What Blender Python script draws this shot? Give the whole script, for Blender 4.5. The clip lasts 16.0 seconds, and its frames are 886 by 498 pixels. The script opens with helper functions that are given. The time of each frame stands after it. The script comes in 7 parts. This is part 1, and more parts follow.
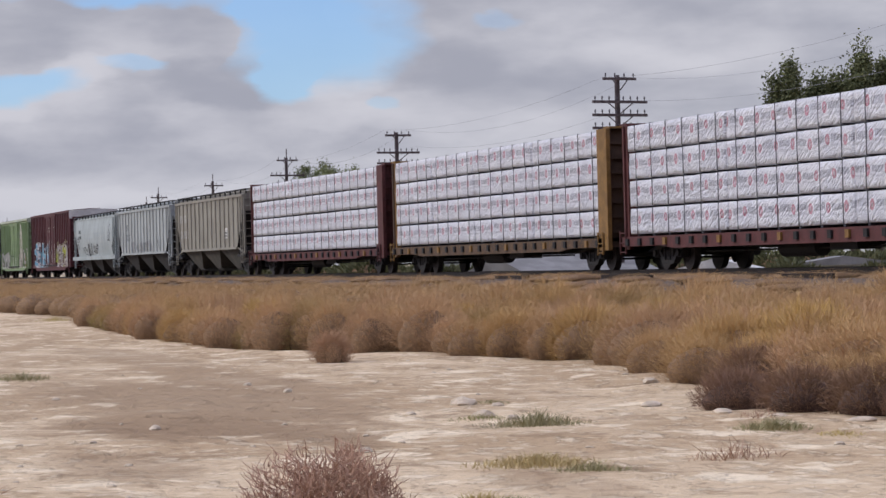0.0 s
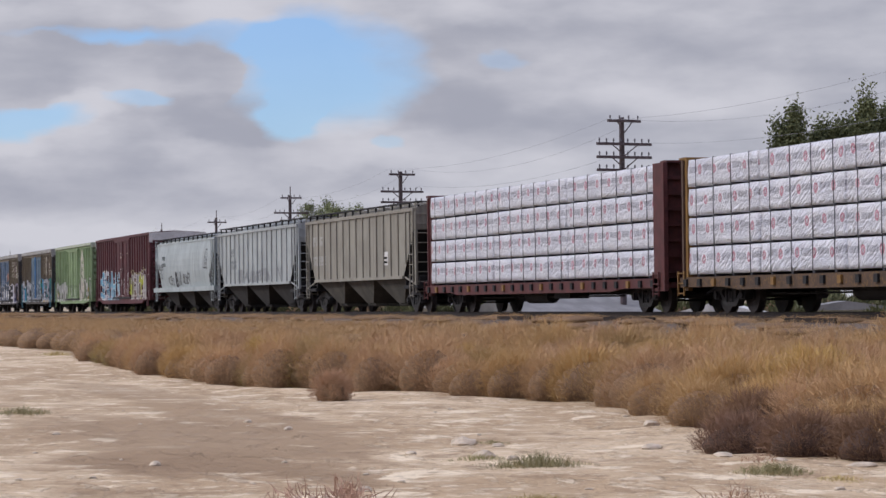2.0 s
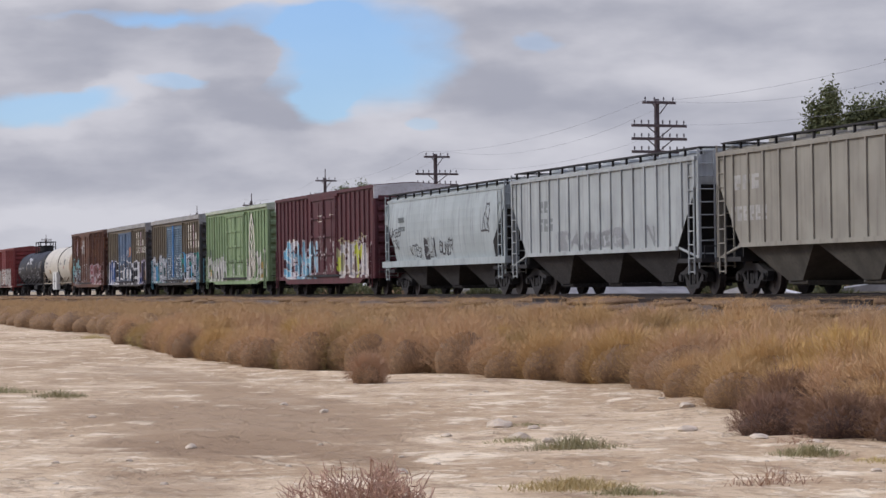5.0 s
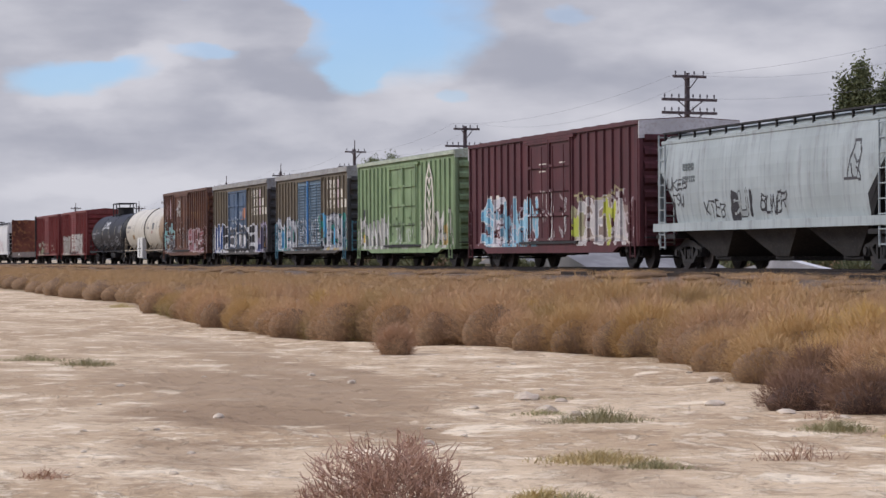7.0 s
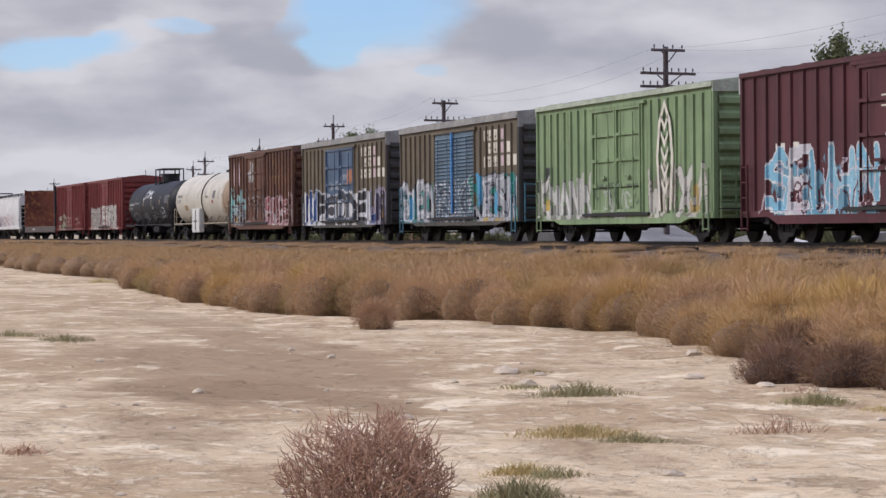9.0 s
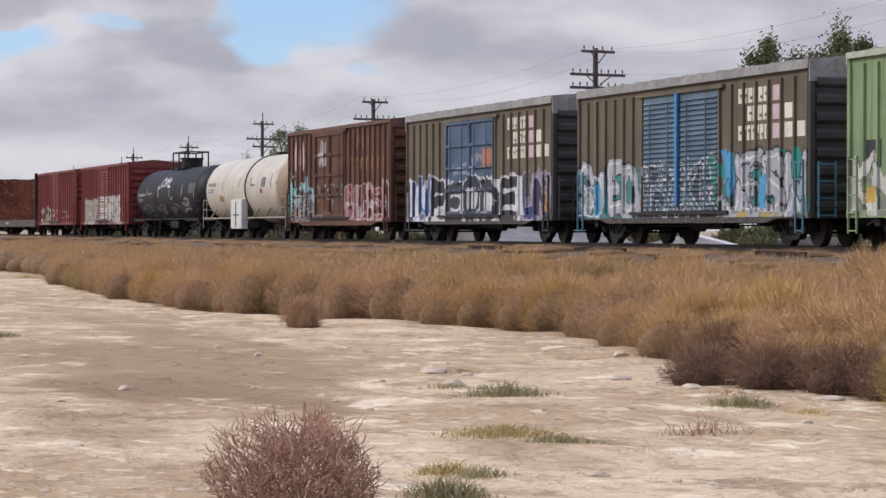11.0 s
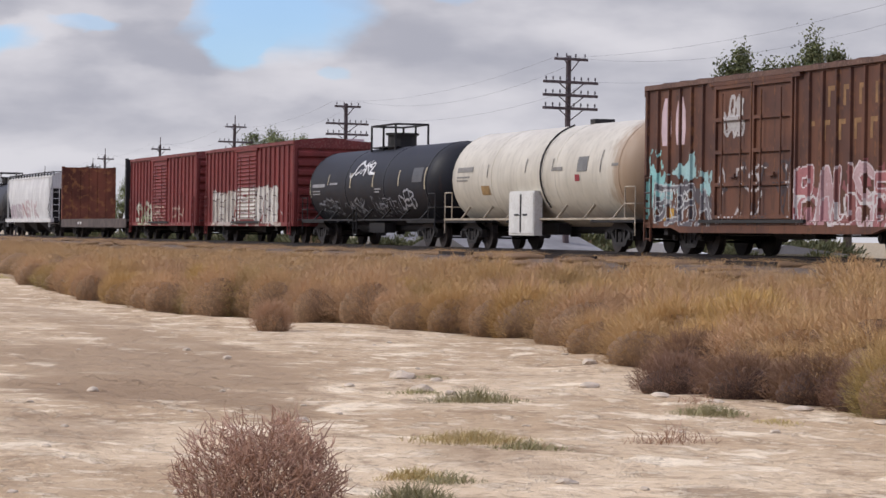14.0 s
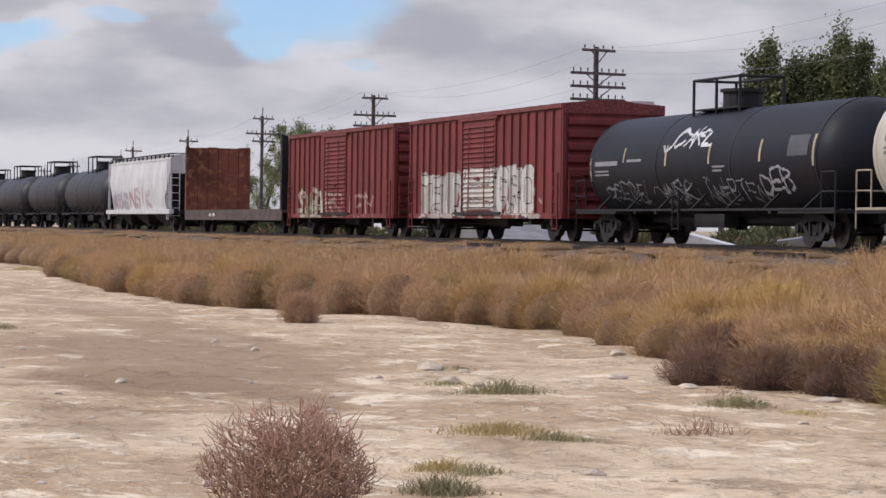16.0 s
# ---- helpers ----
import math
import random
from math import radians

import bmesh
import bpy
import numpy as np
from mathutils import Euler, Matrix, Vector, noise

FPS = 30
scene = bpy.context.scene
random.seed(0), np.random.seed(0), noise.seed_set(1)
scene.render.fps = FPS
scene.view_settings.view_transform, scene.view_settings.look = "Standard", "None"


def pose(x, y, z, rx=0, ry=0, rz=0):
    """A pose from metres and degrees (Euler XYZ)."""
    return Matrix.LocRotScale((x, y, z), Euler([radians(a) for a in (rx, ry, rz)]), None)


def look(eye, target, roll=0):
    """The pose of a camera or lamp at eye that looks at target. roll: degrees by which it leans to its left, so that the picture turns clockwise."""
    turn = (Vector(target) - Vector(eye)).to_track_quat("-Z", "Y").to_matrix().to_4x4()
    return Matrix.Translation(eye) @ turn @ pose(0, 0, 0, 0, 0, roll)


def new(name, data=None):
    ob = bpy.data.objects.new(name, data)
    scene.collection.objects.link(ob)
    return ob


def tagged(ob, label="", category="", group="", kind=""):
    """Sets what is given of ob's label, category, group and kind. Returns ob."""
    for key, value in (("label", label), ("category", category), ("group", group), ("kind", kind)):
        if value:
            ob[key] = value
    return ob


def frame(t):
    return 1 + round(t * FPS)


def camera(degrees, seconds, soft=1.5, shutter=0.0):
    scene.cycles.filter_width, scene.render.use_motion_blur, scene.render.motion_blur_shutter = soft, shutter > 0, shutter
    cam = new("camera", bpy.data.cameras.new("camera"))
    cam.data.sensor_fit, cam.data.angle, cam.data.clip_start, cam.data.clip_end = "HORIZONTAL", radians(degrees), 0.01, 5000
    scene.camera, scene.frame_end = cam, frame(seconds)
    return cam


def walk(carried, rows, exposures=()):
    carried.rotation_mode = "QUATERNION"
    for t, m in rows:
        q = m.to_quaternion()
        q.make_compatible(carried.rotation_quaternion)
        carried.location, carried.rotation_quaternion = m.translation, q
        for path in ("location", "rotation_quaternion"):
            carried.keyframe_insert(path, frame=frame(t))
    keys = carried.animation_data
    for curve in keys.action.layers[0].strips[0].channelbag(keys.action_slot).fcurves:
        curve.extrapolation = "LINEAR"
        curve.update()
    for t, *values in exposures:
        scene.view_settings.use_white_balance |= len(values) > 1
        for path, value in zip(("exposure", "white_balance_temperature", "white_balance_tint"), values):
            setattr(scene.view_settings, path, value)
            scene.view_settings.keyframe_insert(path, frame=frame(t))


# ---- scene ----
cam = camera(18.52, 16.0, soft=1.5)
EYE = (0.0, 0.0, 1.6)
PATH = [
    (0, 73.884, 0.268, 1.493), (0.5, 73.980, 0.462, 1.152), (1, 73.976, 0.702, 0.976),
    (1.5, 73.932, 0.948, 0.750), (2, 73.933, 1.105, 0.712), (2.5, 74.011, 1.207, 0.672),
    (3, 74.118, 1.193, 0.679), (3.5, 74.233, 1.122, 0.746), (4, 74.337, 1.011, 0.817),
    (4.5, 74.506, 0.893, 0.906), (7, 75.277, 0.161, 0.329), (7.5, 75.191, -0.096, 0.353),
    (8, 75.127, -0.251, 0.476), (10.5, 73.834, -0.465, 0.091), (11, 73.327, -0.405, -0.083),
    (11.5, 72.927, -0.320, -0.184), (12, 72.694, -0.246, -0.456), (12.5, 72.608, -0.182, -0.580),
    (13, 72.607, -0.188, -0.704), (13.5, 72.636, -0.232, -0.815), (14, 72.716, -0.283, -0.843),
    (14.5, 72.845, -0.335, -0.946), (15, 72.996, -0.378, -0.856), (15.5, 73.141, -0.423, -0.848),
    (16, 73.299, -0.470, -0.773)]
walk(cam, [(t, pose(*EYE, 90 + pitch, roll, yaw)) for t, yaw, pitch, roll in PATH],
     exposures=[(0, -0.04, 6510, 10), (7, 0.03, 6530, 10), (8, 0.05, 6550, 10), (10.5, 0.11, 6670, 10), (12, 0.15, 6690, 10), (16, 0.10, 6710, 10)])

# the train rolls along +x on the rails; its speed in m/s hardly changes
SPEED, GAIN = 14.557, -0.0195
TRACK_Y, RAIL_Z = 27.46, 1.22


def rolled(t):
    return SPEED * t + 0.5 * GAIN * t * t


# ---- node helpers ----
class Nodes:
    """A small builder of node trees: sockets in, sockets out."""

    def __init__(self, tree):
        self.tree = tree
        tree.nodes.clear()

    def node(self, kind, **inputs):
        n = self.tree.nodes.new(kind)
        for key, value in inputs.items():
            self.put(n.inputs[int(key[1:])] if key[0] == "i" and key[1:].isdigit() else n.inputs[key.replace("_", " ")], value)
        return n

    def put(self, socket, value):
        if isinstance(value, bpy.types.NodeSocket):
            self.tree.links.new(value, socket)
        elif isinstance(value, tuple) and len(value) == 3 and socket.type == "RGBA":
            socket.default_value = (*value, 1)
        else:
            socket.default_value = value

    def math(self, op, a, b=0.0, c=0.0, clamp=False):
        n = self.tree.nodes.new("ShaderNodeMath")
        n.operation, n.use_clamp = op, clamp
        for socket, value in zip(n.inputs, (a, b, c)):
            self.put(socket, value)
        return n.outputs[0]

    def step(self, x, lo, hi):
        n = self.tree.nodes.new("ShaderNodeMapRange")
        n.interpolation_type = "SMOOTHSTEP"
        for socket, value in zip(n.inputs, (x, lo, hi, 0.0, 1.0)):
            self.put(socket, value)
        return n.outputs[0]

    def mix(self, fac, a, b, blend="MIX"):
        n = self.tree.nodes.new("ShaderNodeMix")
        n.data_type, n.blend_type = "RGBA", blend
        self.put(n.inputs[0], fac)
        self.put(n.inputs[6], a)
        self.put(n.inputs[7], b)
        return n.outputs[2]

    def scaled(self, vec, s, add=(0, 0, 0)):
        n = self.tree.nodes.new("ShaderNodeVectorMath")
        n.operation = "MULTIPLY_ADD"
        self.put(n.inputs[0], vec)
        n.inputs[1].default_value, n.inputs[2].default_value = s, add
        return n.outputs[0]

    def noise(self, vec, scale, detail=3.0, rough=0.55, dims="3D"):
        n = self.node("ShaderNodeTexNoise", Scale=scale, Detail=detail, Roughness=rough)
        n.noise_dimensions = dims
        self.put(n.inputs["Vector"], vec)
        return n.outputs[0]

    def voronoi(self, vec, scale, feature="F1", rand=1.0):
        n = self.tree.nodes.new("ShaderNodeTexVoronoi")
        n.feature = feature
        self.put(n.inputs["Vector"], vec)
        n.inputs["Scale"].default_value = scale
        n.inputs["Randomness"].default_value = rand
        return n

    def xyz(self, vec):
        return self.node("ShaderNodeSeparateXYZ", Vector=vec).outputs

    def vec(self, x, y, z):
        return self.node("ShaderNodeCombineXYZ", X=x, Y=y, Z=z).outputs[0]

    def coords(self, ob=None):
        n = self.tree.nodes.new("ShaderNodeTexCoord")
        if ob:
            n.object = ob
        return n.outputs["Object"]

    def random(self):
        return self.tree.nodes.new("ShaderNodeObjectInfo").outputs["Random"]

    def surface(self, colour, rough=0.7, metal=0.0, height=None, bump=0.3, dist=0.01, spec=0.4):
        b = self.node("ShaderNodeBsdfPrincipled", Base_Color=colour, Roughness=rough, Metallic=metal)
        b.inputs["Specular IOR Level"].default_value = spec
        if height is not None:
            h = self.node("ShaderNodeBump", Strength=bump, Distance=dist, Height=height)
            self.tree.links.new(h.outputs[0], b.inputs["Normal"])
        out = self.tree.nodes.new("ShaderNodeOutputMaterial")
        self.tree.links.new(b.outputs[0], out.inputs[0])
        return b


def material(name):
    m = bpy.data.materials.new(name)
    m.use_nodes = True
    return m, Nodes(m.node_tree)


# ---- world: broken overcast with a blue gap ----
SUN_YAW, SUN_EL = 160.0, 36.0      # degrees: compass turn from +y counter-clockwise, height


def make_world():
    world = bpy.data.worlds.new("sky")
    world.use_nodes = True
    scene.world = world
    n = Nodes(world.node_tree)
    way = n.tree.nodes.new("ShaderNodeTexCoord").outputs["Generated"]
    x, y, z = n.xyz(way)
    yaw = n.math("MULTIPLY", n.math("ARCTAN2", n.math("MULTIPLY", x, -1), y), 57.2958)
    el = n.math("MULTIPLY", n.math("ARCSINE", z), 57.2958)
    sky = n.tree.nodes.new("ShaderNodeTexSky")
    sky.sky_type, sky.sun_disc = "NISHITA", False
    sky.sun_elevation, sky.sun_rotation = radians(SUN_EL), radians(-SUN_YAW)
    sky.air_density, sky.dust_density, sky.ozone_density = 1.0, 0.3, 2.0
    blue = n.mix(1.0, sky.outputs[0], (0.085, 0.105, 0.15), "MULTIPLY")
    # billows bend the cloud shapes; every shape is (yaw, height, half width, half height, amount) in degrees
    flat = n.vec(n.math("MULTIPLY", yaw, 0.30), n.math("MULTIPLY", el, 0.62), 0.0)
    bend = n.noise(flat, 1.0, 5, 0.50)
    bend_up = n.noise(n.scaled(flat, (1, 1, 1), (17.3, 5.1, 2.0)), 1.15, 5, 0.52)
    yw = n.math("MULTIPLY_ADD", n.math("SUBTRACT", bend, 0.5), 3.4, yaw)
    ew = n.math("MULTIPLY_ADD", n.math("SUBTRACT", bend_up, 0.5), 1.7, el)

    def shapes(rows, soft=1.5, hard=0.1):
        total = 0.0
        for y0, e0, ry, re, amount in rows:
            dy = n.math("MULTIPLY", n.math("SUBTRACT", yw, y0), 1 / ry)
            de = n.math("MULTIPLY", n.math("SUBTRACT", ew, e0), 1 / re)
            d = n.math("MULTIPLY_ADD", dy, dy, n.math("MULTIPLY", de, de))
            total = n.math("MULTIPLY_ADD", n.step(d, soft, hard), amount, total)
        return total
    billow = n.noise(n.scaled(flat, (1, 1.3, 1), (3.0, 9.0, 0.0)), 0.85, 5, 0.50)
    tone = n.math("MULTIPLY_ADD", n.math("SUBTRACT", billow, 0.5), 2.0, 0.52)
    tone = n.math("MULTIPLY_ADD", shapes(((78.38, 3.93, 1.13, 0.50, -0.75), (79.68, 4.00, 0.83, 0.36, -0.45), (80.99, 3.06, 1.67, 0.50, -0.50), (82.20, 4.96, 1.43, 0.54, -0.35), (79.14, 4.91, 0.72, 0.54, -0.25), (73.97, 4.17, 1.43, 0.60, -0.60), (72.43, 3.55, 2.03, 0.72, -0.30), (82.75, 2.37, 1.67, 0.36, -0.40), (71.56, 5.50, 2.03, 0.54, -0.40), (68.13, 5.07, 2.86, 0.72, -0.20), (76.02, 2.48, 1.43, 0.33, -0.30), (69.34, 3.20, 2.98, 0.60, -0.20), (81.27, 4.09, 0.89, 0.31, 0.85), (78.27, 2.84, 2.03, 0.50, 0.70), (76.48, 3.31, 1.13, 0.50, 0.55), (75.45, 4.85, 0.48, 0.72, 0.60), (77.64, 6.08, 6.67, 0.36, 0.55), (82.47, 1.58, 1.67, 0.26, 0.90), (71.74, 2.00, 3.93, 0.36, 0.35), (76.00, 3.84, 0.72, 0.21, 0.60), (78.88, 1.54, 2.15, 0.21, 0.50), (83.09, 3.31, 0.72, 0.26, 0.50), (69.92, 4.04, 2.38, 0.48, 0.30)), 1.9, 0.0), 0.42, tone)
    cloud = n.mix(n.step(tone, 0.0, 1.05), (0.378, 0.390, 0.465), (0.630, 0.630, 0.695))
    low = n.step(el, 2.6, 0.4)
    cloud = n.mix(n.math("MULTIPLY", low, 0.30), cloud, (0.60, 0.61, 0.67))
    lift = n.math("MULTIPLY_ADD", n.step(z, 0.12, 0.9), 1.5, 1.0)
    cloud = n.mix(1.0, cloud, n.node("ShaderNodeCombineColor", Red=lift, Green=lift, Blue=n.math("MULTIPLY", lift, n.math("MULTIPLY_ADD", n.step(z, 0.10, 0.3), 0.13, 1.0))).outputs[0], "MULTIPLY")
    gap = shapes(((76.46, 4.92, 1.97, 1.13, 1.00), (78.60, 5.44, 2.50, 0.41, 0.70), (82.74, 3.90, 1.49, 0.48, 0.95), (76.95, 4.09, 0.89, 0.54, 0.80), (80.03, 4.20, 0.72, 0.24, 0.60), (72.46, 5.10, 0.54, 0.21, 0.35), (81.43, 5.46, 1.67, 0.29, 0.45), (75.29, 3.44, 0.36, 0.17, 0.50)), 1.5, 0.25)
    gap = n.math("SUBTRACT", gap, shapes(((82.20, 4.90, 1.55, 0.66, 1.00), (79.10, 4.86, 0.72, 0.66, 0.85), (79.90, 5.03, 0.72, 0.54, 0.80)), 1.4, 0.2), clamp=True)
    gap = n.math("MULTIPLY", gap, 0.92)
    high = n.math("MULTIPLY", n.step(n.noise(n.scaled(way, (11, 11, 27), (3.1, 0.4, 0.3)), 1.0, 4, 0.45), 0.545, 0.50), n.step(z, 0.15, 0.3))
    gap = n.math("MAXIMUM", gap, n.math("MULTIPLY", high, 0.5))
    bg = n.node("ShaderNodeBackground", Color=n.mix(gap, cloud, blue), Strength=1.0)
    out = n.tree.nodes.new("ShaderNodeOutputWorld")
    n.tree.links.new(bg.outputs[0], out.inputs[0])


make_world()
sun_data = bpy.data.lights.new("sun", "SUN")
sun_data.energy, sun_data.angle, sun_data.color = 2.15, radians(14), (1.0, 0.965, 0.925)
sun = new("sun", sun_data)
_sy, _se = radians(SUN_YAW), radians(SUN_EL)
sun.matrix_world = look((-math.sin(_sy) * math.cos(_se) * 300, math.cos(_sy) * math.cos(_se) * 300, math.sin(_se) * 300), (0, 0, 0))


# ---- materials ----
def plain(name, colour, rough=0.6, metal=0.0, vary=0.25, scale=3.0, bump=0.15, other=None):
    m, n = material(name)
    p = n.coords()
    big, fine = n.noise(p, scale, 4), n.noise(p, scale * 9, 3)
    dark = tuple(c * (1 - vary) for c in colour)
    c = n.mix(n.step(big, 0.35, 0.65), dark, colour)
    if other:
        c = n.mix(n.math("MULTIPLY", n.step(fine, 0.5, 0.68), 0.8), c, other)
    c = n.mix(n.math("MULTIPLY", n.step(fine, 0.4, 0.7), 0.3), c, tuple(v * 0.75 for v in colour))
    n.surface(c, rough, metal, fine, bump, 0.01)
    return m


def soil_material():
    m, n = material("pale_soil")
    p = n.coords()
    x, y, z = n.xyz(p)
    warp = n.noise(p, 0.6, 3)
    q = n.vec(x, n.math("MULTIPLY", n.math("ADD", y, n.math("MULTIPLY", warp, 1.2)), 1.6), z)
    big = n.noise(q, 0.16, 5, 0.6)
    mid = n.noise(q, 0.8, 6, 0.65)
    fine = n.noise(p, 7.0, 5, 0.65)
    grit = n.noise(p, 45.0, 3, 0.6)
    clod = n.noise(q, 3.0, 5, 0.6)
    c = n.mix(n.step(big, 0.40, 0.60), (0.433, 0.308, 0.184), (0.628, 0.485, 0.318))
    c = n.mix(n.math("MULTIPLY", n.step(mid, 0.545, 0.635), 0.85), c, (0.823, 0.691, 0.493))
    c = n.mix(n.math("MULTIPLY", n.step(mid, 0.46, 0.36), 0.65), c, (0.260, 0.174, 0.100))
    c = n.mix(n.math("MULTIPLY", n.step(fine, 0.56, 0.68), 0.5), c, (0.758, 0.644, 0.460))
    c = n.mix(n.math("MULTIPLY", n.step(fine, 0.43, 0.33), 0.5), c, (0.217, 0.164, 0.106))
    c = n.mix(n.math("MULTIPLY", n.step(clod, 0.58, 0.66), 0.5), c, (0.715, 0.596, 0.419))
    c = n.mix(n.math("MULTIPLY", n.step(clod, 0.42, 0.35), 0.5), c, (0.271, 0.184, 0.109))
    c = n.mix(n.math("MULTIPLY", n.step(grit, 0.60, 0.72), 0.35), c, (0.184, 0.131, 0.083))
    # flaking pale crust
    crust = n.noise(n.scaled(q, (1, 1, 1), (7.0, 3.0, 0)), 1.7, 7, 0.68)
    c = n.mix(n.math("MULTIPLY", n.step(crust, 0.555, 0.60), 0.5), c, (0.802, 0.675, 0.488))
    c = n.mix(n.math("MULTIPLY", n.math("MULTIPLY", n.step(crust, 0.535, 0.55), n.step(crust, 0.575, 0.56)), 0.08), c, (0.217, 0.153, 0.092))
    c = n.mix(n.math("MULTIPLY", n.step(crust, 0.42, 0.34), 0.35), c, (0.293, 0.200, 0.120))
    # damp dark stains across the dry flat
    for sx, sy, rx, ry, k in ((-33.0, 6.2, 6.5, 1.7, 0.85), (-27.4, 5.0, 2.6, 1.3, 1.0), (-25.5, 6.0, 1.8, 0.6, 0.7), (-38.0, 7.8, 6.0, 0.9, 0.6), (-50.0, 8.3, 8.0, 0.8, 0.5), (-22.0, 3.6, 2.0, 0.6, 0.5), (-18.5, 6.2, 1.6, 0.4, 0.4)):
        dx, dy = n.math("DIVIDE", n.math("SUBTRACT", x, sx), rx), n.math("DIVIDE", n.math("SUBTRACT", y, sy), ry)
        d = n.math("ADD", n.math("ADD", n.math("MULTIPLY", dx, dx), n.math("MULTIPLY", dy, dy)), n.math("MULTIPLY", n.math("SUBTRACT", mid, 0.5), 3.0))
        c = n.mix(n.math("MULTIPLY", n.step(d, 1.5, 0.3), k), c, (0.277, 0.188, 0.111))
    wash = n.math("MULTIPLY", n.step(n.math("ADD", y, n.math("MULTIPLY", n.math("SUBTRACT", big, 0.5), 9.0)), 9.3, 7.0), n.step(x, -23.0, -31.0))
    c = n.mix(n.math("MULTIPLY", wash, n.math("MULTIPLY_ADD", n.step(mid, 0.6, 0.42), 0.45, 0.12)), c, (0.394, 0.282, 0.172))
    # litter and dry weeds under the scrub and beyond the rails
    weeds = n.step(n.math("ADD", y, n.math("MULTIPLY", n.math("SUBTRACT", mid, 0.5), 3.0)), 12.6, 14.5)
    c = n.mix(n.math("MULTIPLY", weeds, 0.8), c, n.mix(n.step(fine, 0.4, 0.6), (0.141, 0.090, 0.042), (0.282, 0.200, 0.101)))
    far = n.step(y, 33, 36)
    c = n.mix(far, c, n.mix(n.step(mid, 0.4, 0.6), (0.260, 0.211, 0.134), (0.412, 0.337, 0.230)))
    h = n.math("ADD", n.math("ADD", n.math("MULTIPLY", fine, 0.6), n.math("MULTIPLY", grit, 0.25)), n.math("ADD", n.math("MULTIPLY", clod, 0.8), n.math("MULTIPLY", n.step(crust, 0.53, 0.62), 0.3)))
    n.surface(c, 0.95, 0, h, 0.9, 0.08, 0.15)
    return m


def twig_material(name, low, high, tip, spread=0.5):
    m, n = material(name)
    p = n.coords()
    x, y, z = n.xyz(p)
    r = n.random()
    isle = n.tree.nodes.new("ShaderNodeNewGeometry").outputs["Random Per Island"]
    # darker towards the ground: shade at the foot mixed into the twig colour
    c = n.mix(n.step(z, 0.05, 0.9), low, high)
    c = n.mix(n.math("MULTIPLY", n.step(isle, 0.35, 1.0), 0.42), c, tip)
    c = n.mix(n.math("MULTIPLY", n.step(n.noise(p, 2.2, 3), 0.42, 0.62), 0.45), c, tuple(v * 0.72 for v in high))
    hsv = n.node("ShaderNodeHueSaturation", Color=c, Hue=n.math("MULTIPLY_ADD", r, 0.045 * spread, 0.5 - 0.022 * spread),
                 Saturation=n.math("MULTIPLY_ADD", r, 0.35 * spread, 1 - 0.2 * spread), Value=n.math("MULTIPLY_ADD", n.math("FRACT", n.math("MULTIPLY", r, 7.31)), 0.6 * spread, 1 - 0.3 * spread))
    n.surface(hsv.outputs[0], 0.9, 0, spec=0.1)
    return m


def rail_paint(name, car, base, shade, grime=0.5, rust=0.3, rust_colour=(0.10, 0.042, 0.022), rough=0.62, stains=(), spec=0.35):
    """Weathered car paint in the car's own space."""
    m, n = material(name)
    p = n.coords(car)
    x, y, z = n.xyz(p)
    big = n.noise(p, 0.7, 4)
    fine = n.noise(p, 6.0, 4)
    streak = n.noise(n.vec(n.math("MULTIPLY", x, 5.0), n.math("MULTIPLY", y, 5.0), n.math("MULTIPLY", z, 0.35)), 1.0, 4)
    c = n.mix(n.step(big, 0.35, 0.65), shade, base)
    c = n.mix(n.math("MULTIPLY", n.step(streak, 0.45, 0.7), grime), c, tuple(v * 0.55 for v in shade))
    c = n.mix(n.math("MULTIPLY", n.step(n.math("ADD", n.math("MULTIPLY", streak, 0.6), n.math("MULTIPLY", fine, 0.4)), 0.53, 0.66), rust), c, rust_colour)
    for sx0, sx1, tint, amount in stains:
        c = n.mix(n.math("MULTIPLY", n.step(n.math("ADD", x, n.math("MULTIPLY", n.math("SUBTRACT", streak, 0.5), 1.6)), sx0, sx1), amount), c, tint)
    n.surface(c, rough, 0.0, fine, 0.12, 0.01, spec)
    return m


SOIL = soil_material()
STEEL = plain("dark_steel", (0.022, 0.021, 0.021), 0.7, 0.1, 0.4, 4, 0.2, (0.04, 0.032, 0.027))
BLACK = plain("matte_black", (0.016, 0.015, 0.015), 0.75, 0, 0.4, 3, 0.2)
WHEEL = plain("wheel_steel", (0.032, 0.028, 0.027), 0.6, 0.2, 0.4, 5, 0.1, (0.09, 0.06, 0.045))
RAIL = plain("rusty_rail", (0.045, 0.034, 0.030), 0.55, 0.4, 0.4, 2, 0.1)
TIE = plain("old_tie", (0.07, 0.055, 0.045), 0.9, 0, 0.4, 3, 0.3)
BALLAST = plain("dark_ballast", (0.150, 0.108, 0.080), 0.95, 0, 0.5, 9, 1.0, (0.075, 0.055, 0.043))
POLE_WOOD = plain("pole_wood", (0.105, 0.080, 0.082), 0.9, 0, 0.4, 4, 0.3)
GLASS_KNOB = plain("insulator_glaze", (0.10, 0.09, 0.10), 0.3, 0, 0.3, 5, 0)
WIRE = plain("wire", (0.26, 0.26, 0.29), 0.6, 0, 0.1, 2, 0)
ROCK = plain("pale_rock", (0.60, 0.495, 0.37), 0.95, 0, 0.3, 6, 0.6)
WHITE = plain("white_paint", (0.62, 0.61, 0.58), 0.6, 0, 0.2, 2, 0.1, (0.45, 0.43, 0.40))
CREAM = plain("cream_paint", (0.66, 0.62, 0.52), 0.6, 0, 0.2, 3, 0.05)
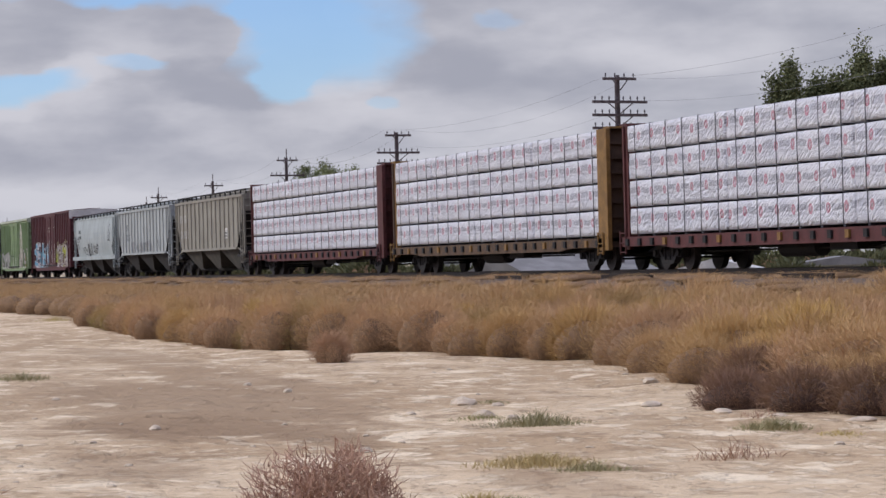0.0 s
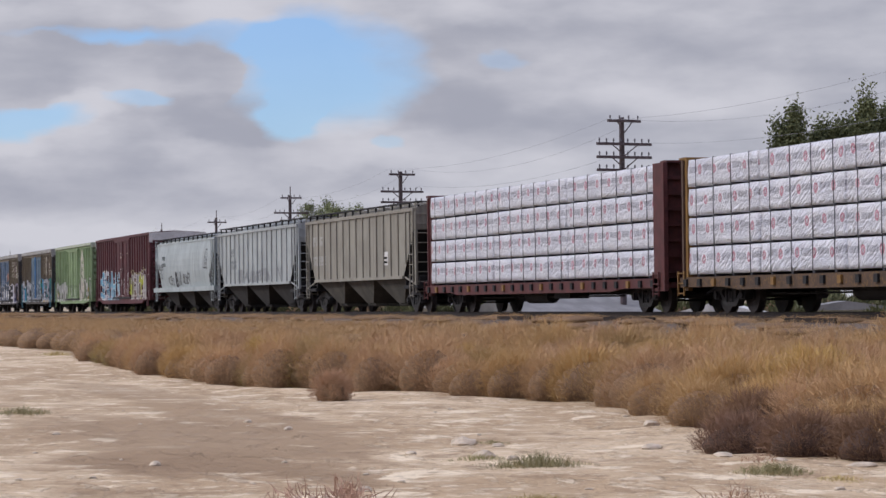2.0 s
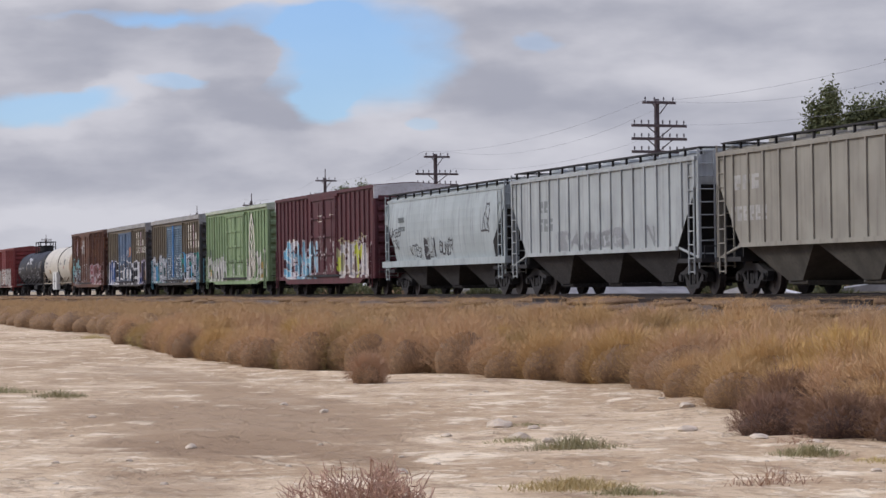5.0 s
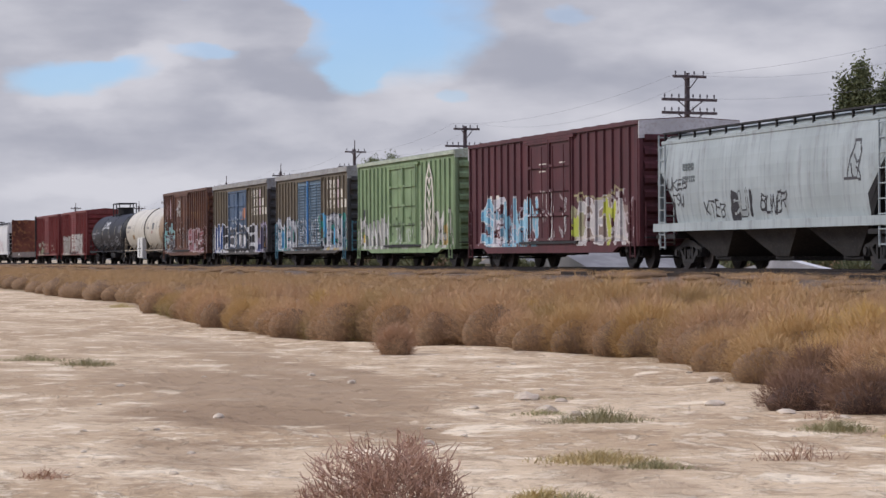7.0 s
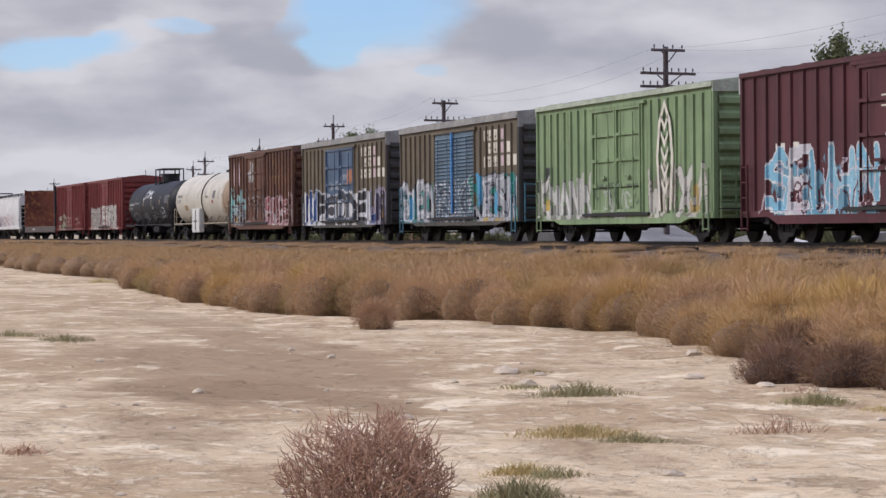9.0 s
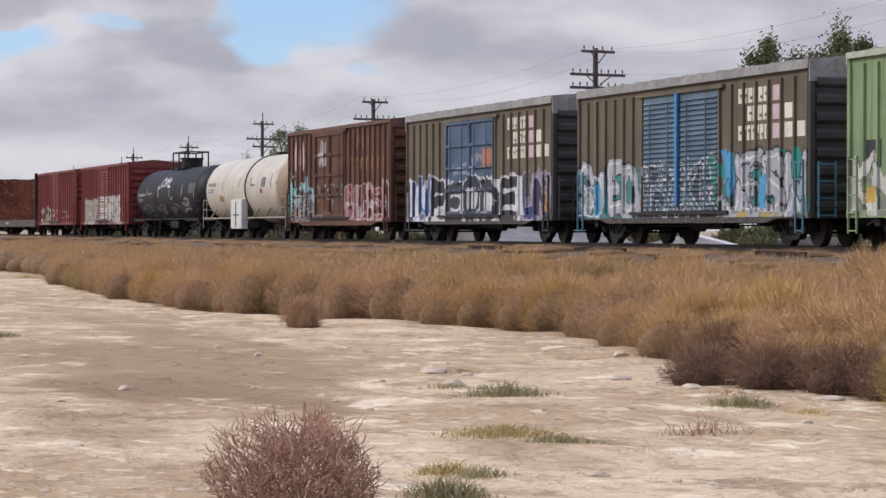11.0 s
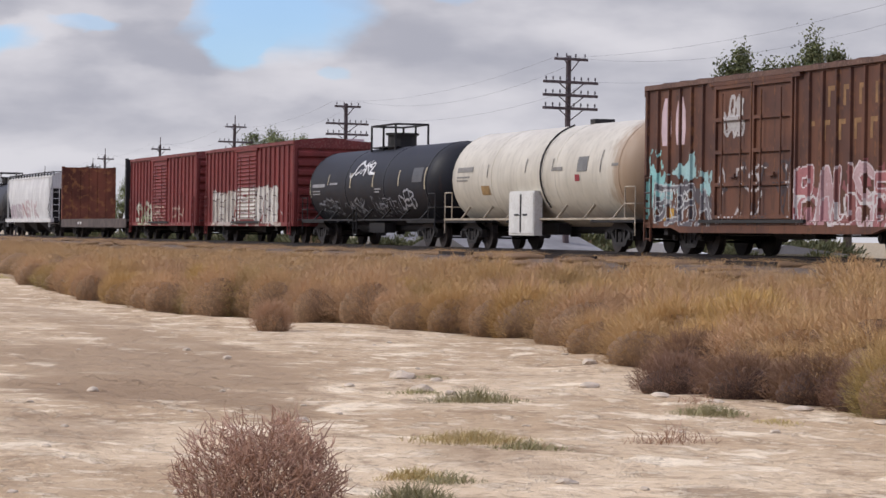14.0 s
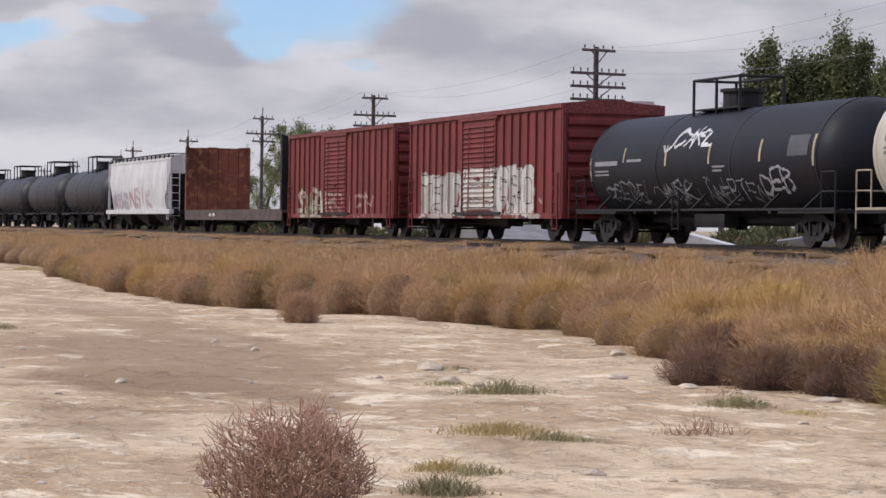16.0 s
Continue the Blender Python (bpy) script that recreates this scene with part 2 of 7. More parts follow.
PINK = plain("faded_pink_paint", (0.55, 0.42, 0.44), 0.6, 0, 0.2, 3, 0.05)
YELLOW = plain("yellow_paint", (0.50, 0.27, 0.03), 0.6, 0, 0.3, 4, 0.05)
DARK_PAINT = plain("dark_lettering", (0.03, 0.03, 0.035), 0.6, 0, 0.2, 4, 0.05)


# ---- mesh helpers ----
def box(bm, x0, x1, y0, y1, z0, z1):
    v = [bm.verts.new((x, y, z)) for x in (x0, x1) for y in (y0, y1) for z in (z0, z1)]
    for f in ((0, 1, 3, 2), (4, 6, 7, 5), (0, 4, 5, 1), (2, 3, 7, 6), (0, 2, 6, 4), (1, 5, 7, 3)):
        bm.faces.new([v[i] for i in f])


def boxes(*rows):
    bm = bmesh.new()
    for r in rows:
        box(bm, *r)
    return bm


def rod(bm, a, b, r, seg=6, r2=None):
    a, b = Vector(a), Vector(b)
    q = (b - a).to_track_quat("Z", "Y")
    r2 = r if r2 is None else r2
    rings = [[bm.verts.new(p + q @ Vector((rr * math.cos(k * math.tau / seg), rr * math.sin(k * math.tau / seg), 0))) for k in range(seg)] for p, rr in ((a, r), (b, r2))]
    for k in range(seg):
        j = (k + 1) % seg
        bm.faces.new((rings[0][k], rings[0][j], rings[1][j], rings[1][k]))
    bm.faces.new(rings[0][::-1])
    bm.faces.new(rings[1])


def rods(r, *pairs, seg=6):
    bm = bmesh.new()
    for a, b in pairs:
        rod(bm, a, b, r, seg)
    return bm


def prism(bm, outline, y0, y1):
    """A slab with an outline in x, z, from y0 to y1."""
    a = [bm.verts.new((x, y0, z)) for x, z in outline]
    b = [bm.verts.new((x, y1, z)) for x, z in outline]
    k = len(outline)
    bm.faces.new(a)
    bm.faces.new(b[::-1])
    for i in range(k):
        j = (i + 1) % k
        bm.faces.new((a[j], a[i], b[i], b[j]))


def loft(bm, profile, xs, cap=True):
    """A profile of (y, z) swept along x; profile may be a function of x."""
    rings = [[bm.verts.new((x, y, z)) for y, z in (profile(x) if callable(profile) else profile)] for x in xs]
    k = len(rings[0])
    for r, s in zip(rings, rings[1:]):
        for i in range(k):
            j = (i + 1) % k
            bm.faces.new((r[i], r[j], s[j], s[i]))
    if cap:
        bm.faces.new(rings[0])
        bm.faces.new(rings[-1][::-1])


def part(name, bm, mat, parent=None, label="", at=(0, 0, 0), smooth=False):
    if isinstance(bm, bpy.types.Mesh):
        mesh = bm
    else:
        bmesh.ops.recalc_face_normals(bm, faces=bm.faces)
        mesh = bpy.data.meshes.new(name)
        bm.to_mesh(mesh)
        bm.free()
        mesh.materials.append(mat)
        if smooth:
            for f in mesh.polygons:
                f.use_smooth = True
    ob = new(name, mesh)
    ob.location = at
    if parent:
        ob.parent = parent
    if label:
        tagged(ob, label)
    return ob


def arrays_mesh(name, verts, tris, mat):
    mesh = bpy.data.meshes.new(name)
    mesh.vertices.add(len(verts))
    mesh.vertices.foreach_set("co", np.asarray(verts, np.float32).ravel())
    t = np.asarray(tris, np.int32)
    mesh.loops.add(t.size)
    mesh.loops.foreach_set("vertex_index", t.ravel())
    mesh.polygons.add(len(t))
    mesh.polygons.foreach_set("loop_start", np.arange(len(t), dtype=np.int32) * 3)
    mesh.update(calc_edges=True)
    mesh.materials.append(mat)
    return mesh


# ---- ground ----
def lump(x, y):
    return noise.noise((x * 0.35, y * 0.35, 0.3)) * 0.05 + noise.noise((x * 1.3, y * 1.3, 5.0)) * 0.022


EDGE = [(-400, 15.5), (-200, 14.5), (-120, 13.2), (-86, 12.3), (-64, 10.7), (-51, 10.3), (-49, 11.2), (-46, 12.5), (-42, 12.7),
        (-40, 13.9), (-36, 13.1), (-31.7, 12.1), (-28, 11.5), (-25.8, 10.2), (-22.6, 11.1), (-15, 11.2), (20, 11.5)]


def scrub_edge(x):
    for (xa, ya), (xb, yb) in zip(EDGE, EDGE[1:]):
        if x <= xb:
            return ya + (yb - ya) * (x - xa) / (xb - xa)
    return 11.5


def rise(y):
    pts = ((-9999, 0), (15, 0), (21, 0.25), (23.5, 0.62), (31.5, 0.62), (36, 0.30), (9999, 0.30))
    for (a, p), (b, q) in zip(pts, pts[1:]):
        if y <= b:
            return p + (q - p) * (y - a) / (b - a)
    return 0.3


def ground_z(x, y):
    z = rise(y)
    if -140 < x < 20 and -10 < y < 24:
        k = math.exp(-((y - scrub_edge(x) + 0.3) / 0.7) ** 2)
        z += lump(x, y) + 0.07 * k * (0.5 + noise.noise((x * 0.9, 3.0, 0.0)))
    return z


def build_ground():
    xs = [-3000, -2000, -1200, -700, -400] + list(np.arange(-300, -110, 8)) + list(np.arange(-110, -60, 1.0)) + list(np.arange(-60, -8, 0.25)) + list(np.arange(-8, 40, 4)) + [60, 150, 400, 1000, 3000]
    ys = [-3000, -1000, -300, -100, -40, -12] + list(np.arange(-8, 0, 1)) + list(np.arange(0, 15, 0.2)) + list(np.arange(15, 40, 0.5)) + [45, 60, 100, 200, 500, 1200, 3000]
    verts = [(x, y, ground_z(x, y)) for y in ys for x in xs]
    k = len(xs)
    faces = []
    for j in range(len(ys) - 1):
        for i in range(k - 1):
            a = j * k + i
            faces += [(a, a + 1, a + k + 1), (a, a + k + 1, a + k)]
    mesh = arrays_mesh("ground", verts, faces, SOIL)
    for f in mesh.polygons:
        f.use_smooth = True
    tagged(new("ground", mesh), "pale dry alkali soil with brown damp stains", "ground", kind="structure")


build_ground()


# ---- railway ----
def build_track():
    bm = bmesh.new()
    loft(bm, [(22.9, 0.45), (24.3, 1.0), (30.6, 1.0), (32.0, 0.45)], [-900, -400, -200, -100, 0, 60])
    bed = tagged(part("ballast_bed", bm, BALLAST), "dark grey crushed stone bank under the rails", "ballast", kind="structure")
    for y in (TRACK_Y - 0.755, TRACK_Y + 0.755):
        bm = bmesh.new()
        loft(bm, [(y - 0.07, 1.035), (y + 0.07, 1.035), (y + 0.07, 1.055), (y + 0.012, 1.075), (y + 0.012, 1.175), (y + 0.037, 1.185), (y + 0.037, RAIL_Z),
                  (y - 0.037, RAIL_Z), (y - 0.037, 1.185), (y - 0.012, 1.175), (y - 0.012, 1.075), (y - 0.07, 1.055)], [-900, 60])
        tagged(part("rail", bm, RAIL), "rusty brown steel rail on wooden ties", "rail", group="rails", kind="structure")
    bm = boxes((-0.115, 0.115, -1.3, 1.3, 0.86, 1.037))
    first = part("tie", bm, TIE, bed, at=(-40, TRACK_Y, 0))
    for k in range(1, 200):
        part("tie", first.data, TIE, bed, at=(-40 - k * 0.56, TRACK_Y + random.uniform(-.03, .03), random.uniform(-0.01, 0)))
    for x0, x1 in ((-69.5, -65.6), (-57.3, -54.4), (-79.2, -76.0), (-51.0, -49.0)):
        bm = bmesh.new()
        y = 24.55
        loft(bm, [(y - 0.07, 1.0), (y + 0.07, 1.0), (y + 0.02, 1.03), (y + 0.037, 1.13), (y - 0.037, 1.13), (y - 0.02, 1.03)], [x0, x1])
        tagged(part("spare_rail", bm, RAIL), "short rusty spare rail lying on the ballast shoulder", "rail", group="spare rails")


build_track()


# ---- rolling stock: shared pieces ----
TRAIN = []           # (thing, x of its middle at the start, y offset, z offset)
WHEELSETS = {-1: [], 1: []}
WHEEL_R, HALF_BASE = 0.457, 0.865


def wheelset_mesh():
    bm = bmesh.new()
    rod(bm, (0, -1.05, 0), (0, 1.05, 0), 0.08, 10)
    for s in (-1, 1):
        y = s * 0.755
        rod(bm, (0, y - s * 0.045, 0), (0, y + s * 0.095, 0), WHEEL_R, 28)
        rod(bm, (0, y - s * 0.08, 0), (0, y - s * 0.045, 0), WHEEL_R + 0.03, 28)
        rod(bm, (0, y + s * 0.095, 0), (0, y + s * 0.12, 0), 0.16, 16)
        for k in range(3):
            a = k * math.tau / 3
            rod(bm, (0.25 * math.cos(a), y + s * 0.09, 0.25 * math.sin(a)), (0.25 * math.cos(a), y + s * 0.102, 0.25 * math.sin(a)), 0.05, 8)
    bmesh.ops.recalc_face_normals(bm, faces=bm.faces)
    me = bpy.data.meshes.new("wheelset")
    bm.to_mesh(me)
    me.materials.append(WHEEL)
    return me


def side_frame_mesh():
    bm = bmesh.new()
    y0, y1 = -0.09, 0.09
    prism(bm, [(-1.05, 0.60), (-0.75, 0.66), (-0.40, 0.80), (0.40, 0.80), (0.75, 0.66), (1.05, 0.60), (1.05, 0.46), (0.72, 0.50), (0.42, 0.62), (-0.42, 0.62), (-0.72, 0.50), (-1.05, 0.46)], y0, y1)
    prism(bm, [(-0.72, 0.50), (-0.60, 0.54), (-0.30, 0.28), (-0.34, 0.17), (-0.42, 0.20)], y0, y1)
    prism(bm, [(0.72, 0.50), (0.60, 0.54), (0.30, 0.28), (0.34, 0.17), (0.42, 0.20)], y0, y1)
    box(bm, -0.36, 0.36, y0, y1, 0.16, 0.27)
    box(bm, -0.36, -0.27, y0, y1, 0.25, 0.63)
    box(bm, 0.27, 0.36, y0, y1, 0.25, 0.63)
    for s in (-1, 1):
        box(bm, s * HALF_BASE - 0.14, s * HALF_BASE + 0.14, y0 - 0.02, y1 + 0.02, 0.34, 0.56)
        rod(bm, (s * HALF_BASE, -0.17, WHEEL_R), (s * HALF_BASE, 0.17, WHEEL_R), 0.10, 12)
    for sx in (-0.17, 0.0, 0.17):
        rod(bm, (sx, 0, 0.27), (sx, 0, 0.55), 0.07, 10)
    bmesh.ops.recalc_face_normals(bm, faces=bm.faces)
    me = bpy.data.meshes.new("side_frame")
    bm.to_mesh(me)
    me.materials.append(STEEL)
    return me


WHEELSET, SIDE_FRAME = wheelset_mesh(), side_frame_mesh()
BOLSTER = None


def bogie(car, x):
    """A two-axle bogie under the car."""
    global BOLSTER
    if BOLSTER is None:
        bm = boxes((-0.20, 0.20, -1.0, 1.0, 0.45, 0.68))
        rod(bm, (0, 0, 0.6), (0, 0, 0.84), 0.32, 16)
        box(bm, -0.06, 0.06, -1.1, 1.1, 0.3, 0.36)
        b = part("bogie", bm, STEEL, car, "black cast steel bogie", (x, 0, 0))
        BOLSTER = b.data
    else:
        b = part("bogie", BOLSTER, STEEL, car, "black cast steel bogie", (x, 0, 0))
    for s in (-1, 1):
        part("side_frame", SIDE_FRAME, STEEL, b, at=(0, s * 1.02, 0))
        w = part("wheelset", WHEELSET, WHEEL, b, "steel wheels on one axle", at=(s * HALF_BASE, 0, WHEEL_R))
        WHEELSETS[s].append(w)


def start_car(name, x0, x1, label, category="freight car"):
    """The empty of a car whose body spans x0..x1 along the train at the start."""
    car = tagged(new(name), label, category, group="cars of the freight train")
    TRAIN.append((car, (x0 + x1) / 2, 0.0, 0.0))
    return car, (x1 - x0)


def couplers(car, length, reach=0.95):
    for s in (-1, 1):
        bm = bmesh.new()
        a, b = s * (length / 2 - 0.3), s * (length / 2 + reach)
        box(bm, min(a, b), max(a, b), -0.09, 0.09, 0.72, 0.92)
        box(bm, b - 0.14, b + 0.14, -0.17, 0.17, 0.66, 0.98)
        rod(bm, (b, -0.10, 0.72), (b - s * 0.5, -0.32, 0.50), 0.03)
        part("coupler", bm, STEEL, car)


LADDERS = {}


def ladder(parent, x, y, z0, z1, mat, width=0.42, along="x", name="ladder"):
    """Two stiles and rungs, along x on a side or along y on an end."""
    key = (round(z1 - z0, 2), width, along, mat.name)
    if key not in LADDERS:
        bm = bmesh.new()
        h = z1 - z0

        def at(u, v, w):
            return (u, v, w) if along == "x" else (v, u, w)
        for u in (-width / 2, width / 2):
            a, b = at(u - 0.02, -0.02, 0), at(u + 0.02, 0.02, h)
            box(bm, min(a[0], b[0]), max(a[0], b[0]), min(a[1], b[1]), max(a[1], b[1]), 0, h)
        k = max(2, int(h / 0.36))
        for i in range(k + 1):
            rod(bm, at(-width / 2, 0, 0.06 + i * (h - 0.12) / k), at(width / 2, 0, 0.06 + i * (h - 0.12) / k), 0.018, 5)
        ob = part(name, bm, mat, parent, at=(x, y, z0))
        LADDERS[key] = ob.data
        return ob
    return part(name, LADDERS[key], mat, parent, at=(x, y, z0))


def underframe(car, L, low=0.55, high=0.95, mat=None):
    bm = boxes((-L / 2, L / 2, -0.35, 0.35, low + 0.05, high))
    for s in (-0.42, -0.30, 0.30, 0.42):
        box(bm, s * L - 0.12, s * L + 0.12, -1.45, 1.45, high - 0.2, high)
    part("underframe", bm, mat or BLACK, car)
    bm = bmesh.new()
    rod(bm, (-1.2, -0.7, 0.62), (0.4, -0.7, 0.62), 0.22, 12)
    box(bm, 1.0, 1.6, -1.1, -0.6, 0.42, 0.85)
    rod(bm, (-L * 0.3, -0.8, 0.5), (L * 0.3, -0.8, 0.5), 0.025)
    part("brake_gear", bm, BLACK, car)


# ---- sprayed paint: flat shapes that follow the relief of a car's side ----
RELIEF = {}          # car -> (depth of its near side at x, z; places where that depth breaks)
SPRAY = {}


def spray_paint(colour):
    key = tuple(round(c, 3) for c in colour)
    if key not in SPRAY:
        SPRAY[key] = plain("sprayed_paint", key, 0.6, 0, 0.22, 1.6, 0.05, tuple(c * 0.72 for c in key))
    return SPRAY[key]


def side_relief(ribs, leaves, kind, sill, z0, z1):
    """How far the near side of a box car stands out, with ribs, door frames and slats."""
    ribs = sorted(ribs)
    count = {"slats": 22, "single": 17}.get(kind, 0)
    pitch = (z1 - z0 - 0.2) / count if count else 1.0

    def depth(x, z):
        if z < sill + 0.16:
            return 1.585
        for a, b in leaves:
            if a <= x <= b and z0 <= z <= z1:
                if count:
                    if not a + 0.06 < x < b - 0.06 or z > z1 - 0.12:
                        return 1.545
                    p = ((z - z0 - 0.08) % pitch) / pitch
                    return max(1.545, 1.53 + 0.07 * (p / 0.35 if p < 0.35 else max(0.0, (0.8 - p) / 0.45)))
                if min(x - a, b - x) < 0.09 or (z - z0) % ((z1 - z0 - 0.09) / 4) < 0.09:
                    return 1.61
                return 1.545
        near = min((abs(x - r) for r in ribs), default=9.0)
        return 1.515 if near > 0.055 else 1.582 - 0.067 * max(0.0, near - 0.035) / 0.02
    cuts = [r + d for r in ribs for d in (-0.055, -0.035, 0.035, 0.055)]
    for a, b in leaves:
        cuts += [a, a + 0.06, a + 0.09, b - 0.09, b - 0.06, b]
    return depth, sorted(cuts)


# letters as strokes on a grid 4 wide and 6 high
STROKES = {
    "A": "00 26 40/13 33", "B": "00 06 36 45 34 03/33 42 41 30 00", "C": "45 36 16 05 01 10 30 41", "D": "00 06 26 44 42 20 00",
    "E": "40 00 06 46/03 33", "G": "45 36 16 05 01 10 30 41 43 23", "H": "00 06/40 46/03 43", "I": "20 26", "J": "46 41 30 10 01",
    "K": "00 06/46 03 40", "L": "06 00 40", "M": "00 06 23 46 40", "N": "00 06 40 46", "O": "16 05 01 10 30 41 45 36 16",
    "P": "00 06 36 45 44 33 03", "R": "00 06 36 45 44 33 03/23 40", "S": "45 36 16 05 04 42 41 30 10 01", "T": "06 46/26 20",
    "U": "06 01 10 30 41 46", "V": "06 20 46", "W": "06 10 23 30 46", "X": "00 46/06 40", "Z": "06 46 00 40"}
CELL = 0.036


class Canvas:
    """A patch of a car's side, painted cell by cell, then laid on the car as one thin skin."""

    def __init__(self, x0, x1, z0, z1, seed):
        self.x0, self.z0 = x0, z0
        self.nx, self.nz = int((x1 - x0) / CELL), int((z1 - z0) / CELL)
        self.X, self.Z = np.meshgrid(x0 + (np.arange(self.nx) + 0.5) * CELL, z0 + (np.arange(self.nz) + 0.5) * CELL)
        self.ink = np.zeros(self.X.shape, np.int32)
        self.colours = []
        self.rng = random.Random(seed)
        self.wx, self.wz = self.fuzz(1.6) * 0.10, self.fuzz(1.9) * 0.09

    def fuzz(self, scale, stretch=1.0):
        total = np.zeros(self.X.shape)
        for k in range(9):
            a, f = self.rng.uniform(0, math.tau), scale * 1.35 ** (k - 2)
            total += np.sin(self.X * f * math.cos(a) * 2.2 + self.Z * f * math.sin(a) * 2.2 * stretch + self.rng.uniform(0, 9)) / 1.2 ** k
        return total / 3.2

    def put(self, mask, colour):
        if colour not in self.colours:
            self.colours.append(colour)
        self.ink[mask] = self.colours.index(colour) + 1

    def reach(self, lines, warp=1.0):
        x, z = self.X + self.wx * warp, self.Z + self.wz * warp
        best = np.full(x.shape, 9.0)
        for line in lines:
            for (ax, az), (bx, bz) in zip(line, line[1:]):
                dx, dz = bx - ax, bz - az
                u = np.clip(((x - ax) * dx + (z - az) * dz) / (dx * dx + dz * dz + 1e-9), 0, 1)
                best = np.minimum(best, np.hypot(x - ax - u * dx, z - az - u * dz))
        return best

    def cloud(self, x0, x1, z0, z1, colour, ragged=0.22, thin=-9.0):
        e = self.fuzz(1.3) * ragged + self.fuzz(4.5) * ragged * 0.5
        inside = (self.X + e > x0) & (self.X - e < x1) & (self.Z > z0) & (self.Z + e < z1)
        self.put(inside & (self.fuzz(3.0) > thin), colour)

    def word(self, text, x0, x1, z0, z1, r, fills, line, edge=0.05, loose=0.35, shine=None, lean=0.0):
        w = (x1 - x0) / len(text)
        for k, ch in enumerate(text):
            lift = self.rng.uniform(-0.10, 0.10) * (z1 - z0)
            lines = []
            for run in STROKES[ch].split("/"):
                row = []
                for p in run.split():
                    u, v = (int(p[0]) + self.rng.uniform(-loose, loose)) / 4, (int(p[1]) + self.rng.uniform(-loose, loose)) / 6
                    row.append((x0 + w * (k + 0.10 + 0.80 * u) + lean * v, z0 + r * 0.6 + lift + (z1 - z0 - r * 1.2) * v))
                lines.append(row)
            d = self.reach(lines)
            fat = r * (1 + 0.30 * self.fuzz(1.2))
            if edge:
                self.put(d < fat + edge, line)
            self.put(d < fat, fills[k % len(fills)])
            if shine:
                d = self.reach([[(a - r * 0.35, b + r * 0.35) for a, b in row] for row in lines])
                self.put(d < 0.03, shine)

    def scribble(self, x0, x1, z0, z1, r, colour, count, size=0.45):
        """Loose curling strokes."""
        for _ in range(count):
            x, z = self.rng.uniform(x0, x1), self.rng.uniform(z0, z1)
            a, turn, row = self.rng.uniform(0, math.tau), self.rng.uniform(-1.1, 1.1), []
            for _ in range(self.rng.randrange(4, 9)):
                row.append((x, z))
                x, z = min(x1, max(x0, x + math.cos(a) * size * 0.45)), min(z1, max(z0, z + math.sin(a) * size * 0.7))
                a += turn + self.rng.uniform(-0.5, 0.5)
            self.put(self.reach([row], 0.5) < r, colour)

    def wear(self, level=0.75, scale=5.0):
        """Flaked and faded spots let the car's own paint through."""
        self.ink[self.fuzz(scale, 0.4) > level] = 0
        return self

    def lay(self, car, label):
        depth, cuts = RELIEF[car]
        cuts = np.array(cuts)
        verts, faces, slots = [], [], []
        for j in range(self.nz):
            row, z = self.ink[j], self.z0 + j * CELL
            i = 0
            while i < self.nx:
                k = i
                while k < self.nx and row[k] == row[i]:
                    k += 1
                if row[i]:
                    a, b = self.x0 + i * CELL, self.x0 + k * CELL
                    stops = [a, *cuts[(cuts > a + 1e-4) & (cuts < b - 1e-4)], b]
                    for p, q in zip(stops, stops[1:]):
                        n0 = len(verts)
                        for x, zz in ((p + 1e-4, z + 1e-4), (q - 1e-4, z + 1e-4), (q - 1e-4, z + CELL - 1e-4), (p + 1e-4, z + CELL - 1e-4)):
                            verts.append((x, -depth(x, zz) - 0.006, zz))
                        faces.append((n0, n0 + 1, n0 + 2, n0 + 3))
                        slots.append(row[i] - 1)
                i = k
        mesh = bpy.data.meshes.new("graffiti")
        mesh.from_pydata(verts, [], faces)
        for c in self.colours:
            mesh.materials.append(spray_paint(c))
        mesh.polygons.foreach_set("material_index", np.array(slots, np.int32))
        ob = new("graffiti", mesh)
        ob.parent = car
        tagged(ob, label)
        return ob


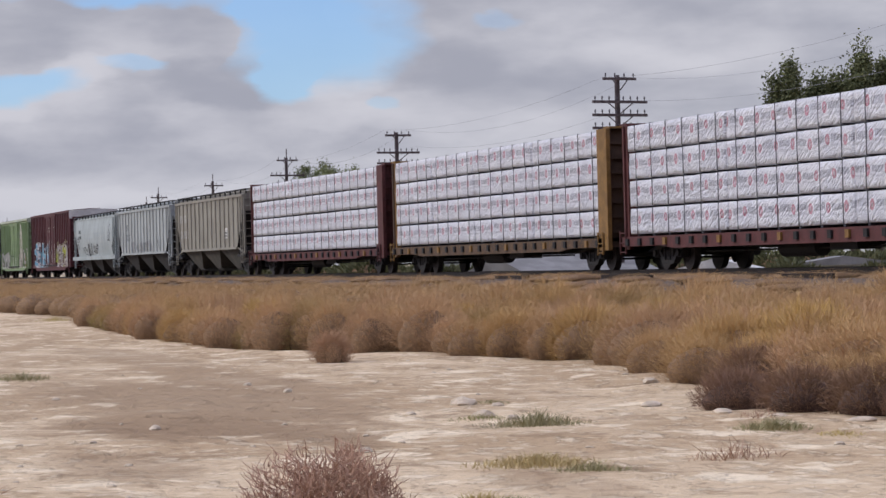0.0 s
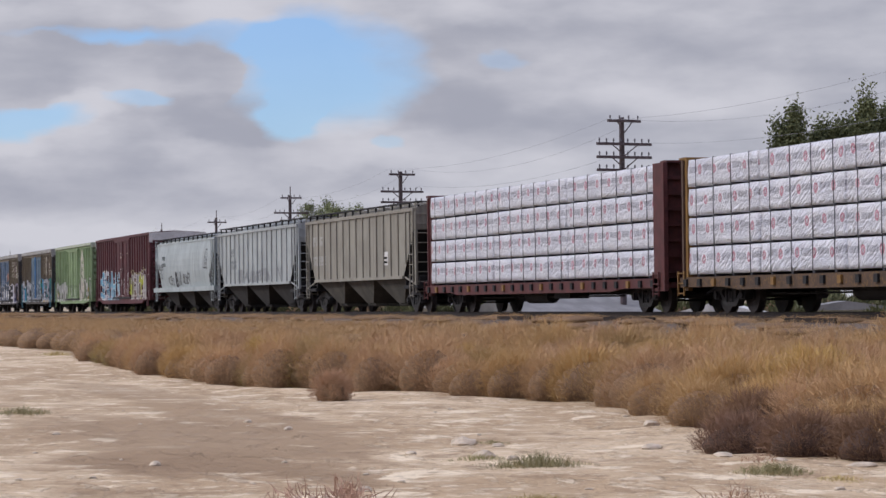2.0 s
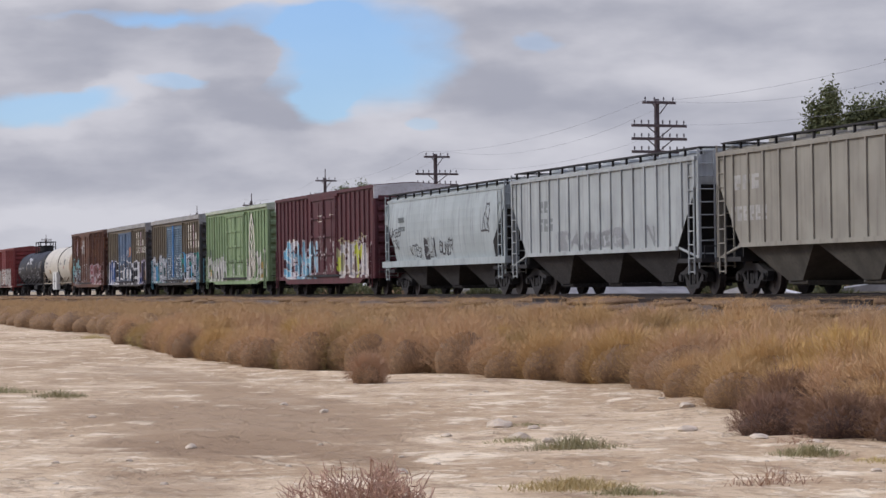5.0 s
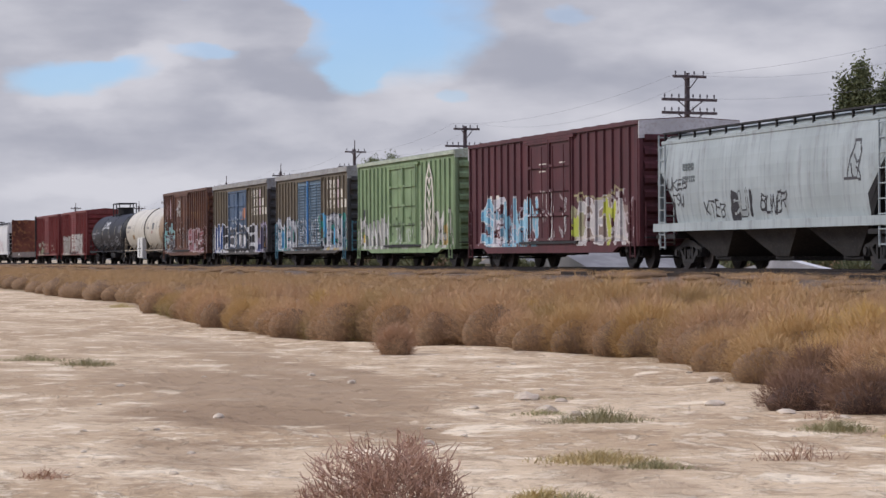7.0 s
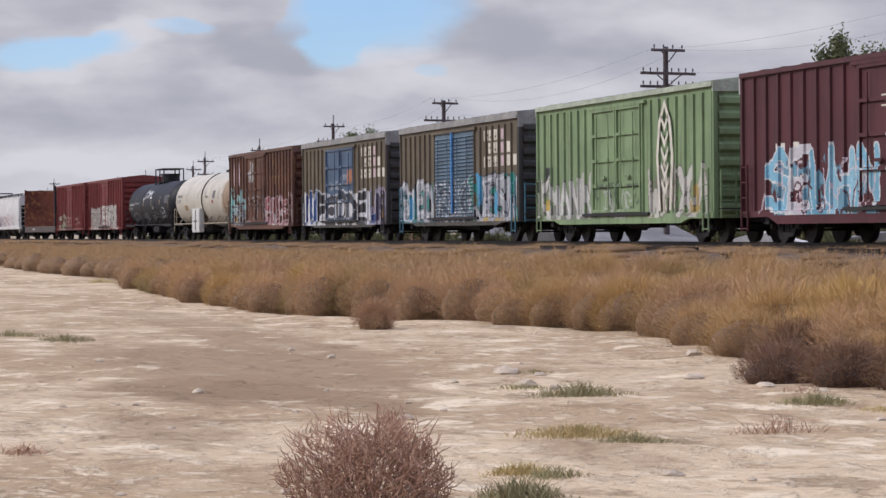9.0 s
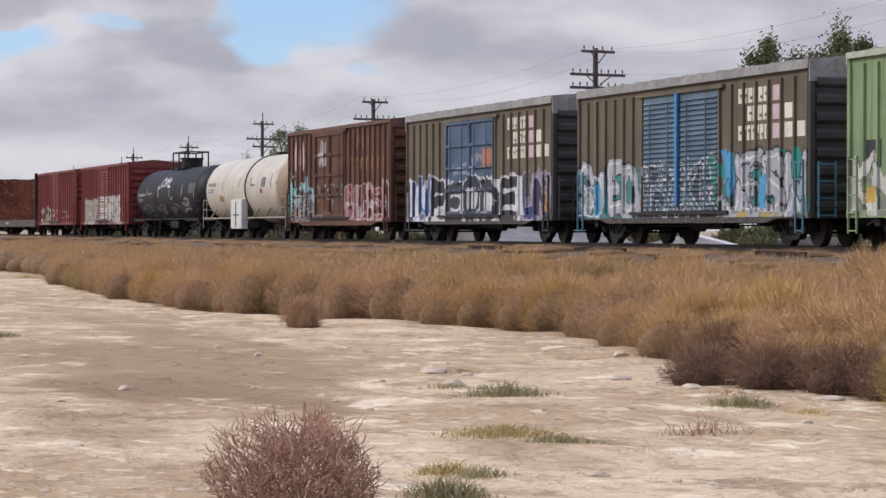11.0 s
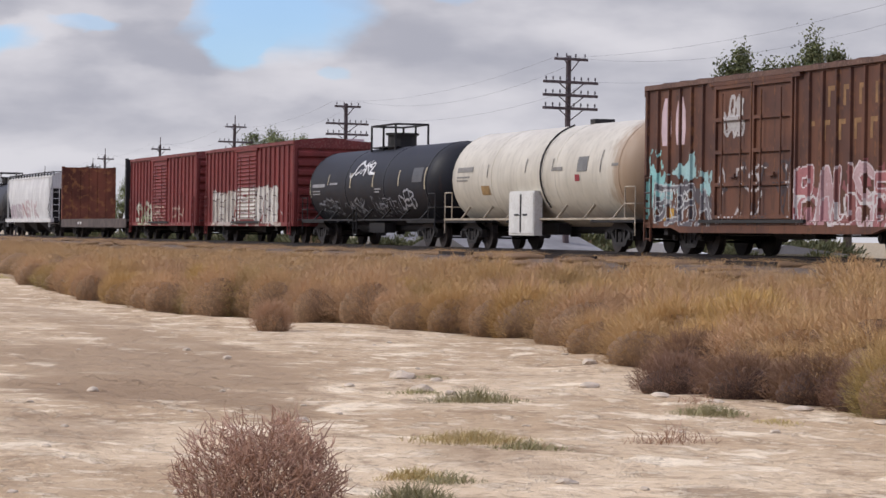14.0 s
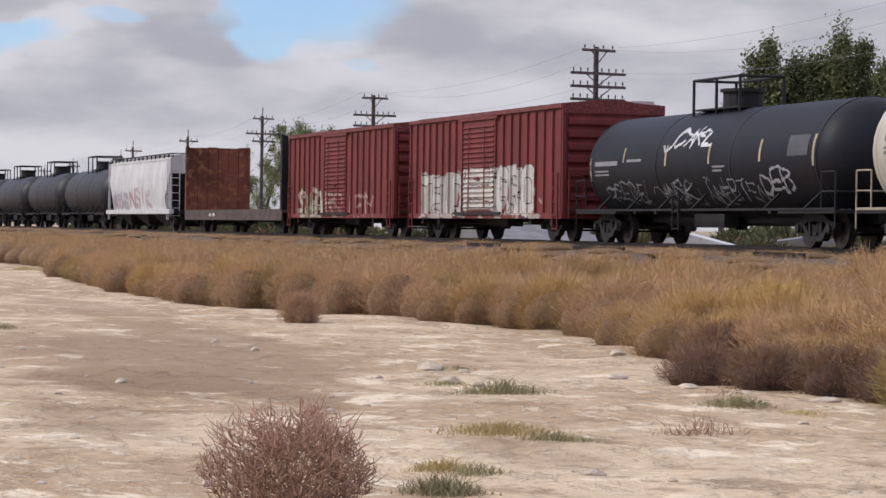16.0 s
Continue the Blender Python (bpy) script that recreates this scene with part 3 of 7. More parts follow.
# ---- box cars ----
def boxcar(name, x0, x1, label, paint, eave=4.28, sill=0.66, door=(-1.5, 1.5), door_kind="plug", ribs=7, roof=None, peak=0.22, end_paint=None, sill_mat=None, cap=None, cap_h=0.26,
           door_paint=None, sill_drop=0.0, fascia=0.0, step_paint=None, rough=0.62, rust=0.3, grime=0.45):
    car, L = start_car(name, x0, x1, label, "box car")
    base, shade, rustc = paint
    body_mat = rail_paint(name + "_paint", car, base, shade, grime, rust, rustc, rough=rough)
    end_mat = body_mat if end_paint is None else rail_paint(name + "_end_paint", car, *end_paint, grime=0.5, rust=0.35)
    roof_mat = roof or end_mat
    door_mat = body_mat if door_paint is None else rail_paint(name + "_door_paint", car, *door_paint, grime=0.35, rust=0.15)
    h = L / 2
    bm = bmesh.new()
    box(bm, -h + 0.06, h - 0.06, -1.515, 1.515, sill + 0.05, eave)
    part("body", bm, body_mat, car)
    # roof: low gable with standing ribs
    bm = bmesh.new()
    loft(bm, [(-1.60, eave - 0.10), (1.60, eave - 0.10), (1.60, eave + 0.02), (0, eave + peak), (-1.60, eave + 0.02)], [-h, h])
    for k in range(1, 14):
        x = -h + L * k / 14
        for s in (-1, 1):
            v = [bm.verts.new(p) for p in ((x - .04, 0, eave + peak), (x + .04, 0, eave + peak), (x + .04, s * 1.58, eave + 0.02), (x - .04, s * 1.58, eave + 0.02),
                                           (x - .03, 0, eave + peak + 0.04), (x + .03, 0, eave + peak + 0.04), (x + .03, s * 1.50, eave + 0.055), (x - .03, s * 1.50, eave + 0.055))]
            for f in ((4, 5, 6, 7), (0, 4, 7, 3), (1, 2, 6, 5), (2, 3, 7, 6)):
                bm.faces.new([v[i] for i in f])
    part("roof", bm, roof_mat, car, "low gabled steel roof with raised ribs")
    if fascia:
        bm = boxes((-h + 0.02, h - 0.02, -1.615, -1.5, eave - fascia, eave - 0.10), (-h + 0.02, h - 0.02, 1.5, 1.615, eave - fascia, eave - 0.10))
        part("eave_rail", bm, roof_mat, car)
    # side sills, deeper in the middle
    bm = bmesh.new()
    for s in (-1, 1):
        y0, y1 = sorted((s * 1.46, s * 1.585))
        prism(bm, [(-h, sill + 0.16), (-h, sill), (-h + 1.9, sill), (-h + 2.5, sill - sill_drop), (h - 2.5, sill - sill_drop), (h - 1.9, sill), (h, sill), (h, sill + 0.16)], y0, y1)
    part("side_sill", bm, sill_mat or body_mat, car)
    # ribs on both sides, left and right of the door
    d0, d1 = door
    rib_h = eave - 0.12 - sill - 0.16 - (fascia if fascia else 0)
    rib = bpy.data.meshes.new("rib")
    bm = bmesh.new()
    a = [(-0.055, 0.0), (-0.035, -0.07), (0.035, -0.07), (0.055, 0.0)]
    lo = [bm.verts.new((x, y, 0)) for x, y in a]
    hi = [bm.verts.new((x, y, rib_h)) for x, y in a]
    for i in range(3):
        bm.faces.new((lo[i], lo[i + 1], hi[i + 1], hi[i]))
    bm.faces.new(lo[::-1])
    bm.faces.new(hi)
    bm.faces.new((lo[3], lo[0], hi[0], hi[3]))
    bmesh.ops.recalc_face_normals(bm, faces=bm.faces)
    bm.to_mesh(rib)
    bm.free()
    rib.materials.append(body_mat)
    rib_xs = []
    for lo_x, hi_x in ((-h + 0.12, d0 - 0.1), (d1 + 0.1, h - 0.12)):
        k = max(2, round((hi_x - lo_x) / ((L - (d1 - d0)) / (2 * ribs))))
        for i in range(k + 1):
            x = lo_x + (hi_x - lo_x) * i / k
            rib_xs.append(x)
            part("rib", rib, body_mat, car, at=(x, -1.512, sill + 0.14))
            ob = part("rib", rib, body_mat, car, at=(x, 1.512, sill + 0.14))
            ob.rotation_euler = (0, 0, math.pi)
    # doors
    for s in (-1, 1):
        mid = (d0 + d1) / 2
        leaves = ((d0, mid - 0.03), (mid + 0.03, d1)) if door_kind != "single" else ((d0, d1),)
        for a, b in leaves:
            bm = bmesh.new()
            z0, z1 = sill + 0.22, eave - 0.2 - fascia
            y0, y1 = sorted((s * 1.50, s * 1.545))
            box(bm, a, b, y0, y1, z0, z1)
            f0, f1 = sorted((s * 1.54, s * 1.61))
            slat_rows, frame_rows = [], []
            if door_kind == "slats" or door_kind == "single":
                k = 22 if door_kind == "slats" else 17
                slat_rows = [(z0 + 0.08 + (z1 - z0 - 0.2) * i / k, (z1 - z0 - 0.2) / k) for i in range(k)]
            else:
                frame_rows = [("stile", (u, u + 0.09, f0, f1, z0, z1)) for u in (a, b - 0.09)]
                frame_rows += [("cross_rail", (a + 0.092, b - 0.092, f0 + 0.002, f1 - 0.002, z0 + (z1 - z0 - 0.09) * i / 4, z0 + (z1 - z0 - 0.09) * i / 4 + 0.09)) for i in range(5)]
            d = part("door", bm, door_mat, car)
            slat = None
            for word, r in frame_rows:
                part(word, boxes(r), door_mat, d)
            for z, zz in slat_rows:
                if slat is None:
                    cm = bmesh.new()
                    c = [cm.verts.new(q) for q in ((a + .06, s * 1.53, 0), (b - .06, s * 1.53, 0), (b - .06, s * 1.60, zz * .35), (a + .06, s * 1.60, zz * .35), (b - .06, s * 1.53, zz * .8), (a + .06, s * 1.53, zz * .8))]
                    for f in ((0, 1, 2, 3), (3, 2, 4, 5), (0, 3, 5), (1, 4, 2), (0, 5, 4, 1)):
                        cm.faces.new([c[i] for i in f])
                    slat = part("slat", cm, door_mat, d, at=(0, 0, z)).data
                else:
                    part("slat", slat, door_mat, d, at=(0, 0, z))
            bm = bmesh.new()
            for u in (a + 0.25 * (b - a), a + 0.75 * (b - a)):
                rod(bm, (u, s * 1.63, z0 + 0.1), (u, s * 1.63, z1 - 0.2), 0.022, 5)
            box(bm, mid_of(a, b) - 0.2, mid_of(a, b) + 0.2, *sorted((s * 1.60, s * 1.64)), z0 + 1.0, z0 + 1.08)
            part("lock_rod", bm, door_mat, d)
        part("door_track", boxes((d0 - 0.8, d1 + 0.8, *sorted((s * 1.55, s * 1.66)), sill + 0.12, sill + 0.20)), STEEL, car)
        part("door_header", boxes((d0 - 0.4, d1 + 0.4, *sorted((s * 1.50, s * 1.62)), eave - 0.2 - fascia, eave - 0.11 - fascia)), body_mat, car)
    # ends with horizontal corrugations
    corrugation = None
    for s in (-1, 1):
        ends = []
        bm = bmesh.new()
        box(bm, *sorted((s * (h - 0.06), s * (h - 0.02))), -1.52, 1.52, sill, eave - 0.1)
        rows = 8
        for i in range(rows):
            z = sill + 0.25 + (eave - sill - 0.75) * i / (rows - 1)
            ends.append(z)
        wall = part("end_wall", bm, end_mat, car, "corrugated steel car end")
        for z in ends:
            if corrugation is None:
                cm = bmesh.new()
                prof = [(0.0, -0.15), (0.10, -0.07), (0.10, 0.07), (0.0, 0.15)]
                r0 = [cm.verts.new((dx, -1.40, dz)) for dx, dz in prof]
                r1 = [cm.verts.new((dx, 1.40, dz)) for dx, dz in prof]
                for k in range(3):
                    cm.faces.new((r0[k], r0[k + 1], r1[k + 1], r1[k]))
                cm.faces.new(r0)
                cm.faces.new(r1[::-1])
                cm.faces.new((r0[3], r0[0], r1[0], r1[3]))
                ob = part("corrugation", cm, end_mat, wall, at=(s * (h - 0.02), 0, z))
                corrugation = ob.data
            else:
                ob = part("corrugation", corrugation, end_mat, wall, at=(s * (h - 0.02), 0, z))
            ob.rotation_euler = (0, 0, 0 if s > 0 else math.pi)
        for y in (-1.56, 1.44):
            part("corner_post", boxes((*sorted((s * (h - 0.10), s * (h + 0.03))), y, y + 0.12, sill, eave - 0.1)), end_mat, car)
        bm = bmesh.new()
        loft(bm, lambda x: [(-1.58, eave - cap_h), (1.58, eave - cap_h), (1.58, eave + 0.0), (0, eave + peak - 0.03), (-1.58, eave + 0.0)], [s * (h - 0.01), s * (h + 0.05)])
        part("end_cap", bm, cap or roof_mat, car)
        ladder(car, s * (h - 0.42), -1.63, sill - 0.35, sill + 1.35, step_paint or end_mat)
        ladder(car, s * (h - 0.42), 1.63, sill - 0.35, sill + 1.35, step_paint or end_mat)
        ladder(car, s * (h + 0.14), -1.18, sill, sill + 1.3, step_paint or end_mat, along="y")
        bm = rods(0.022, ((s * (h + 0.25), -1.4, sill + 0.25), (s * (h + 0.25), 1.4, sill + 0.25)), ((s * (h + 0.02), -1.4, sill + 0.25), (s * (h + 0.25), -1.4, sill + 0.25)), ((s * (h + 0.02), 1.4, sill + 0.25), (s * (h + 0.25), 1.4, sill + 0.25)))
        part("end_handrail", bm, STEEL, car)
    RELIEF[car] = side_relief(rib_xs, leaves, door_kind, sill, sill + 0.22, eave - 0.2 - fascia)
    underframe(car, L, 0.5, sill + 0.02)
    for s in (-1, 1):
        bogie(car, s * (h - 2.0))
    couplers(car, L)
    return car, L


def mid_of(a, b):
    return (a + b) / 2


def bars(car, rows, mat, name="lettering", plane=1.515):
    """Plain painted bars on the near side panel: x0, x1, z0, z1."""
    bm = boxes(*[(a, b, -plane - 0.0045, -plane + 0.001, c, d) for a, b, c, d in rows])
    return part(name, bm, mat, car)


def letter_bars(x, z, h, count, pitch, seed=1):
    """Rows for one unreadable word: blocks with notches, as wide as its letters."""
    rng, rows = random.Random(seed), []
    for i in range(count):
        a = x + i * pitch
        w = pitch * 0.78
        rows.append((a, a + w * 0.42, z, z + h))
        k = rng.choice((0.30, 0.5, 0.62))
        rows.append((a + w * 0.43, a + w, z + h * (k + 0.12), z + h))
        rows.append((a + w * 0.43, a + w * rng.choice((0.8, 1.0)), z, z + h * (k - 0.08)))
    return rows


OLIVE = ((0.135, 0.108, 0.068), (0.100, 0.080, 0.053), (0.09, 0.045, 0.02))
BLUE = ((0.115, 0.175, 0.225), (0.085, 0.130, 0.170))
SILL_DIRT = plain("grimy_sill", (0.060, 0.052, 0.045), 0.8, 0, 0.4, 2, 0.1, (0.22, 0.20, 0.17))
ROOF_GREY = plain("galvanised_roof", (0.34, 0.34, 0.32), 0.55, 0.3, 0.35, 1.5, 0.1, (0.20, 0.13, 0.10))
ROOF_WHITE = plain("pale_roof", (0.60, 0.58, 0.56), 0.6, 0.1, 0.25, 1.5, 0.1, (0.40, 0.34, 0.30))
ROOF_GREEN = plain("pale_green_roof", (0.42, 0.47, 0.36), 0.6, 0.1, 0.3, 1.5, 0.1, (0.30, 0.27, 0.20))
ROOF_RUST = plain("rusty_roof", (0.13, 0.07, 0.05), 0.8, 0.1, 0.4, 2, 0.1, (0.22, 0.15, 0.12))
ROOF_MAROON = plain("maroon_roof", (0.085, 0.024, 0.027), 0.65, 0, 0.3, 1.5, 0.1, (0.05, 0.02, 0.02))
ROOF_RED = plain("red_roof", (0.16, 0.028, 0.024), 0.65, 0, 0.3, 1.5, 0.1, (0.24, 0.10, 0.09))

W_, K_ = (0.62, 0.62, 0.60), (0.03, 0.03, 0.035)

# long maroon box car
maroon, L = boxcar("box_car", -196.2, -177.24, "long maroon box car with pale graffiti along its lower side",
                   ((0.088, 0.023, 0.026), (0.066, 0.018, 0.021), (0.05, 0.015, 0.012)), sill=0.66, eave=4.36, door=(-1.95, 2.81), ribs=9, roof=ROOF_MAROON, cap=ROOF_WHITE, cap_h=0.52, peak=0.12, sill_drop=0.18, rust=0.15)
bars(maroon, [(-7.2, -6.6, 2.3, 2.5), (-6.3, -5.7, 2.3, 2.5), (-7.2, -6.7, 1.98, 2.16)], CREAM)
p = Canvas(-8.4, -0.7, 0.70, 2.45, 2)
p.scribble(-8.2, -1.0, 0.8, 2.1, 0.05, (0.42, 0.34, 0.36), 9)
p.cloud(-7.2, -1.0, 0.70, 1.9, (0.14, 0.29, 0.37), 0.35, -0.25)
p.word("SEUHN", -7.7, -0.9, 0.74, 2.25, 0.13, ((0.20, 0.43, 0.55), (0.52, 0.50, 0.52), (0.13, 0.33, 0.44), (0.26, 0.48, 0.58)), W_, 0.05, 0.7)
p.scribble(-7.6, -1.2, 0.8, 2.0, 0.022, (0.60, 0.50, 0.53), 14)
p.scribble(-7.4, -1.2, 0.75, 1.9, 0.03, (0.09, 0.03, 0.035), 8)
p.wear(0.8).lay(maroon, "white and pale blue sprayed letters")
p = Canvas(-0.7, 2.8, 0.75, 3.0, 5)
p.scribble(-0.4, 2.2, 0.8, 2.5, 0.035, (0.42, 0.36, 0.35), 5, 0.5)
p.word("IJ", 0.1, 2.4, 0.9, 2.2, 0.06, ((0.48, 0.45, 0.43), (0.20, 0.16, 0.16)), W_, 0.02, 0.6)
p.wear(0.5).lay(maroon, "thin pale sprayed strokes across the doors")
p = Canvas(2.85, 9.0, 0.70, 2.7, 9)
p.cloud(3.0, 8.2, 0.85, 2.05, (0.22, 0.16, 0.13), 0.2)
p.cloud(7.0, 8.0, 0.8, 2.45, (0.42, 0.38, 0.37), 0.3, -0.3)
p.cloud(2.9, 4.2, 0.8, 2.25, (0.30, 0.28, 0.16), 0.2, 0.0)
p.word("CREVA", 3.3, 8.2, 0.85, 2.15, 0.12, ((0.42, 0.40, 0.38), (0.45, 0.42, 0.40), (0.38, 0.36, 0.35), (0.42, 0.44, 0.05)), (0.62, 0.58, 0.55), 0.045, 0.4)
p.cloud(2.95, 3.6, 1.0, 1.6, (0.42, 0.46, 0.06), 0.2)
p.cloud(6.2, 6.9, 1.2, 1.9, (0.45, 0.47, 0.05), 0.15, -0.4)
p.put(p.reach([[(3.0, 2.3), (3.9, 2.36), (4.0, 2.2), (7.0, 2.16), (7.1, 2.45), (7.9, 2.42)]]) < 0.035, (0.34, 0.30, 0.16))
p.put(p.reach([[(3.0, 0.88), (5.2, 0.98), (8.6, 0.86)]]) < 0.04, (0.52, 0.46, 0.40))
p.scribble(8.0, 8.8, 1.0, 2.1, 0.025, (0.50, 0.42, 0.42), 5)
p.wear(0.85).lay(maroon, "grey and yellow sprayed letters with pale outlines")
bars(maroon, [(-0.75, 0.05, 3.38, 3.42), (-0.65, 0.1, 3.26, 3.30), (-0.75, 0.0, 3.14, 3.18), (1.5, 2.1, 3.38, 3.42), (1.5, 1.95, 3.28, 3.31)], CREAM, "data_lines", plane=1.548)

# green box car
green, L = boxcar("box_car", -214.15, -198.2, "light green box car with white graffiti and a tall leaf tag",
                  ((0.215, 0.300, 0.150), (0.170, 0.240, 0.122), (0.10, 0.06, 0.03)), eave=4.3, door=(-2.2, 2.2), ribs=8, roof=ROOF_GREEN, peak=0.2, sill_drop=0.12, fascia=0.12)
bm = bmesh.new()
prism(bm, [(3.75, 0.9), (3.55, 2.4), (3.75, 3.4), (4.25, 4.0), (4.75, 3.4), (4.95, 2.4), (4.75, 0.9), (4.6, 0.9), (4.78, 2.4), (4.6, 3.3), (4.25, 3.8), (3.9, 3.3), (3.72, 2.4), (3.9, 0.9)], -1.592, -1.586)
for k in range(5):
    z = 1.3 + k * 0.45
    prism(bm, [(4.25, z), (3.95, z + 0.35), (3.95, z + 0.5), (4.25, z + 0.2), (4.55, z + 0.5), (4.55, z + 0.35)], -1.592, -1.586)
part("leaf_tag", bm, CREAM, green, "cream painted leaf tag")
bars(green, letter_bars(-7.3, 1.95, 0.28, 3, 0.3, 4), DARK_PAINT)
bars(green, [(-7.35, -6.35, 1.72, 2.36)], DARK_PAINT, "dark_plate", plane=1.511)
p = Canvas(-7.9, -2.3, 0.70, 2.2, 3)
p.cloud(-7.8, -2.5, 0.70, 1.55, (0.20, 0.20, 0.17), 0.3, -0.2)
p.word("KMANN", -7.8, -2.4, 0.74, 1.95, 0.17, ((0.56, 0.55, 0.50), (0.50, 0.50, 0.45), (0.58, 0.57, 0.52)), (0.16, 0.16, 0.14), 0.035, 0.45)
p.cloud(-7.1, -6.6, 1.0, 1.3, (0.50, 0.34, 0.06), 0.1)
p.wear(0.75).lay(green, "cream white sprayed letters with dark edges")
p = Canvas(-2.3, 2.4, 0.70, 2.1, 8)
p.scribble(-2.1, 2.2, 0.75, 1.7, 0.045, (0.10, 0.13, 0.08), 9)
p.scribble(-2.1, 2.2, 0.75, 1.5, 0.04, (0.44, 0.47, 0.40), 9)
p.wear(0.7).lay(green, "faded dark and pale scribbles across the doors")
p = Canvas(2.5, 7.9, 0.70, 2.5, 6)
p.word("WNXA", 2.6, 7.7, 0.72, 2.1, 0.16, ((0.54, 0.52, 0.45), (0.50, 0.46, 0.38), (0.56, 0.54, 0.48)), (0.17, 0.18, 0.13), 0.035, 0.5)
p.cloud(5.8, 6.8, 0.8, 1.5, (0.42, 0.30, 0.10), 0.2, 0.1)
p.scribble(2.6, 7.6, 0.75, 1.8, 0.025, (0.20, 0.19, 0.15), 12)
p.wear(0.72).lay(green, "cream and ochre sprayed letters with dark edges")


def gold_lettering(car, x, top, seed):
    """Three words of a faded company name as plain blocks, with the faded squares beside them."""
    rows = letter_bars(x, top - 0.36, 0.36, 6, 0.307, seed) + letter_bars(x + 0.57, top - 0.80, 0.36, 4, 0.31, seed + 1) + letter_bars(x, top - 1.26, 0.36, 7, 0.265, seed + 2)
    bars(car, rows, CREAM)
    for dx, k, mat in ((2.08, 0, PINK), (2.08, 1, PINK), (2.08, 2, PINK), (2.78, 1, CREAM), (2.78, 2, CREAM), (3.5, 2, CREAM)):
        z = top - 0.36 - 0.45 * k
        bars(car, [(x + dx, x + dx + 0.44, z, z + 0.36)], mat, "logo_square")


# olive box car with slatted blue doors
slat_car, L = boxcar("box_car", -232.05, -216.17, "olive brown box car with slatted blue doors and silver graffiti", OLIVE, eave=4.3, door=(-2.72, 2.44), door_kind="slats", ribs=7, roof=ROOF_GREY, peak=0.14,
                     end_paint=((0.070, 0.070, 0.068), (0.050, 0.050, 0.049)), door_paint=BLUE, fascia=0.2, sill_drop=0.1, sill_mat=SILL_DIRT, cap_h=0.5, step_paint=plain("teal_steps", (0.08, 0.22, 0.28), 0.6, 0, 0.3))
bm = boxes((-0.25, -0.10, -1.655, -1.60, 1.0, 3.9))
part("door_post", bm, plain("bright_blue", (0.05, 0.22, 0.50), 0.5, 0, 0.2), slat_car, "bright blue door post")
gold_lettering(slat_car, 3.66, 3.82, 11)
SILVER, TEAL, SKY = (0.36, 0.37, 0.385), (0.03, 0.22, 0.18), (0.07, 0.30, 0.50)
p = Canvas(-7.9, -2.8, 0.70, 2.35, 12)
p.cloud(-7.8, -2.9, 0.68, 1.95, (0.05, 0.20, 0.22), 0.2)
p.cloud(-5.9, -3.1, 0.8, 2.1, TEAL, 0.25, 0.05)
p.word("SIEO", -7.9, -3.2, 0.76, 2.1, 0.20, (SILVER, (0.33, 0.34, 0.36), (0.40, 0.41, 0.42)), K_, 0.05, 0.35, (0.62, 0.63, 0.64))
p.cloud(-6.5, -6.1, 0.7, 1.6, SKY, 0.1)
p.scribble(-7.8, -3.0, 0.75, 1.9, 0.025, (0.60, 0.61, 0.62), 10)
p.wear(1.0).lay(slat_car, "silver and teal sprayed letters with black edges")
p = Canvas(-2.8, 2.45, 0.70, 2.6, 15)
p.cloud(-2.7, 2.4, 0.70, 1.75, (0.035, 0.045, 0.06), 0.25, -0.35)
p.word("ESGKR", -2.7, 2.35, 0.8, 2.1, 0.07, ((0.05, 0.07, 0.09), (0.06, 0.12, 0.15)), (0.58, 0.60, 0.62), 0.045, 0.6)
p.scribble(-2.6, 2.3, 0.8, 2.2, 0.028, (0.58, 0.60, 0.62), 14)
p.cloud(1.6, 2.4, 1.0, 2.2, TEAL, 0.2, 0.0)
p.wear(0.8).lay(slat_car, "black sprayed letters with white outlines over slatted doors")
p = Canvas(2.45, 7.9, 0.70, 2.6, 18)
p.cloud(2.5, 7.8, 0.68, 2.1, TEAL, 0.3)
p.cloud(2.6, 3.6, 1.2, 2.4, SKY, 0.2, -0.2)
p.word("JESW", 2.6, 7.7, 0.74, 2.2, 0.22, ((0.37, 0.38, 0.395), (0.34, 0.35, 0.37)), K_, 0.05, 0.35, (0.64, 0.65, 0.66))
p.cloud(5.0, 5.5, 0.9, 1.7, SKY, 0.15, -0.2)
p.scribble(2.6, 7.6, 0.8, 2.0, 0.025, (0.05, 0.05, 0.06), 12)
p.cloud(2.5, 7.8, 0.68, 0.82, (0.42, 0.30, 0.10), 0.05, 0.3)
p.wear(1.0).lay(slat_car, "silver sprayed letters on green with blue spray")

# olive box car with panelled blue doors
panel_car, L = boxcar("box_car", -249.9, -234.25, "olive brown box car with blue panel doors and black block graffiti", OLIVE, eave=4.3, door=(-2.95, 2.21), ribs=7, roof=ROOF_GREY, peak=0.14,
                      end_paint=((0.070, 0.070, 0.068), (0.050, 0.050, 0.049)), door_paint=((0.075, 0.12, 0.19), (0.055, 0.09, 0.14)), fascia=0.2, sill_drop=0.1, sill_mat=SILL_DIRT, cap_h=0.5)
gold_lettering(panel_car, 3.42, 3.82, 31)
p = Canvas(-7.75, 5.0, 0.66, 2.4, 4)
NAVY, SOOT = (0.035, 0.06, 0.17), (0.035, 0.034, 0.037)
p.cloud(-7.7, 5.0, 0.60, 2.0, (0.60, 0.60, 0.60), 0.16)
p.word("IU", -7.6, -5.0, 0.70, 2.0, 0.18, (NAVY, (0.05, 0.11, 0.27)), (0.58, 0.60, 0.66), 0.05, 0.15)
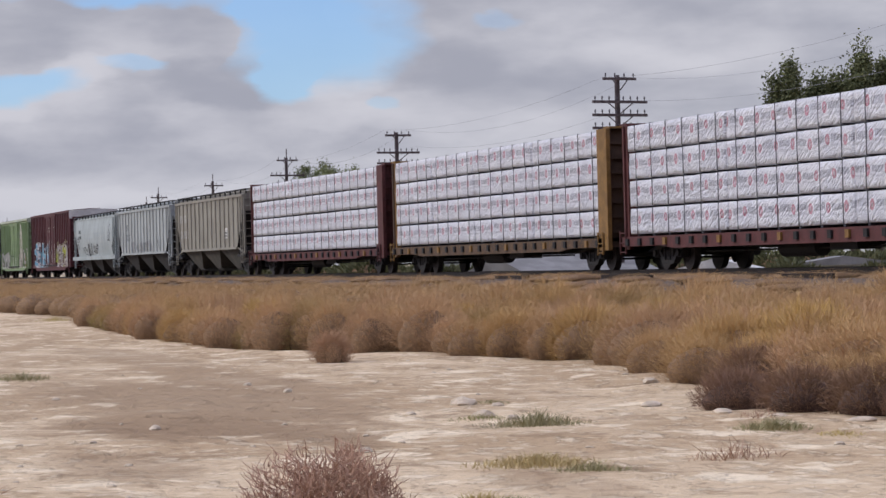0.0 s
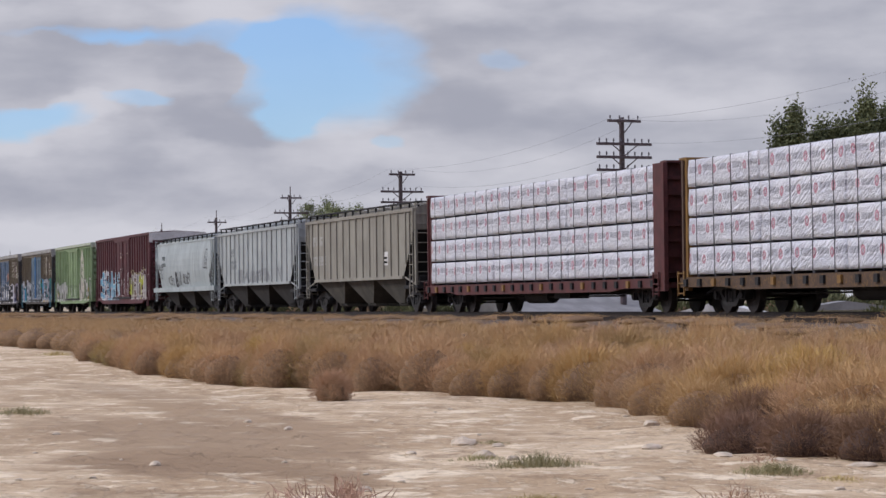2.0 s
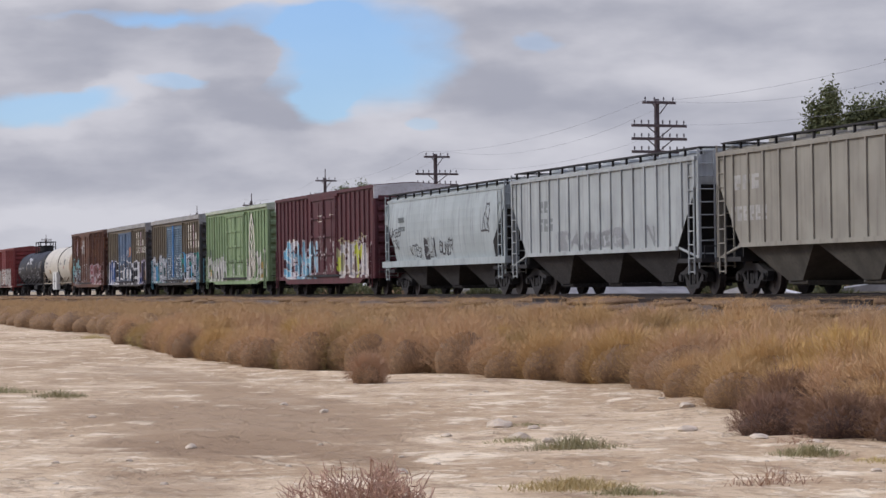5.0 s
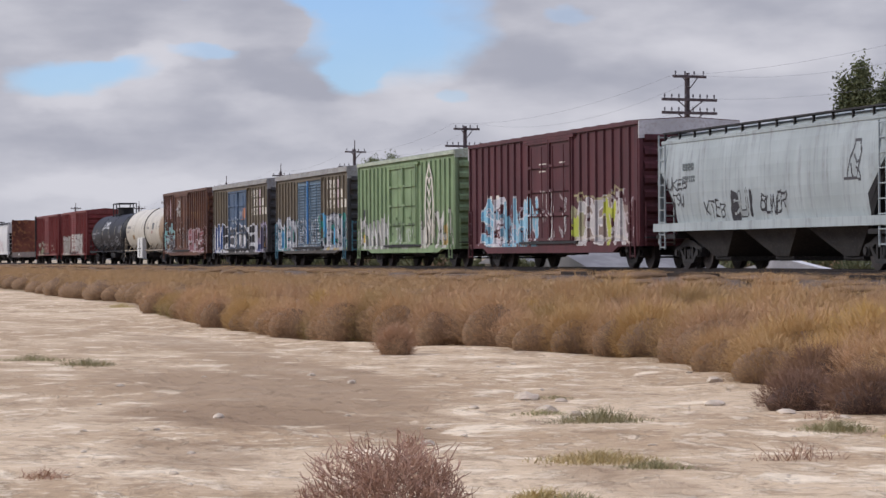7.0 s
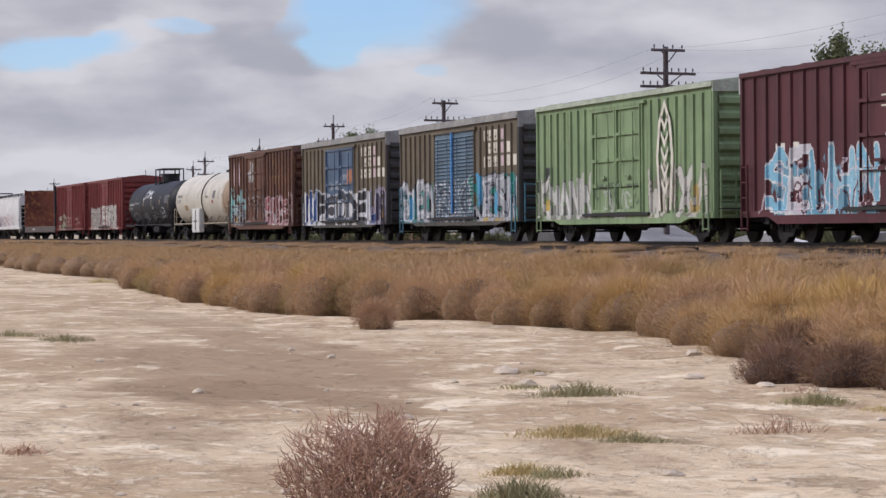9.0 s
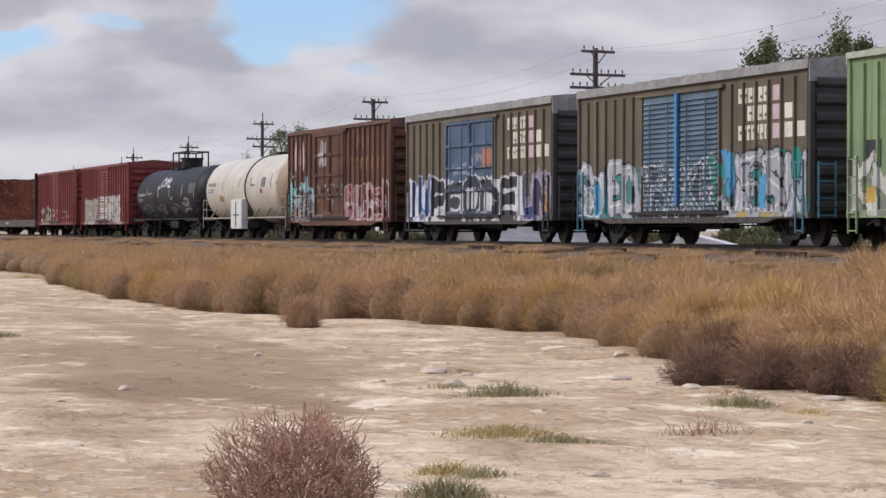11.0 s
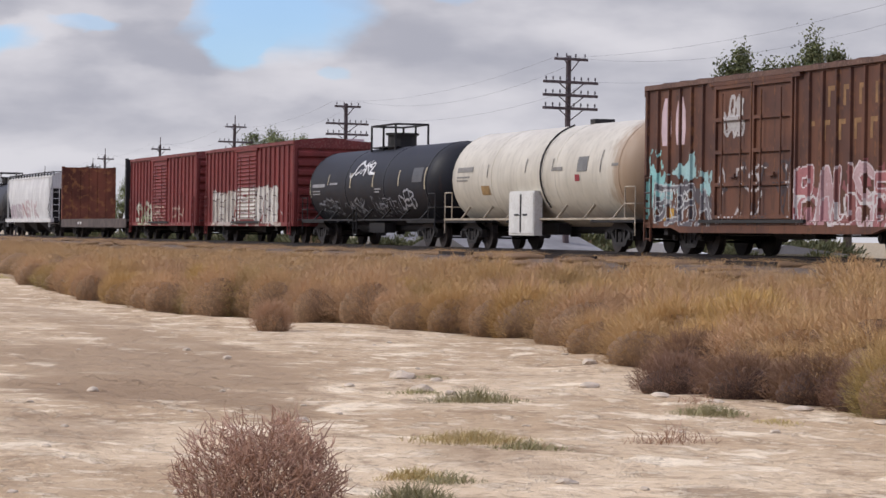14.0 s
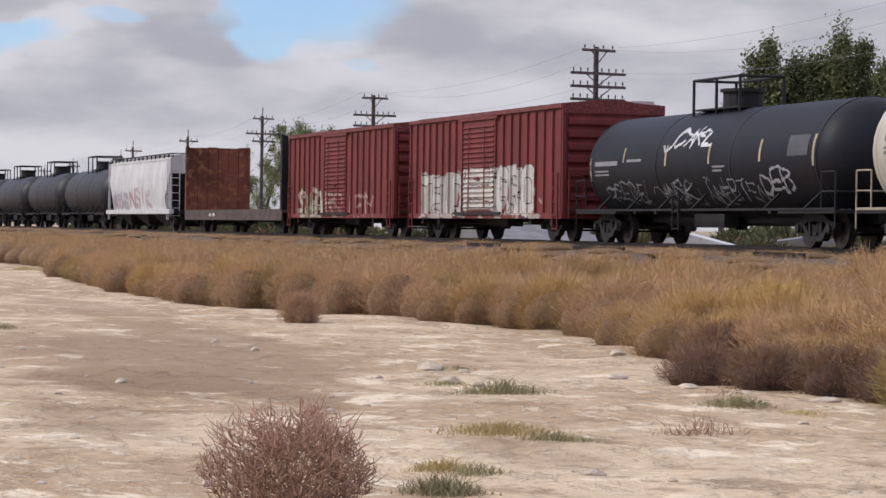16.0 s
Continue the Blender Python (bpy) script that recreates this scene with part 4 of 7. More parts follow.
p.word("PEODE", -4.9, 4.6, 0.74, 1.98, 0.19, (SOOT, (0.045, 0.043, 0.046)), (0.62, 0.62, 0.62), 0.06, 0.12)
p.scribble(-7.6, 4.8, 0.66, 1.0, 0.05, (0.40, 0.38, 0.38), 8)
p.wear(1.0).lay(panel_car, "black block letters sprayed on a white ground")
p = Canvas(4.9, 7.75, 0.66, 2.4, 7)
p.cloud(4.9, 7.7, 0.66, 2.0, (0.28, 0.24, 0.30), 0.3, -0.25)
p.word("UN", 4.9, 7.6, 0.70, 2.0, 0.2, (NAVY, (0.06, 0.05, 0.09)), (0.46, 0.44, 0.50), 0.05, 0.35)
p.cloud(6.9, 7.4, 0.9, 1.4, (0.40, 0.24, 0.10), 0.2, 0.1)
p.wear(0.8).lay(panel_car, "navy and mauve sprayed letters")
p = Canvas(-2.6, 2.1, 2.15, 3.0, 21)
p.cloud(0.9, 1.9, 2.35, 2.9, (0.42, 0.17, 0.08), 0.15)
p.cloud(-0.2, 0.9, 2.2, 2.85, (0.25, 0.29, 0.34), 0.25, 0.1)
p.scribble(-2.4, -0.6, 2.2, 2.5, 0.03, (0.36, 0.40, 0.44), 6)
p.wear(0.7).lay(panel_car, "faded patches of grey and orange paint on the blue doors")

# rusty brown box car
rusty, L = boxcar("box_car", -267.6, -251.9, "rust-brown box car with peeling paint and mixed graffiti",
                  ((0.125, 0.050, 0.026), (0.070, 0.029, 0.019), (0.22, 0.09, 0.033)), eave=4.3, door=(-3.2, 1.3), ribs=8, roof=ROOF_RUST, peak=0.16, sill_drop=0.12, rust=0.55, grime=0.7)
bm = bmesh.new()
for cx in (-6.5, -5.55):
    prism(bm, [(cx - 0.25, 2.75), (cx - 0.33, 3.1), (cx - 0.3, 3.6), (cx - 0.12, 3.95), (cx + 0.12, 3.95), (cx + 0.3, 3.6), (cx + 0.33, 3.1), (cx + 0.25, 2.75)], -1.5195, -1.514)
part("paint_patch", bm, PINK, rusty, "faded pale paint patches")
stems = [(a, z) for z, x, k in ((3.35, 3.0, 5), (2.6, 2.0, 7)) for a in (x + i * 0.78 for i in range(k))]
bars(rusty, [r for a, z in stems for r in ((a, a + 0.12, z, z + 0.46), (a + 0.121, a + 0.34, z + 0.35, z + 0.46))], plain("faded_gold", (0.27, 0.150, 0.062), 0.7, 0, 0.35), "faded_lettering")
bars(rusty, [(-6.6, -5.9, 0.85, 1.15)], YELLOW, "yellow_plate")
p = Canvas(-7.7, -3.3, 0.70, 2.7, 22)
p.cloud(-7.7, -6.6, 0.8, 2.5, (0.24, 0.50, 0.48), 0.45, -0.35)
p.cloud(-6.6, -3.6, 1.3, 2.25, (0.30, 0.48, 0.47), 0.35, 0.0)
p.cloud(-7.2, -3.5, 0.75, 1.5, (0.07, 0.06, 0.065), 0.3, -0.1)
p.word("GEBA", -7.4, -3.5, 0.78, 1.75, 0.06, ((0.10, 0.09, 0.10), (0.16, 0.15, 0.16)), (0.42, 0.44, 0.43), 0.035, 0.6)
p.scribble(-7.3, -3.4, 0.75, 1.6, 0.022, (0.50, 0.52, 0.50), 10)
p.wear(0.7).lay(rusty, "teal and black sprayed letters over rust")
p = Canvas(-3.2, 1.35, 0.72, 3.95, 25)
p.scribble(-3.0, 1.2, 0.8, 2.1, 0.035, (0.46, 0.43, 0.42), 11)
p.scribble(-3.0, 1.2, 0.8, 2.2, 0.05, (0.06, 0.04, 0.04), 10)
p.scribble(-2.7, -1.5, 2.9, 3.75, 0.05, (0.44, 0.42, 0.40), 9, 0.3)
p.cloud(-2.6, -1.6, 3.0, 3.7, (0.38, 0.36, 0.34), 0.25, 0.15)
p.wear(0.7).lay(rusty, "dark and white scribbles across the rusty doors")
p = Canvas(1.3, 7.7, 0.70, 2.6, 28)
p.cloud(1.4, 6.0, 0.72, 1.9, (0.24, 0.08, 0.08), 0.4, -0.1)
p.cloud(1.5, 3.0, 0.72, 1.7, (0.42, 0.22, 0.23), 0.3, -0.1)
p.word("PAUSEN", 1.4, 7.5, 0.74, 2.0, 0.10, ((0.34, 0.13, 0.13), (0.40, 0.25, 0.25), (0.22, 0.08, 0.07), (0.44, 0.30, 0.30)), (0.55, 0.47, 0.46), 0.045, 0.55)
p.scribble(1.4, 7.4, 0.75, 1.4, 0.03, (0.55, 0.52, 0.50), 14)
p.wear(0.65).lay(rusty, "pink sprayed letters with white outlines")

RED = ((0.185, 0.030, 0.026), (0.140, 0.024, 0.021), (0.09, 0.02, 0.015))
red_a, L = boxcar("box_car", -320.85, -304.8, "red box car with a white block of graffiti across its door", RED, eave=3.98, door=(-1.75, 1.55), door_kind="single", ribs=8, roof=ROOF_RED, peak=0.17, rust=0.12)
red_b, L = boxcar("box_car", -338.8, -322.85, "red box car with small pale graffiti low on its side", RED, eave=3.98, door=(-2.0, 1.1), door_kind="single", ribs=8, roof=ROOF_RED, peak=0.17, rust=0.15)
p = Canvas(-7.0, 6.6, 0.66, 2.5, 33)
p.cloud(-6.5, -2.0, 0.68, 2.1, (0.46, 0.42, 0.36), 0.16, -0.75)
p.cloud(-1.75, 1.6, 0.95, 2.22, (0.56, 0.53, 0.47), 0.05)
p.cloud(1.6, 5.5, 0.75, 2.25, (0.54, 0.51, 0.45), 0.12, -0.8)
p.word("TEIC", -6.4, -1.9, 0.74, 2.05, 0.15, ((0.57, 0.54, 0.48), (0.54, 0.51, 0.45)), (0.09, 0.05, 0.045), 0.045, 0.3)
p.word("H", -1.6, 1.5, 0.8, 2.15, 0.20, ((0.58, 0.55, 0.49),), (0.15, 0.10, 0.09), 0.05, 0.4)
p.word("GRO", 1.75, 5.4, 0.8, 2.18, 0.17, ((0.58, 0.55, 0.49), (0.56, 0.53, 0.47)), (0.09, 0.05, 0.045), 0.045, 0.25)
p.scribble(-6.6, 5.6, 0.68, 1.1, 0.03, (0.16, 0.08, 0.07), 12)
p.cloud(-6.8, 6.4, 0.60, 0.8, (0.42, 0.34, 0.29), 0.1, 0.2)
p.scribble(5.8, 6.4, 1.1, 1.6, 0.03, (0.48, 0.42, 0.38), 2, 0.3)
p.wear(0.8).lay(red_a, "cream white block letters sprayed over ribs and door")
p = Canvas(-6.6, 5.8, 0.68, 2.1, 43)
p.cloud(-6.0, -2.3, 0.68, 1.35, (0.40, 0.42, 0.28), 0.3, -0.2)
p.word("SVEA", -6.2, -2.2, 0.72, 1.75, 0.10, ((0.48, 0.46, 0.36), (0.26, 0.32, 0.17), (0.44, 0.40, 0.32)), (0.12, 0.07, 0.05), 0.03, 0.6)
p.word("RSIEM", -1.9, 5.4, 0.74, 1.6, 0.045, ((0.46, 0.36, 0.28), (0.38, 0.26, 0.20)), (0.24, 0.09, 0.07), 0.03, 0.7)
p.wear(0.5).lay(red_b, "small pale green and tan sprayed letters")
for c in (red_a, red_b):
    bm = boxes((7.98, 8.045, 0.55, 1.25, 4.02, 4.12))
    part("end_plate", bm, PINK, c)


# ---- covered hoppers ----
def hopper(name, x0, x1, label, paint, kind="ribbed", ribs=15, low=1.28, top=3.72, cut=1.55, bay_paint=None, sill_paint=None, rail_h=0.22):
    """A covered hopper: side sheets cut off slantwise at the ends, hopper bays below."""
    car, L = start_car(name, x0, x1, label, "covered hopper")
    h = L / 2
    mat = rail_paint(name + "_paint", car, *paint[:2], 0.35, 0.18, paint[2] if len(paint) > 2 else (0.12, 0.06, 0.035))
    dark = bay_paint or mat
    if kind == "ribbed":
        prof = [(-1.5, low), (-1.5, top), (-1.1, top + 0.16), (0, top + 0.22), (1.1, top + 0.16), (1.5, top), (1.5, low)]
    else:
        prof = []
        for k in range(9):
            a = k / 8
            prof.append((-1.53 + 0.14 * (2 * a - 1) ** 2 * (1.0 if a < 0.5 else 0.9), low + (top - low) * a))
        prof += [(-1.15, top + 0.20), (-0.5, top + 0.30), (0.5, top + 0.30), (1.15, top + 0.20)]
        prof += [(-y, z) for y, z in reversed(prof[:9])]

    def cut_profile(x):
        # near the ends the floor rises: the slope sheet
        rise_ = max(0.0, (abs(x) - (h - cut)) / cut) * (top - low - 0.75)
        return [(y, max(z, low + rise_)) for y, z in prof]
    bm = bmesh.new()
    xs = [-h, -h + 0.02] + list(np.linspace(-h + cut, h - cut, 9)) + [h - 0.02, h]
    loft(bm, cut_profile, xs)
    bmesh.ops.recalc_face_normals(bm, faces=bm.faces)
    for f in bm.faces:       # slope sheets under the ends: their shadow painted on as black
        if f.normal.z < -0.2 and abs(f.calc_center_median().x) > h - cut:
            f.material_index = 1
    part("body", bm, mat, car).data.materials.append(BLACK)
    if kind == "ribbed":
        for i in range(ribs + 1):
            x = -h + 0.1 + (L - 0.2) * i / ribs
            z0 = low + max(0.0, (abs(x) - (h - cut)) / cut) * (top - low - 0.75)
            bm = boxes((-0.045, 0.045, -0.05, 0.0, z0 + 0.02, top - 0.03))
            part("rib", bm, mat, car, at=(x, -1.498, 0))
            bm = boxes((-0.045, 0.045, 0.0, 0.05, z0 + 0.02, top - 0.03))
            part("rib", bm, mat, car, at=(x, 1.498, 0))
        bm = boxes((-h, h, -1.56, -1.48, top - 0.09, top + 0.02), (-h, h, 1.48, 1.56, top - 0.09, top + 0.02), (-h + cut, h - cut, -1.555, -1.485, low - 0.06, low + 0.05), (-h + cut, h - cut, 1.485, 1.555, low - 0.06, low + 0.05))
        part("side_chord", bm, mat, car)
    else:
        bm = boxes((-h, h, -1.44, -1.33, top - 0.06, top + 0.03), (-h, h, 1.33, 1.44, top - 0.06, top + 0.03))
        part("side_chord", bm, mat, car)
        bm = boxes((-h - 0.35, h + 0.35, -1.58, -1.36, low - 0.16, low + 0.07), (-h - 0.35, h + 0.35, 1.36, 1.58, low - 0.16, low + 0.07))
        part("side_sill", bm, sill_paint or mat, car, "pale side sill")
    near = sorted((z, -y) for y, z in prof if y < -1.2)
    edges = [-h + 0.1 + (L - 0.2) * i / ribs + d for i in range(ribs + 1) for d in (-0.045, 0.045)] if kind == "ribbed" else []

    def depth(x, z):
        if kind == "ribbed":
            return 1.548 if abs(((x + h - 0.1) / (L - 0.2) * ribs + 0.5) % 1 - 0.5) * (L - 0.2) / ribs < 0.045 else 1.50
        return float(np.interp(z, [q[0] for q in near], [q[1] for q in near]))
    RELIEF[car] = (depth, edges)
    # roof walk on short posts
    bm = bmesh.new()
    for s in (-1, 1):
        box(bm, -h, h, *sorted((s * 1.12, s * 1.40)), top + rail_h + 0.02, top + rail_h + 0.06)
        for i in range(int(L / 1.2) + 1):
            x = -h + 0.05 + (L - 0.1) * i / int(L / 1.2)
            box(bm, x - 0.03, x + 0.03, *sorted((s * 1.30, s * 1.36)), top - 0.02, top + rail_h + 0.02)
    for s in (-1, 1):
        box(bm, *sorted((s * (h - 0.35), s * (h + 0.02))), -1.118, 1.118, top + rail_h + 0.022, top + rail_h + 0.058)
    part("roof_walk", bm, STEEL, car)
    lid = None
    for k in range(10):
        at = (-h + L * (k + 0.5) / 10, 0, top)
        if lid is None:
            bm = bmesh.new()
            rod(bm, (0, 0, 0.18), (0, 0, 0.36), 0.36, 12)
            lid = part("hatch", bm, mat, car, at=at).data
        else:
            part("hatch", lid, mat, car, at=at)
    # three hopper bays: inverted wedges
    span = (L - 2 * cut) / 3
    for k in range(3):
        c = -h + cut + span * (k + 0.5)
        bm = bmesh.new()
        t0, t1, b = c - span / 2 + 0.02, c + span / 2 - 0.02, 0.34
        v = [bm.verts.new(q) for q in ((t0, -1.40, low), (t1, -1.40, low), (t1, 1.40, low), (t0, 1.40, low), (c - 0.45, -0.95, b), (c + 0.45, -0.95, b), (c + 0.45, 0.95, b), (c - 0.45, 0.95, b))]
        for f in ((0, 1, 2, 3), (7, 6, 5, 4), (0, 4, 5, 1), (1, 5, 6, 2), (2, 6, 7, 3), (3, 7, 4, 0)):
            bm.faces.new([v[i] for i in f])
        box(bm, c - 0.55, c + 0.55, -0.8, 0.8, 0.22, 0.339)
        rod(bm, (c - 0.6, -0.85, 0.30), (c + 0.6, -0.85, 0.30), 0.05)
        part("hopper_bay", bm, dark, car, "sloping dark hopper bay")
    # ends: sill, platform, posts, ladder, slope sheet braces
    for s in (-1, 1):
        bm = bmesh.new()
        e = s * (h + 0.30)
        box(bm, *sorted((s * (h - cut), e)), -1.5, 1.5, 0.86, 0.98)
        box(bm, *sorted((s * (h - 2.6), e)), -0.3, 0.3, 0.55, 0.858)
        part("end_platform", bm, BLACK, car)
        for y in (-1.44, 1.44):
            part("end_post", boxes((*sorted((s * (h - 0.08), s * (h + 0.04))), y - 0.05, y + 0.05, 0.98, top - 0.1)), mat, car)
            part("end_brace", rods(0.035, ((s * (h - cut), y, low), (s * (h - 0.05), y, 1.0))), mat, car)
        for y in (-0.5, 0.5):
            part("slope_post", boxes((*sorted((s * (h - 0.5), s * (h - 0.42))), y - 0.04, y + 0.04, 0.98, low + (top - low) * 0.62)), BLACK, car)
        bm = boxes((*sorted((s * (h - 0.03), s * (h + 0.02))), -1.40, 1.40, top - 0.70, top + 0.05))
        part("end_sheet", bm, mat, car)
        bm = boxes((*sorted((s * (h - cut), s * (h - cut + 0.05))), -1.42, 1.42, 0.98, low + 0.2))
        part("slope_brace", bm, BLACK, car)
        for y in (-1.25, 1.25):
            ladder(car, s * (h + 0.10), y, 0.7, top + rail_h, mat, along="y", width=0.46)
        ladder(car, s * (h - 0.35), -1.53, 0.55, top - 0.1, mat)
        bm = rods(0.02, ((s * (h + 0.3), -1.4, 1.3), (s * (h + 0.3), 1.4, 1.3)), ((s * (h + 0.3), -1.4, 0.98), (s * (h + 0.3), -1.4, 1.3)), ((s * (h + 0.3), 1.4, 0.98), (s * (h + 0.3), 1.4, 1.3)))
        part("end_handrail", bm, STEEL, car)
        bogie(car, s * (h - 1.35))
    couplers(car, L + 0.5, 0.65)
    return car, L


# bay colours are darker than the bodies: shade beneath the car painted in
BAY_SHADED = plain("shaded_bay", (0.030, 0.028, 0.027), 0.8, 0, 0.4, 1.5, 0.1, (0.06, 0.056, 0.053))
tan_car, L = hopper("covered_hopper", -139.7, -122.8, "tan ribbed covered hopper with dark hopper bays", ((0.265, 0.250, 0.205), (0.215, 0.200, 0.165), (0.16, 0.09, 0.05)), ribs=16, bay_paint=plain("shaded_tan_bay", (0.085, 0.078, 0.064), 0.8, 0, 0.4, 1.5, 0.1, (0.05, 0.045, 0.04)))
bars(tan_car, letter_bars(-7.3, 2.7, 0.38, 3, 0.62, 51) + letter_bars(-7.5, 1.9, 0.38, 6, 0.42, 52), plain("faded_white", (0.36, 0.35, 0.32), 0.7, 0, 0.3), "faded_lettering", plane=1.50)
bars(tan_car, [(4.1, 4.75, 1.75, 2.25)], WHITE, "data_plate", plane=1.50)
bars(tan_car, [(4.2, 4.65, 1.82, 1.9), (4.2, 4.65, 1.98, 2.06)], BLACK, "data_lines", plane=1.50)
grey_car, L = hopper("covered_hopper", -158.5, -141.3, "light grey ribbed covered hopper with faint tags", ((0.36, 0.385, 0.375), (0.29, 0.31, 0.305)), ribs=17, bay_paint=BAY_SHADED)
bars(grey_car, letter_bars(-5.6, 2.6, 0.36, 2, 0.55, 55) + letter_bars(-5.6, 2.0, 0.4, 3, 0.5, 56), plain("faded_grey", (0.20, 0.22, 0.215), 0.7, 0, 0.3), "faded_lettering", plane=1.50)
p = Canvas(-4.2, 5.8, 1.36, 2.0, 61)
p.word("SAGEB", -3.8, 3.0, 1.4, 1.85, 0.075, ((0.24, 0.25, 0.25), (0.20, 0.21, 0.21)), (0.30, 0.31, 0.31), 0.03, 0.5)
p.word("N", 4.5, 5.3, 1.4, 1.9, 0.05, ((0.20, 0.21, 0.21),), K_, 0.0, 0.5)
p.wear(0.5).lay(grey_car, "faint grey sprayed tags")
smooth_car, L = hopper("covered_hopper", -175.6, -159.5, "pale grey-green smooth-sided covered hopper with black tags", ((0.350, 0.390, 0.385), (0.290, 0.325, 0.320)), "smooth", low=1.22, top=3.62, cut=1.3, bay_paint=BAY_SHADED)
p = Canvas(-7.8, 7.5, 1.3, 3.4, 71)
p.word("EUI", -2.3, -0.5, 1.42, 2.05, 0.075, (K_, (0.30, 0.33, 0.32), K_), K_, 0.03, 0.5)
p.word("KTEB", -4.4, -2.8, 1.45, 1.85, 0.025, ((0.04, 0.04, 0.045),), K_, 0.0, 0.6)
p.word("BUNER", -0.2, 1.6, 1.5, 2.0, 0.028, ((0.04, 0.04, 0.045),), K_, 0.0, 0.6, None, 0.15)
p.word("UKEB", -7.3, -5.6, 2.2, 2.55, 0.028, ((0.05, 0.05, 0.055),), K_, 0.0, 0.5)
p.word("TSU", -6.9, -5.9, 1.7, 2.1, 0.03, ((0.05, 0.05, 0.055),), K_, 0.0, 0.6)
p.scribble(5.4, 6.8, 2.2, 3.1, 0.03, (0.06, 0.06, 0.065), 5)
p.lay(smooth_car, "thin black sprayed tags")
bars(smooth_car, letter_bars(-6.0, 2.75, 0.2, 4, 0.23, 57) + letter_bars(-6.0, 2.42, 0.17, 6, 0.17, 58), plain("stencil_grey", (0.14, 0.16, 0.16), 0.7, 0, 0.2), "lettering", plane=1.532)
white_car, L = hopper("covered_hopper", -382.6, -364.6, "white smooth-sided covered hopper with pink and grey graffiti", ((0.60, 0.60, 0.58), (0.50, 0.50, 0.49)), "smooth", low=1.0, top=3.62, cut=1.3, sill_paint=WHITE, bay_paint=BAY_SHADED)
p = Canvas(-7.6, 4.6, 1.05, 2.4, 81)
p.cloud(-7.4, -5.4, 1.05, 1.9, (0.34, 0.27, 0.30), 0.3, -0.1)
p.word("AXWE", -7.2, -2.6, 1.08, 1.95, 0.13, ((0.32, 0.28, 0.30), (0.42, 0.34, 0.37)), (0.50, 0.46, 0.47), 0.03, 0.6)
p.word("NSIK", -2.2, 3.8, 1.1, 2.1, 0.10, ((0.45, 0.27, 0.27), (0.52, 0.42, 0.42)), (0.40, 0.30, 0.30), 0.035, 0.6)
p.wear(0.6).lay(white_car, "faded pink and grey sprayed letters")


# ---- tank cars ----
def tank_profile(radius, length, bulge=0.75, seg=32, rows=7):
    bm = bmesh.new()
    rings = []
    h = length / 2
    stations = [(-h - bulge * math.cos(a), radius * math.sin(a)) for a in np.linspace(0.12, math.pi / 2, rows)]
    stations += [(h + bulge * math.cos(a), radius * math.sin(a)) for a in np.linspace(math.pi / 2, 0.12, rows)]
    for x, r in stations:
        rings.append([bm.verts.new((x, r * math.cos(k * math.tau / seg), r * math.sin(k * math.tau / seg))) for k in range(seg)])
    for p, q in zip(rings, rings[1:]):
        for k in range(seg):
            j = (k + 1) % seg
            bm.faces.new((p[k], p[j], q[j], q[k]))
    bm.faces.new(rings[0][::-1])
    bm.faces.new(rings[-1])
    return bm


def bar_set(name, r, pairs, mat, car):
    """A rail of several tubes: the first carries the others."""
    first = part(name, rods(r, pairs[0]), mat, car)
    for q in pairs[1:]:
        part("tube", rods(r, q), mat, first)


